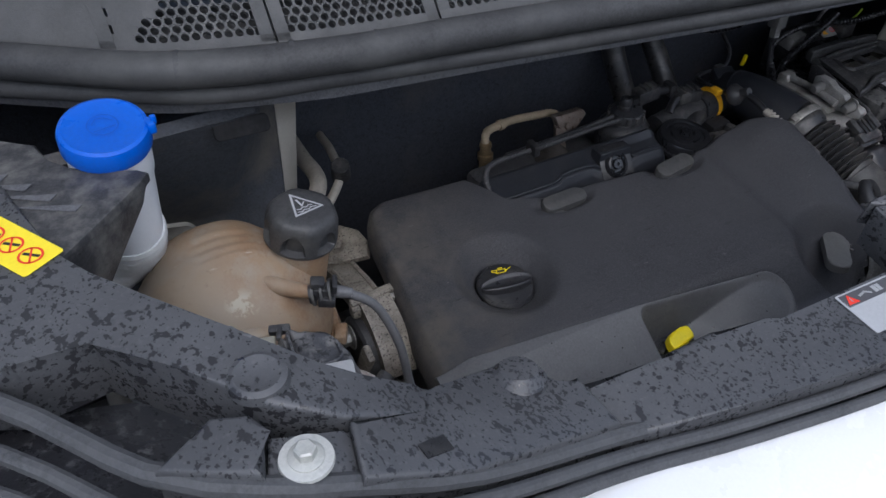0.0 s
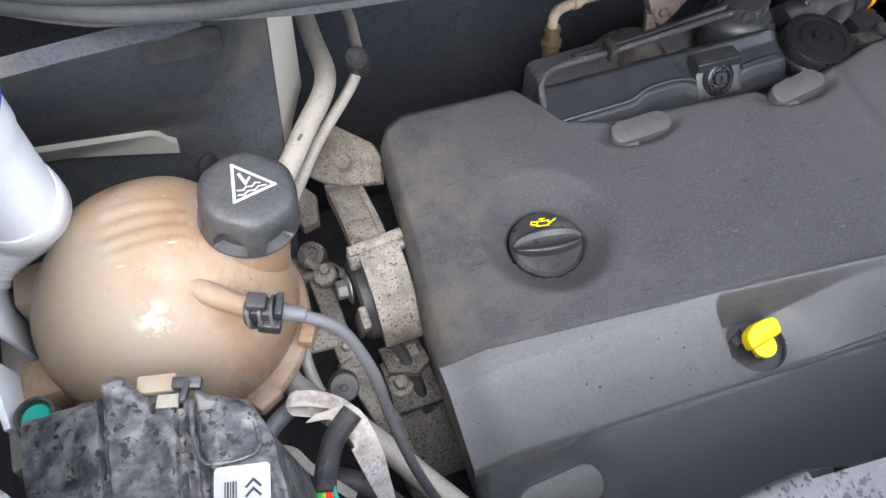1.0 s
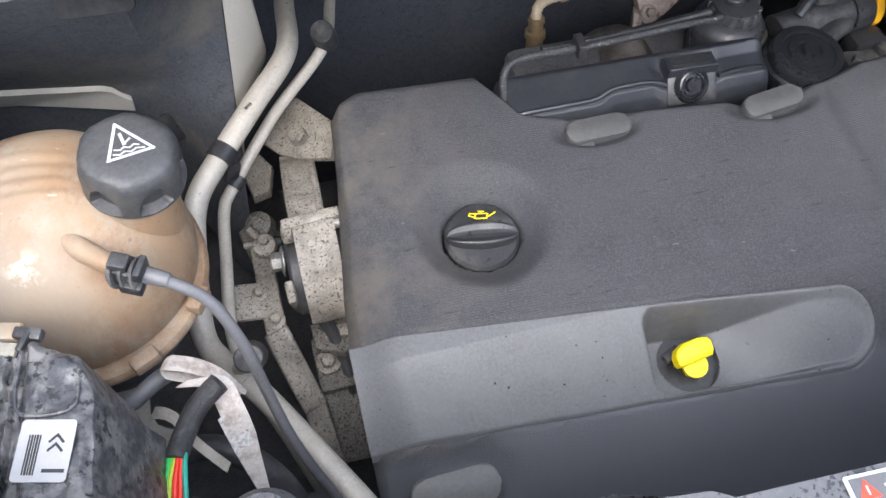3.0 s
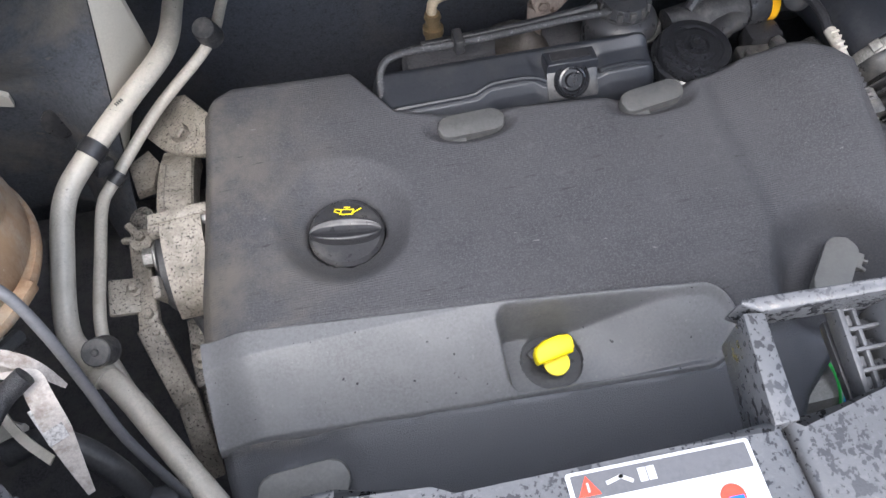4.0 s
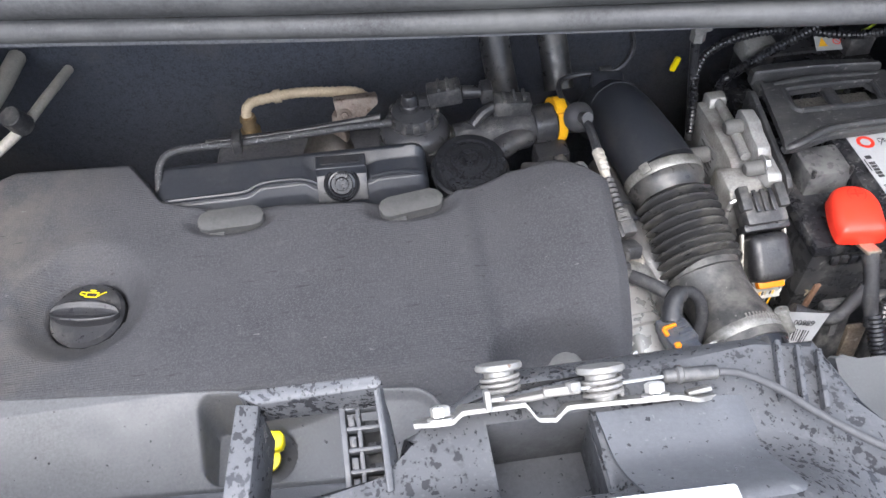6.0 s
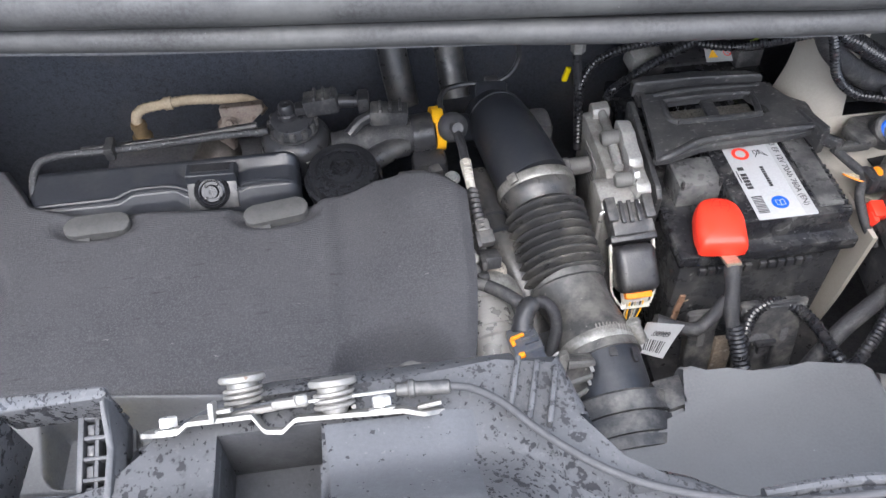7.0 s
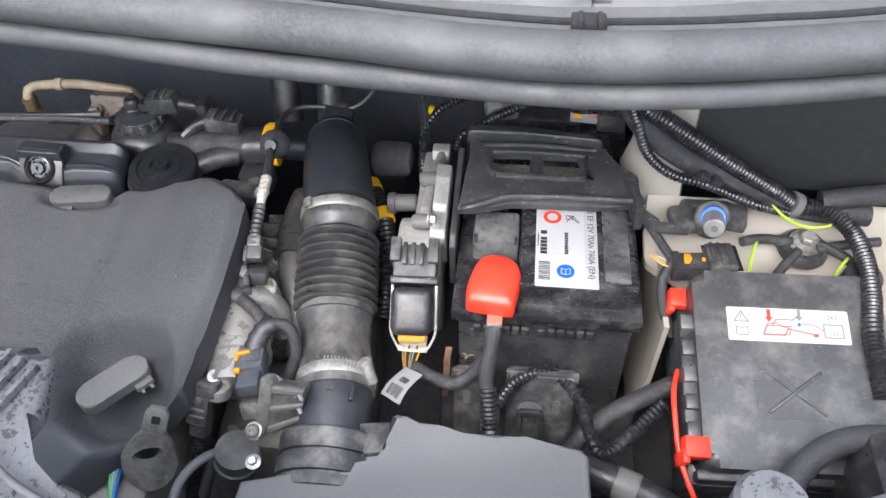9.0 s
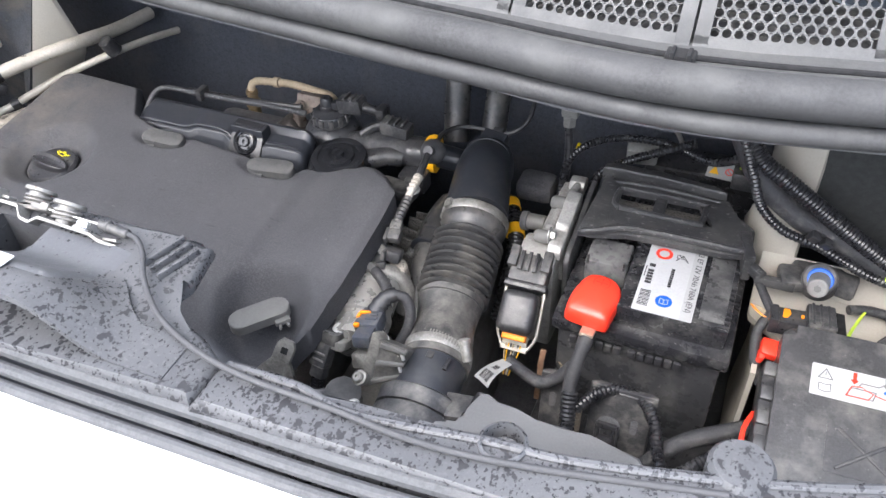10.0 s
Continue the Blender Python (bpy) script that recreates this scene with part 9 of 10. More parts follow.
lathe(bm, (1.26395, 0.56985, 0.8691), (-0.12, -0.95, 0.3), [(0, 0), (0.0036, 0), (0.0036, 0.0004), (0, 0.0004)], 6)
part("hex_socket", bm, M_PAD, bush)

# lugs and cables at the battery's front
lug = thing("battery_cable", (1.066, 0.45, 0.70), "thick black battery cable with a bare terminal lug", "cable")
bm = B()
rbox(bm, (1.0685, 0.4815, 0.826), (0.014, 0.020, 0.004), 0.001, (-18, 0, 0))
part("lug", bm, surface("tinned_lug", (0.45, 0.39, 0.3), 0.4, 0.7, var=0.15), lug)
bm = B()
tube(bm, [(1.0685, 0.476, 0.824), (1.067, 0.462, 0.812), (1.064, 0.446, 0.795), (1.066, 0.430, 0.775)], lambda t: 0.0072 + 0.0006 * math.sin(14 * t), 14)
part("sleeve", bm, M_TAPE, lug)
bm = B()
tube(bm, [(1.066, 0.436, 0.785), (1.069, 0.420, 0.765), (1.072, 0.405, 0.745), (1.076, 0.395, 0.70)], 0.0078, 14, rib=0.0007, pitch=0.0042)
part("conduit", bm, M_CONDUIT, lug)
bm = B()
tube(bm, [(0.995, 0.452, 0.786), (1.012, 0.447, 0.780), (1.034, 0.443, 0.776), (1.052, 0.450, 0.786), (1.063, 0.456, 0.802)], lambda t: 0.0064 + 0.0004 * math.sin(17 * t), 14)
part("branch", bm, M_TAPE, lug)
bm = B()
tube(bm, [(1.074, 0.428, 0.770), (1.092, 0.452, 0.775), (1.115, 0.462, 0.776), (1.138, 0.456, 0.772), (1.152, 0.436, 0.766), (1.160, 0.412, 0.758), (1.172, 0.398, 0.750), (1.195, 0.412, 0.762), (1.225, 0.440, 0.775)], 0.0058, 12, rib=0.0006, pitch=0.0045)
part("long_conduit", bm, M_CONDUIT, lug)

tray = thing("battery_tray", (1.10, 0.45, 0.62), "black plastic battery tray with fuse carriers in front", "battery tray")


def carrier_plate(x0, x1, z0, z1, slots):
    """A moulded upright plate with oblong slots, rounded at the top."""
    bm = B()
    m = pose((x0 + x1) / 2, 0.446, (z0 + z1) / 2, 78, 0, 0)
    plate(bm, round_rect(x1 - x0, z1 - z0, 0.005, 4), -0.012, 0.0, m, bevel=0.0025, seg=3)
    ob = part("carrier", bm, M_BLACK2, tray)
    for sx, sz, w, h in slots:
        bm = B()
        plate(bm, round_rect(w, h, min(w, h) * 0.45, 4), 0.0, 0.0008, m @ pose(sx - (x0 + x1) / 2, sz - (z0 + z1) / 2, 0))
        part("slot", bm, M_DARK, ob)
    bm = B()
    rbox(bm, m @ Vector((0, (z1 - z0) / 2 - 0.004, -0.004)), (x1 - x0 + 0.004, 0.014, 0.006), 0.002, (78, 0, 0))
    part("top_rim", bm, M_BLACK2, ob)
    return ob


carrier_plate(1.033, 1.061, 0.690, 0.776, [(1.046, 0.748, 0.007, 0.018)])
middle = carrier_plate(1.084, 1.147, 0.690, 0.780, [(1.131, 0.742, 0.007, 0.018), (1.106, 0.730, 0.024, 0.034)])
for k, (dx, dz, w, h) in enumerate(((0.0, 0.748, 0.020, 0.006), (0.0, 0.738, 0.012, 0.010), (-0.010, 0.730, 0.004, 0.030), (0.010, 0.730, 0.004, 0.030))):
    bm = B()
    rbox(bm, (1.106 + dx, 0.436, dz), (w, 0.005, h), 0.0012, (-12, 0, 0))
    part("latch", bm, M_BLACK, middle)
bm = B()
rbox(bm, (1.069, 0.444, 0.725), (0.018, 0.006, 0.050), 0.001, (-8, 0, 0))
part("grimy_terminal", bm, surface("grimy_terminal", (0.16, 0.13, 0.10), 0.6, 0.3, var=0.4, scale=90, bump=0.3, spots=(0.34, 0.31, 0.27), spot_scale=160, spot_lo=0.6, spot_hi=0.66), tray, "grimy metal terminal")
bm = B()
rbox(bm, (1.115, 0.46, 0.655), (0.20, 0.10, 0.03), 0.005)
part("tray_base", bm, M_BLACK, tray)
leaf = bmesh.new()
for a in (20, 140, 250):
    m = pose(1.043, 0.489, 0.742, 70, 0, a)
    plate(leaf, [(0, 0), (0.003, 0.0015), (0.007, 0), (0.003, -0.0015)], 0, 0.0004, pose(1.043, 0.4955, 0.748, 90, 0, 0) @ pose(0, 0, 0, 0, 0, a))
tagged(finish("dry_leaf", leaf, M_TAN), "small dry leaf stuck to the battery", "leaf")
bm = B()
rbox(bm, (1.026, 0.472, 0.778), (0.006, 0.003, 0.028), 0.001, (0, 6, 0))
rbox(bm, (1.024, 0.472, 0.740), (0.006, 0.003, 0.060), 0.001, (0, 3, 0))
tagged(finish("rusty_stay", bm, M_RUST), "rusty metal stay beside the battery", "stay")

panel = thing("air_box_cover", (1.02, 0.31, 0.74), "smooth grey plastic air box cover in front of the battery", "air box")
bm = B()
plate(bm, [(0.868, 0.20), (1.156, 0.20), (1.152, 0.36), (1.146, 0.367), (1.10, 0.3735), (1.075, 0.375), (1.050, 0.372), (1.030, 0.3725), (1.012, 0.378), (1.000, 0.384), (0.992, 0.3865), (0.988, 0.384), (0.9865, 0.3385), (0.925, 0.326), (0.876, 0.3145)], 0.77, 0.812, bevel=0.005, seg=3)
part("cover_plate", bm, M_AIRBOX, panel)
bm = B()
rbox(bm, (1.02, 0.27, 0.70), (0.27, 0.14, 0.14), 0.01)
part("box", bm, M_BLACK, panel)
bm = B()
rbox(bm, (0.970, 0.350, 0.800), (0.030, 0.022, 0.012), 0.003)
part("hook", bm, M_AIRBOX, panel)
bm = B()
hexbolt(bm, (0.874, 0.344, 0.786), (0, -0.2, 1), 0.0042)
tagged(finish("housing_bolt", bm, M_STEEL), "zinc bolt below the air duct", "bolt")

# fuse box
fuse = thing("fuse_box", (1.32, 0.45, 0.70), "dusty black fuse box lid with a jump-start label", "fuse box")
fm = pose(1.3265, 0.452, 0.8255, 17, 0, 1.5)
bm = B()
plate(bm, round_rect(0.164, 0.176, 0.012, 5), -0.045, 0.0, fm, bevel=0.010, seg=4)
part("lid", bm, M_FUSE, fuse, angle=50)
bm = B()
rbox(bm, fm @ Vector((0.0, -0.004, -0.070)), (0.176, 0.186, 0.06), 0.006, (17, 0, 1.5))
part("base", bm, M_BLACK, fuse)
bm = B()
rbox(bm, fm @ Vector((0.0, -0.0895, -0.030)), (0.168, 0.010, 0.018), 0.003, (17, 0, 1.5))
part("lower_rim", bm, M_FUSE, fuse)
bm = B()
rbox(bm, fm @ Vector((-0.086, -0.016, -0.022)), (0.016, 0.128, 0.026), 0.004, (17, 0, 1.5))
part("side_rail", bm, M_BLACK, fuse)
for k in range(5):
    bm = B()
    rbox(bm, fm @ Vector((-0.087, 0.040 - 0.024 * k, -0.010)), (0.012, 0.014, 0.010), 0.002, (17, 0, 1.5))
    part("rail_notch", bm, M_FUSE, fuse)
xm = fm @ pose(-0.003, -0.022, 0)
bm = B()
for a in (38, -38):
    plate(bm, [(-0.030, -0.0016), (0.030, -0.0016), (0.030, 0.0016), (-0.030, 0.0016)], 0.0, 0.0019 + 0.0002 * (a > 0), xm @ pose(0, 0, 0, 0, 0, a), bevel=0.0006)
part("moulded_cross", bm, M_FUSE, fuse)
bm = B()
plate(bm, round_rect(0.066, 0.046, 0.002, 3), 0, 0.0007, xm)
part("moulded_square", bm, M_FUSE, fuse)
jm = fm @ pose(-0.002, 0.038, 0.0003)
bm = B()
plate(bm, round_rect(0.104, 0.031, 0.0015, 3), 0, 0.0006, jm)
jump = part("label", bm, M_LABEL_GREY, fuse, "pale label with jump-start drawings")
bm = B()
plate(bm, [(-0.0505, -0.014), (-0.030, -0.014), (-0.030, 0.014), (-0.0505, 0.014)], 0.0006, 0.0008, jm)
part("white_field", bm, M_LABEL, jump)
bm = B()
line2d(bm, jm, [(-0.046, 0.002), (-0.040, 0.0115), (-0.034, 0.002), (-0.046, 0.002)], 0.0013, 0.0011)
line2d(bm, jm, [(-0.040, 0.0085), (-0.040, 0.005)], 0.0010, 0.0011)
line2d(bm, jm, [(-0.045, -0.010), (-0.045, -0.003), (-0.040, -0.004), (-0.035, -0.003), (-0.035, -0.010), (-0.040, -0.011), (-0.045, -0.010)], 0.0011, 0.0011)
line2d(bm, jm, [(-0.022, -0.009), (0.000, -0.009), (0.002, -0.001), (-0.018, -0.001), (-0.022, -0.009)], 0.0011, 0.0011)
line2d(bm, jm, [(-0.014, -0.001), (-0.010, 0.005), (0.004, 0.005), (0.010, 0.010)], 0.0011, 0.0011)
line2d(bm, jm, [(0.030, -0.010), (0.046, -0.010), (0.046, 0.002), (0.030, 0.002), (0.030, -0.010)], 0.0011, 0.0011)
line2d(bm, jm, [(0.012, 0.002), (0.022, 0.001), (0.030, -0.004)], 0.0010, 0.0011)
part("line_drawing", bm, M_INK_GREY, jump)
bm = B()
line2d(bm, jm, [(-0.016, 0.0125), (-0.016, 0.006)], 0.0032, 0.0012)
plate(bm, [(-0.0195, 0.007), (-0.016, 0.0025), (-0.0125, 0.007)], 0.0006, 0.0012, jm)
line2d(bm, jm, [(0.002, -0.004), (0.012, -0.006), (0.022, -0.008)], 0.0010, 0.0012)
line2d(bm, jm, [(-0.022, -0.0095), (-0.004, -0.0095), (0.000, -0.003), (-0.006, -0.001), (-0.010, 0.0015), (-0.018, 0.0005), (-0.022, -0.0095)], 0.0009, 0.0012)
bars(bm, jm @ pose(0, 0, 0.0009), [(0.0225, -0.0085, 0.004, 0.003)])
part("red_marks", bm, M_RED, jump)
bm = B()
line2d(bm, jm, [(0.010, 0.0135), (0.010, 0.008)], 0.0028, 0.0012)
plate(bm, [(0.0068, 0.0085), (0.010, 0.0045), (0.0132, 0.0085)], 0.0006, 0.0012, jm)
part("dark_arrow", bm, M_INK_GREY, jump)
bm = B()
plate(bm, disc(0.0016, 12, 0.0095, 0.001), 0.0006, 0.0012, jm)
part("blue_mark", bm, M_BLUE, jump)
text_mesh("24V", 0.0062, M_INK_GREY, jump, jm @ pose(0.038, 0.0085, 0.0010))
text_mesh("12V", 0.0048, M_INK_GREY, jump, jm @ pose(0.038, -0.0065, 0.0010))
for p in ((1.2385, 0.5265, 0.816), (1.2405, 0.382, 0.799)):
    clip = thing("red_clip", p, "small red plastic clip on the fuse box", "clip", group="red clips")
    bm = B()
    rbox(bm, Vector(p) + Vector((0, 0, 0.002)), (0.022, 0.018, 0.012), 0.002, (17, 8, 4))
    part("block", bm, M_RED, clip)
    bm = B()
    rbox(bm, Vector(p) + Vector((-0.010, -0.006, -0.006)), (0.006, 0.012, 0.022), 0.0015, (17, 8, 4))
    part("leg", bm, M_RED, clip)
rcab = thing("red_wire", (1.23, 0.36, 0.74), "thin bright red wire beside the fuse box", "wire")
bm = B()
tube(bm, [(1.232, 0.455, 0.805), (1.226, 0.432, 0.808), (1.226, 0.405, 0.802), (1.229, 0.378, 0.792), (1.240, 0.350, 0.778), (1.262, 0.325, 0.75)], 0.0023, 10)
part("insulation", bm, M_RED, rcab)

# inner wing on the battery side
bm = B()
sheet(bm, lambda u, v: Vector((1.212 + 0.040 * (1 - smooth01((0.478 + 0.157 * v - 0.545) / 0.04)) * (1 - u) + 0.38 * u, 0.478 + 0.157 * v, 0.806 + 0.012 * smooth01((v - 0.7) / 0.3) + 0.03 * smooth01((v - 0.9) / 0.1))), 20, 20, 0.008)
tagged(finish("inner_wing_shelf", bm, M_CREAM), "cream painted inner wing shelf beside the battery", "inner wing", kind="structure")
bm = B()


def tower(u, v):
    r = 0.045 + 0.018 * (1 - smooth01(v / 0.35)) ** 2
    return Vector((1.243 - r * math.sin(radians(90) * u), 0.692 - r * math.cos(radians(90) * u), 0.81 + 0.30 * v))


sheet(bm, tower, 16, 14, 0.006, (0.4, 0.6, 0))
tagged(finish("strut_tower", bm, M_CREAM), "cream painted strut tower rising under the cowl", "strut tower", kind="structure")
bm = B()
rbox(bm, (1.424, 0.655, 0.965), (0.376, 0.012, 0.250), 0.003, (6, 0, 0))
tagged(finish("wing_felt", bm, surface("smooth_dark_felt", (0.022, 0.023, 0.023), 0.9, var=0.15, scale=60, bump=0.25, bscale=700)), "flat dark felt pad on the inner wing", "felt pad", kind="structure")

bm = B()
sheet(bm, lambda u, v: Vector((1.2235 - 0.006 * smooth01((0.72 - (0.62 + 0.188 * v)) / 0.1), 0.500 + 0.150 * u + 0.012 * (1 - v) * (1 - u), 0.620 + 0.188 * v)), 10, 12, 0.005, (1, 0, 0))
tagged(finish("inner_wing_side", bm, M_CREAM), "cream painted side of the inner wing below its shelf", "inner wing", kind="structure")
bm = B()
tube(bm, [(1.120, 0.408, 0.66), (1.145, 0.416, 0.72), (1.176, 0.432, 0.758), (1.205, 0.446, 0.770), (1.243, 0.466, 0.774), (1.26, 0.475, 0.77)], 0.0085, 12)
tagged(finish("loom_sleeve", bm, M_TAPE), "dark woven loom sleeve beside the fuse box", "wiring")

harness = thing("main_harness", (1.3, 0.56, 0.83), "thick corrugated wiring harness taped along the inner wing", "wiring harness")
bm = B()
tube(bm, [(1.165, 0.625, 1.00), (1.188, 0.620, 0.967), (1.212, 0.618, 0.952), (1.246, 0.616, 0.930), (1.282, 0.616, 0.905), (1.322, 0.618, 0.878), (1.349, 0.618, 0.861), (1.376, 0.612, 0.860), (1.395, 0.590, 0.856), (1.400, 0.556, 0.853), (1.398, 0.52, 0.848), (1.392, 0.48, 0.84), (1.395, 0.43, 0.82)], 0.0082, 14, rib=0.0006, pitch=0.0038)
part("thick_conduit", bm, M_CONDUIT, harness)
bm = B()
tube(bm, [(1.160, 0.615, 1.01), (1.182, 0.610, 0.959), (1.197, 0.609, 0.923), (1.222, 0.607, 0.901), (1.254, 0.606, 0.892), (1.277, 0.606, 0.882), (1.306, 0.606, 0.869), (1.340, 0.61, 0.857)], 0.0046, 12, rib=0.0005, pitch=0.004)
part("thin_conduit", bm, M_CONDUIT, harness)
bm = B()
tube(bm, [(1.165, 0.622, 0.99), (1.190, 0.622, 0.945), (1.230, 0.620, 0.912), (1.277, 0.620, 0.890), (1.320, 0.620, 0.868), (1.36, 0.622, 0.852), (1.42, 0.622, 0.848)], 0.0110, 14)
part("tape_wrap", bm, M_TAPE, harness)
bm = B()
lathe(bm, (1.346, 0.618, 0.861), (0.03, 0.0, -0.014), [(0.010, -0.004), (0.0125, -0.004), (0.0125, 0.004), (0.010, 0.004)], 20)
part("tie", bm, M_PAD, harness, "grey tape tie")
for p in ((1.250, 0.600, 0.906), (1.262, 0.601, 0.900)):
    bm = B()
    rbox(bm, p, (0.010, 0.009, 0.009), 0.0015, (20, 30, 10))
    part("cable_tie_head", bm, M_BLACK, harness)
bm = B()
tube(bm, [(1.37, 0.620, 0.865), (1.42, 0.625, 0.872), (1.50, 0.63, 0.876)], 0.010, 12)
part("branch", bm, M_TAPE, harness)
bm = B()
tube(bm, [(1.322, 0.608, 0.868), (1.338, 0.600, 0.858), (1.358, 0.598, 0.851), (1.378, 0.600, 0.852), (1.386, 0.606, 0.856)], 0.0014, 8)
part("earth_wire", bm, M_LIME, harness, "yellow-green earth wire")

fan = thing("inner_harness", (1.05, 0.7, 0.9), "corrugated conduits looping behind the battery", "wiring harness")
bm = B()
tube(bm, [(0.978, 0.690, 0.80), (0.978, 0.700, 0.835), (0.981, 0.715, 0.855), (1.000, 0.738, 0.868), (1.040, 0.745, 0.880), (1.090, 0.742, 0.884), (1.140, 0.70, 0.90), (1.175, 0.63, 0.96)], 0.0044, 12, rib=0.0006, pitch=0.0045)
part("conduit", bm, M_CONDUIT, fan)
bm = B()
tube(bm, [(1.012, 0.715, 0.820), (1.015, 0.720, 0.834), (1.024, 0.722, 0.846), (1.058, 0.722, 0.871), (1.092, 0.724, 0.888), (1.12, 0.73, 0.90)], 0.0050, 12, rib=0.0005, pitch=0.004)
part("conduit", bm, M_CONDUIT, fan)
bm = B()
tube(bm, [(0.974, 0.724, 0.905), (0.977, 0.722, 0.88), (0.979, 0.715, 0.85), (0.979, 0.69, 0.79)], 0.0048, 10)
part("pipe", bm, M_BLACK, fan)
bm = B()
tube(bm, [(1.075, 0.70, 0.96), (1.095, 0.735, 0.91), (1.105, 0.75, 0.88)], 0.003, 8)
part("rod", bm, M_GREYMETAL, fan)
fit2 = thing("brake_fitting", (0.985, 0.724, 0.9), "pale metal brake fitting with a ring end under the cowl", "fitting")
bm = B()
rbox(bm, (0.977, 0.724, 0.925), (0.020, 0.020, 0.026), 0.003)
rbox(bm, (1.000, 0.732, 0.935), (0.030, 0.018, 0.018), 0.003)
part("block", bm, M_CAST_CLEAN, fit2)
bm = B()
rod(bm, (0.976, 0.722, 0.898), (0.976, 0.723, 0.914), 0.008, seg=6)
part("nut", bm, M_CAST_CLEAN, fit2)
bm = B()
lathe(bm, (1.022, 0.728, 0.938), (0.1, -0.8, 0.5), [(0.0045, 0), (0.011, 0), (0.011, 0.004), (0.0045, 0.004)], 24)
part("ring_end", bm, M_STEEL, fit2)
bm = B()
rbox(bm, (0.979, 0.764, 0.838), (0.006, 0.005, 0.018), 0.001, (0, 15, 0))
tagged(finish("yellow_tag", bm, M_YELLOW), "small yellow tag on a pipe by the firewall", "tag")
relay = thing("relay_box", (1.10, 0.77, 0.80), "black relay box with a small warning label behind the battery", "relay box")
bm = B()
rbox(bm, (1.120, 0.775, 0.82), (0.11, 0.05, 0.055), 0.004)
part("case", bm, M_BLACK, relay)
bm = B()
wl = pose(1.153, 0.756, 0.852, 25, 0, -4)
plate(bm, round_rect(0.034, 0.022, 0.001, 2), 0, 0.0006, wl)
wlab = part("label", bm, M_LABEL_GREY, relay, "small pale warning label")
bm = B()
plate(bm, [(-0.014, -0.006), (-0.003, -0.006), (-0.0085, 0.005)], 0.0006, 0.0009, wl)
part("warning_sign", bm, M_AMBER, wlab)
bm = B()
ring2d(bm, wl, 0.0036, 0.0048, 0.0009, cx=0.008)
line2d(bm, wl, [(0.005, 0.003), (0.011, -0.003)], 0.001, 0.0009)
part("ban_sign", bm, M_RED, wlab)
bm = B()
rbox(bm, (1.060, 0.750, 0.862), (0.036, 0.024, 0.022), 0.003, (10, 0, 10))
part("silver_cap", bm, M_CAST_CLEAN, relay)
bm = B()
rbox(bm, (1.180, 0.752, 0.85), (0.03, 0.03, 0.03), 0.003)
part("plug", bm, M_BLACK2, relay)
bm = B()
tube(bm, [(1.172, 0.745, 0.868), (1.178, 0.735, 0.88), (1.182, 0.73, 0.895)], 0.0018, 8)
part("lime_wire", bm, M_LIME, relay)

wconn = thing("wing_plug", (1.27, 0.53, 0.82), "black plug with an orange lock on the inner wing", "plug")
bm = B()
rbox(bm, (1.2465, 0.5545, 0.8330), (0.034, 0.021, 0.018), 0.002, (0, 0, 6))
rbox(bm, (1.2330, 0.5530, 0.8345), (0.009, 0.023, 0.019), 0.002, (0, 0, 6))
part("plug_body", bm, M_BLACK, wconn)
bm = B()
slab(bm, [(1.2410, 0.5620, 0.8432), (1.2465, 0.5620, 0.8432), (1.2480, 0.5560, 0.8432), (1.2450, 0.5500, 0.8432), (1.2405, 0.5500, 0.8432)], (0, 0, -0.003), 0.0008)
part("orange_lock", bm, M_ORANGE, wconn)
bm = B()
rbox(bm, (1.2585, 0.5560, 0.8425), (0.003, 0.004, 0.002), 0.0006)
part("orange_key", bm, M_ORANGE, wconn)
bm = B()
rbox(bm, (1.2760, 0.5640, 0.8300), (0.026, 0.032, 0.024), 0.002, (0, 0, 6))
for k in range(3):
    rbox(bm, (1.2680 + 0.007 * k, 0.5645, 0.8425), (0.0025, 0.028, 0.003), 0.0006, (0, 0, 6))
part("socket", bm, M_BLACK2, wconn)
# flat near-black sheet painting the shade of a square hole
bm = B()
rbox(bm, (1.2870, 0.5900, 0.8100), (0.034, 0.034, 0.0012), 0, (0, 0, 6))
part("square_hole", bm, M_HOLE, wconn)
for k in range(3):
    bm = B()
    tube(bm, [(1.229, 0.549 + 0.003 * k, 0.836), (1.220, 0.552 + 0.004 * k, 0.838), (1.211, 0.562, 0.838)], 0.0009, 6)
    part("wire", bm, M_TAN if k else M_ORANGE, wconn)
bm = B()
tube(bm, [(1.232, 0.555, 0.838), (1.222, 0.572, 0.842), (1.212, 0.592, 0.846)], 0.0046, 10)
part("sleeve", bm, M_TAPE, wconn)
bm = B()
tube(bm, [(1.230, 0.556, 0.836), (1.222, 0.540, 0.826), (1.224, 0.520, 0.810), (1.235, 0.505, 0.79)], 0.0048, 12)
part("sleeve", bm, M_TAPE, wconn)
earth = thing("earth_point", (1.363, 0.6, 0.81), "earth stud with black ring leads on the inner wing", "earth point")
bm = B()
lathe(bm, (1.363, 0.600, 0.827), (0, -0.2, 1), [(0, 0), (0.0150, 0), (0.0155, 0.001), (0.0150, 0.0026), (0, 0.0030)], 28)
hexbolt(bm, (1.363, 0.600, 0.8300), (0, -0.2, 1), 0.0075)
part("bolt", bm, M_DULLSTEEL, earth)
bm = B()
lathe(bm, (1.363, 0.600, 0.818), (0, -0.1, 1), [(0, 0), (0.024, 0), (0.0235, 0.004), (0.019, 0.009), (0, 0.0095)], 24)
rbox(bm, (1.345, 0.602, 0.822), (0.014, 0.020, 0.010), 0.003, (0, 0, 20))
part("rubber_pad", bm, M_BLACK, earth)
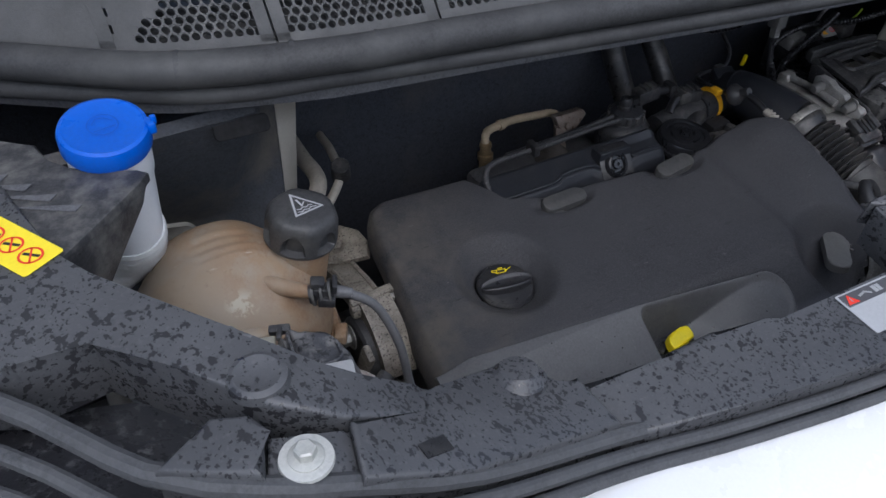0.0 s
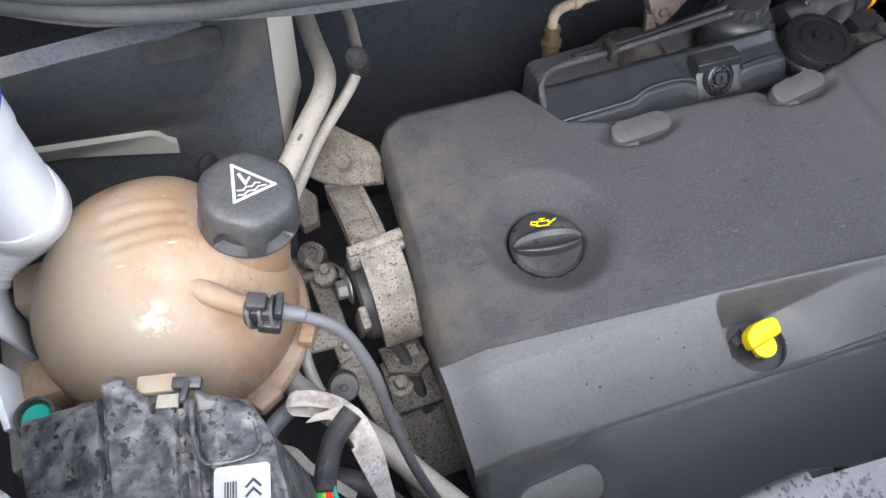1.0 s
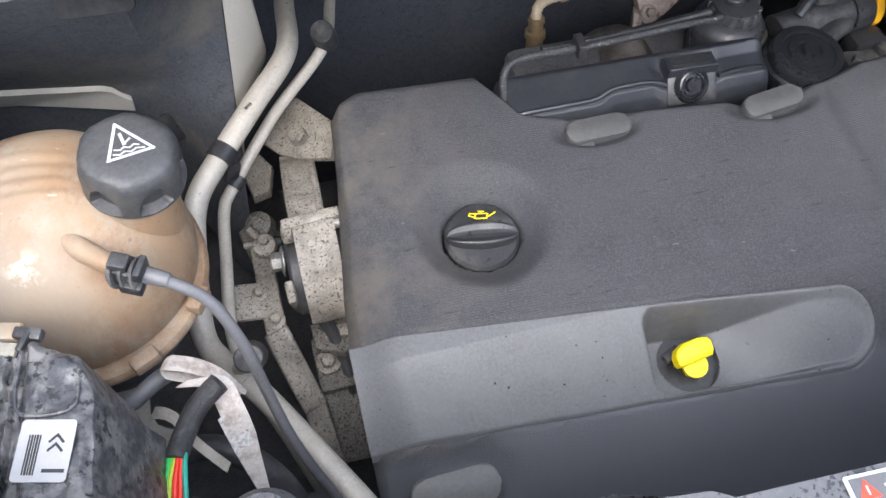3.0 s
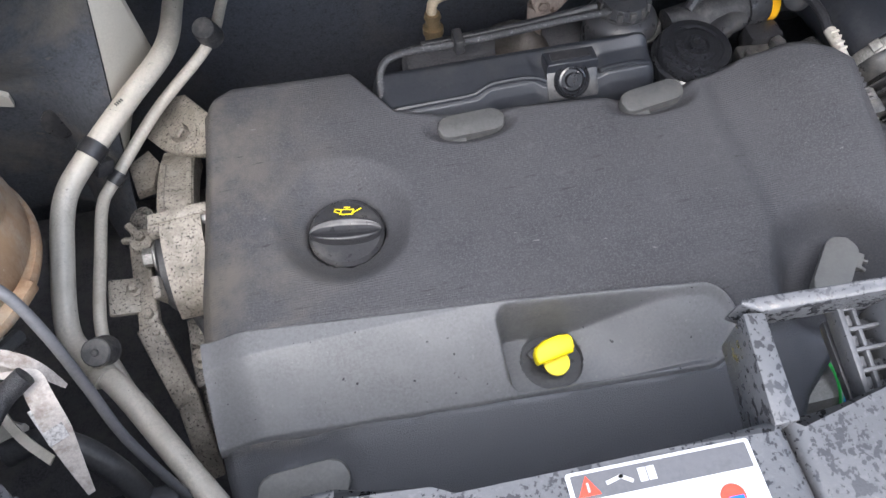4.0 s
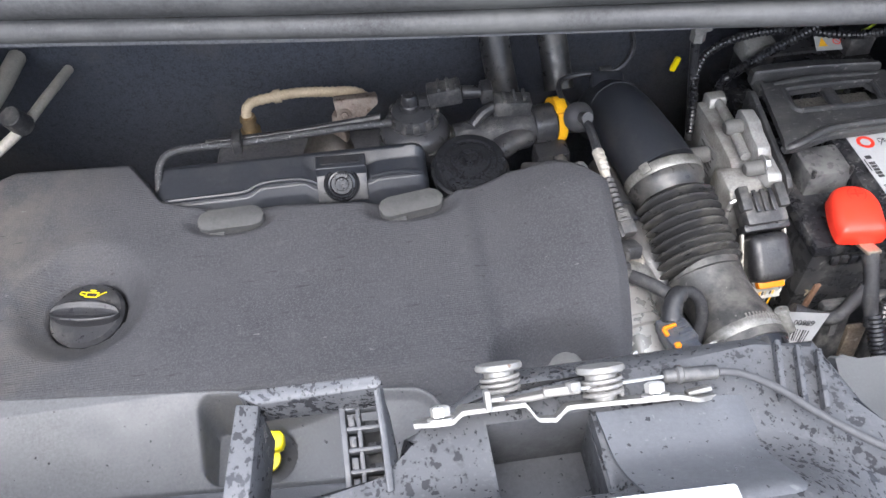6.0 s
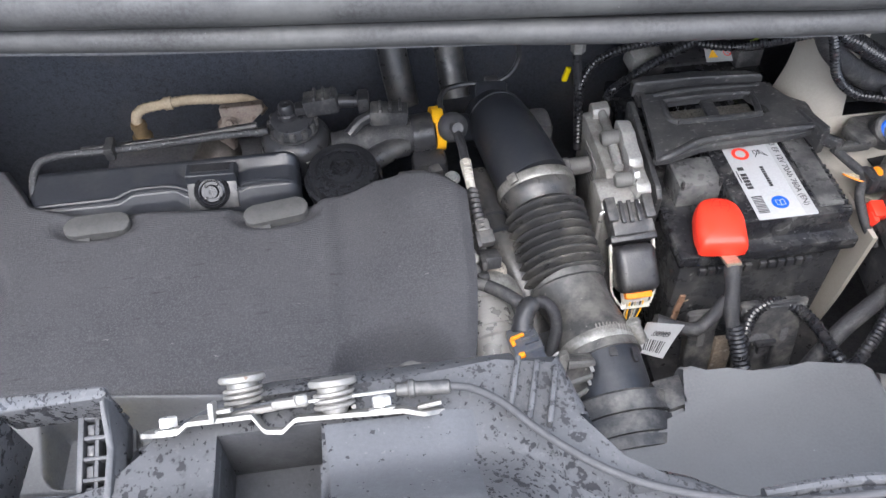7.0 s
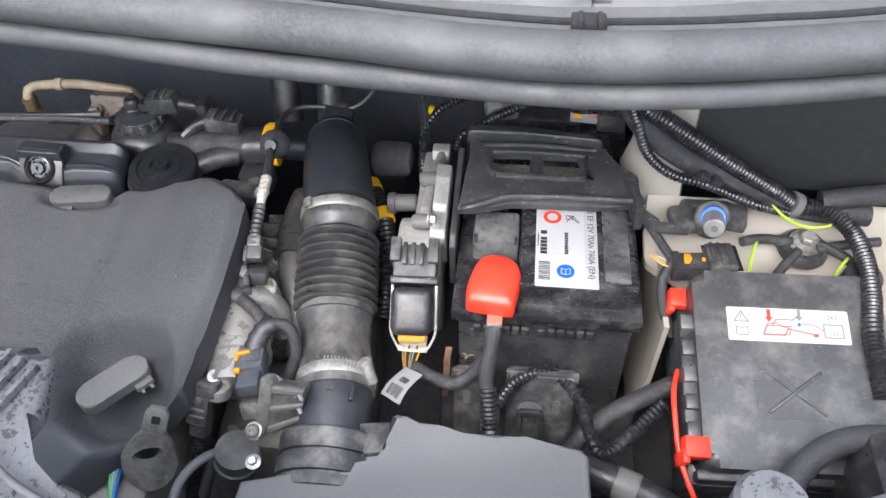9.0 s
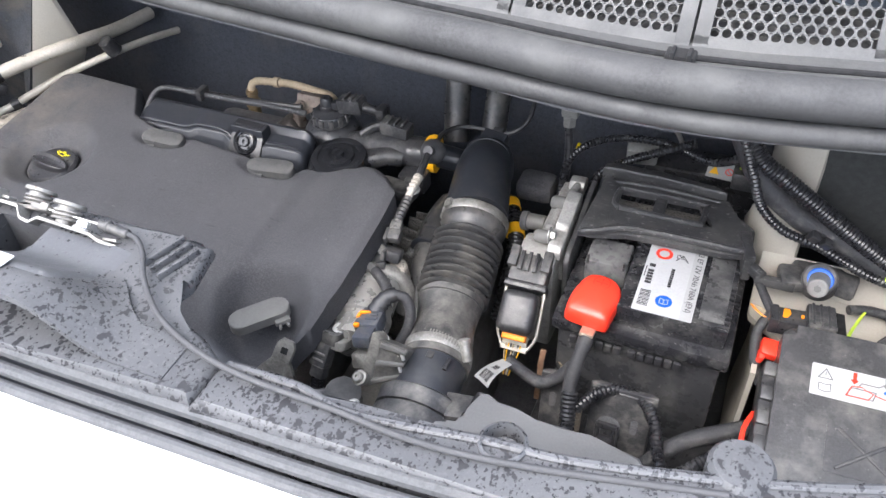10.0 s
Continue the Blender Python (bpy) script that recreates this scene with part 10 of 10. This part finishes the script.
for pts in ([(1.355, 0.590, 0.826), (1.335, 0.566, 0.824), (1.322, 0.545, 0.822)], [(1.350, 0.600, 0.828), (1.320, 0.598, 0.832), (1.300, 0.590, 0.834)], [(1.372, 0.592, 0.828), (1.398, 0.596, 0.832), (1.43, 0.60, 0.835)], [(1.375, 0.598, 0.830), (1.40, 0.575, 0.83), (1.41, 0.54, 0.825), (1.41, 0.50, 0.82)]):
    bm = B()
    tube(bm, pts, 0.0048, 10)
    part("ring_lead", bm, M_TAPE, earth)
for pts in ([(1.318, 0.600, 0.834), (1.308, 0.575, 0.832), (1.300, 0.548, 0.836)], [(1.395, 0.575, 0.836), (1.383, 0.560, 0.835), (1.374, 0.545, 0.834)]):
    bm = B()
    tube(bm, pts, 0.0015, 8)
    part("earth_wire", bm, M_LIME, earth, "yellow-green earth wire")
bm = B()
lathe(bm, (1.405, 0.560, 0.815), (0, -0.3, 1), [(0, 0), (0.017, 0), (0.017, 0.020), (0.013, 0.024), (0, 0.024)], 28)
part("plug", bm, M_BLACK, earth)

low = thing("cooling_hose", (1.2, 0.36, 0.72), "large black cooling hose in front of the fuse box", "hose")
bm = B()
tube(bm, [(1.12, 0.395, 0.735), (1.160, 0.378, 0.752), (1.195, 0.364, 0.754), (1.235, 0.348, 0.745), (1.28, 0.33, 0.72)], 0.0135, 18)
part("hose", bm, M_BLACK, low)
bm = B()
lathe(bm, (1.190, 0.366, 0.754), (0.035, -0.014, 0), [(0.0135, -0.010), (0.0150, -0.010), (0.0150, 0.010), (0.0135, 0.010)], 24)
part("sleeve", bm, M_PAD, low)
big2 = thing("braided_hose", (1.33, 0.36, 0.76), "braided black hose curving over the fuse box corner", "hose")
bm = B()
tube(bm, [(1.290, 0.315, 0.815), (1.300, 0.340, 0.828), (1.322, 0.364, 0.834), (1.352, 0.381, 0.833), (1.39, 0.388, 0.828), (1.44, 0.388, 0.815)], 0.0102, 16)
part("hose", bm, surface("braided_black", (0.035, 0.035, 0.037), 0.6, var=0.5, scale=400, bump=0.5, bscale=800), big2)
bm = B()
lathe(bm, (1.294, 0.325, 0.820), (0.25, 0.7, 0.35), [(0.0102, -0.012), (0.0118, -0.012), (0.0118, 0.012), (0.0102, 0.012)], 20)
part("sleeve", bm, M_RUBBER, big2)
bm = B()
rbox(bm, (1.405, 0.340, 0.80), (0.10, 0.10, 0.10), 0.02)
tagged(finish("corner_cover", bm, M_BLACK), "black plastic cover by the wing corner", "cover")

# firewall pipes
for pts, r in (([(0.782, 0.872, 0.93), (0.784, 0.858, 0.87), (0.788, 0.835, 0.825), (0.795, 0.81, 0.78)], 0.018), ([(0.845, 0.872, 0.93), (0.848, 0.85, 0.88), (0.852, 0.82, 0.84), (0.855, 0.79, 0.80)], 0.017)):
    fp = thing("heater_hose", pts[2], "dull grey heater hose rising against the firewall", "hose", group="heater hoses")
    bm = B()
    tube(bm, pts, r, 16)
    part("hose", bm, M_HOSE, fp)
bm = B()
hexbolt(bm, (0.784, 0.841, 0.846), (0, -0.8, 0.5), 0.006)
tagged(finish("firewall_bolt", bm, M_STEEL), "bright bolt at the heater hose bracket", "bolt")
bm = B()
tube(bm, [(0.88, 0.80, 0.90), (0.905, 0.77, 0.905), (0.94, 0.755, 0.915), (0.975, 0.75, 0.93)], 0.006, 10, rib=0.0005, pitch=0.004)
tagged(finish("firewall_conduit", bm, M_CONDUIT), "black conduit along the firewall", "conduit")
bm = B()
rbox(bm, (0.935, 0.742, 0.785), (0.05, 0.04, 0.03), 0.010)
tagged(finish("pipe_bracket", bm, M_DARK), "dark bracket below the firewall pipes", "bracket")
# engine block masses below, seen in the gaps
bm = B()
rbox(bm, (0.53, 0.47, 0.64), (0.50, 0.34, 0.22), 0.02)
tagged(finish("engine_block", bm, M_GREYMETAL), "dark engine block under the foam cover", "engine block")
# gearbox mass added below the hose, its grey metal brightening the dark gap
bm = B()
rbox(bm, (0.86, 0.52, 0.60), (0.14, 0.24, 0.20), 0.03)
tagged(finish("gearbox", bm, M_GREYMETAL), "dark gearbox housing below the intake hose", "gearbox")

bm = B()
tube(bm, [(0.826, 0.288, 0.74), (0.817, 0.300, 0.776), (0.815, 0.316, 0.781), (0.821, 0.336, 0.781), (0.834, 0.352, 0.778), (0.848, 0.362, 0.765), (0.862, 0.372, 0.73)], 0.0042, 12)
tagged(finish("vacuum_hose", bm, M_GREYHOSE), "thin pale grey hose curling beside the lifting eye", "hose")
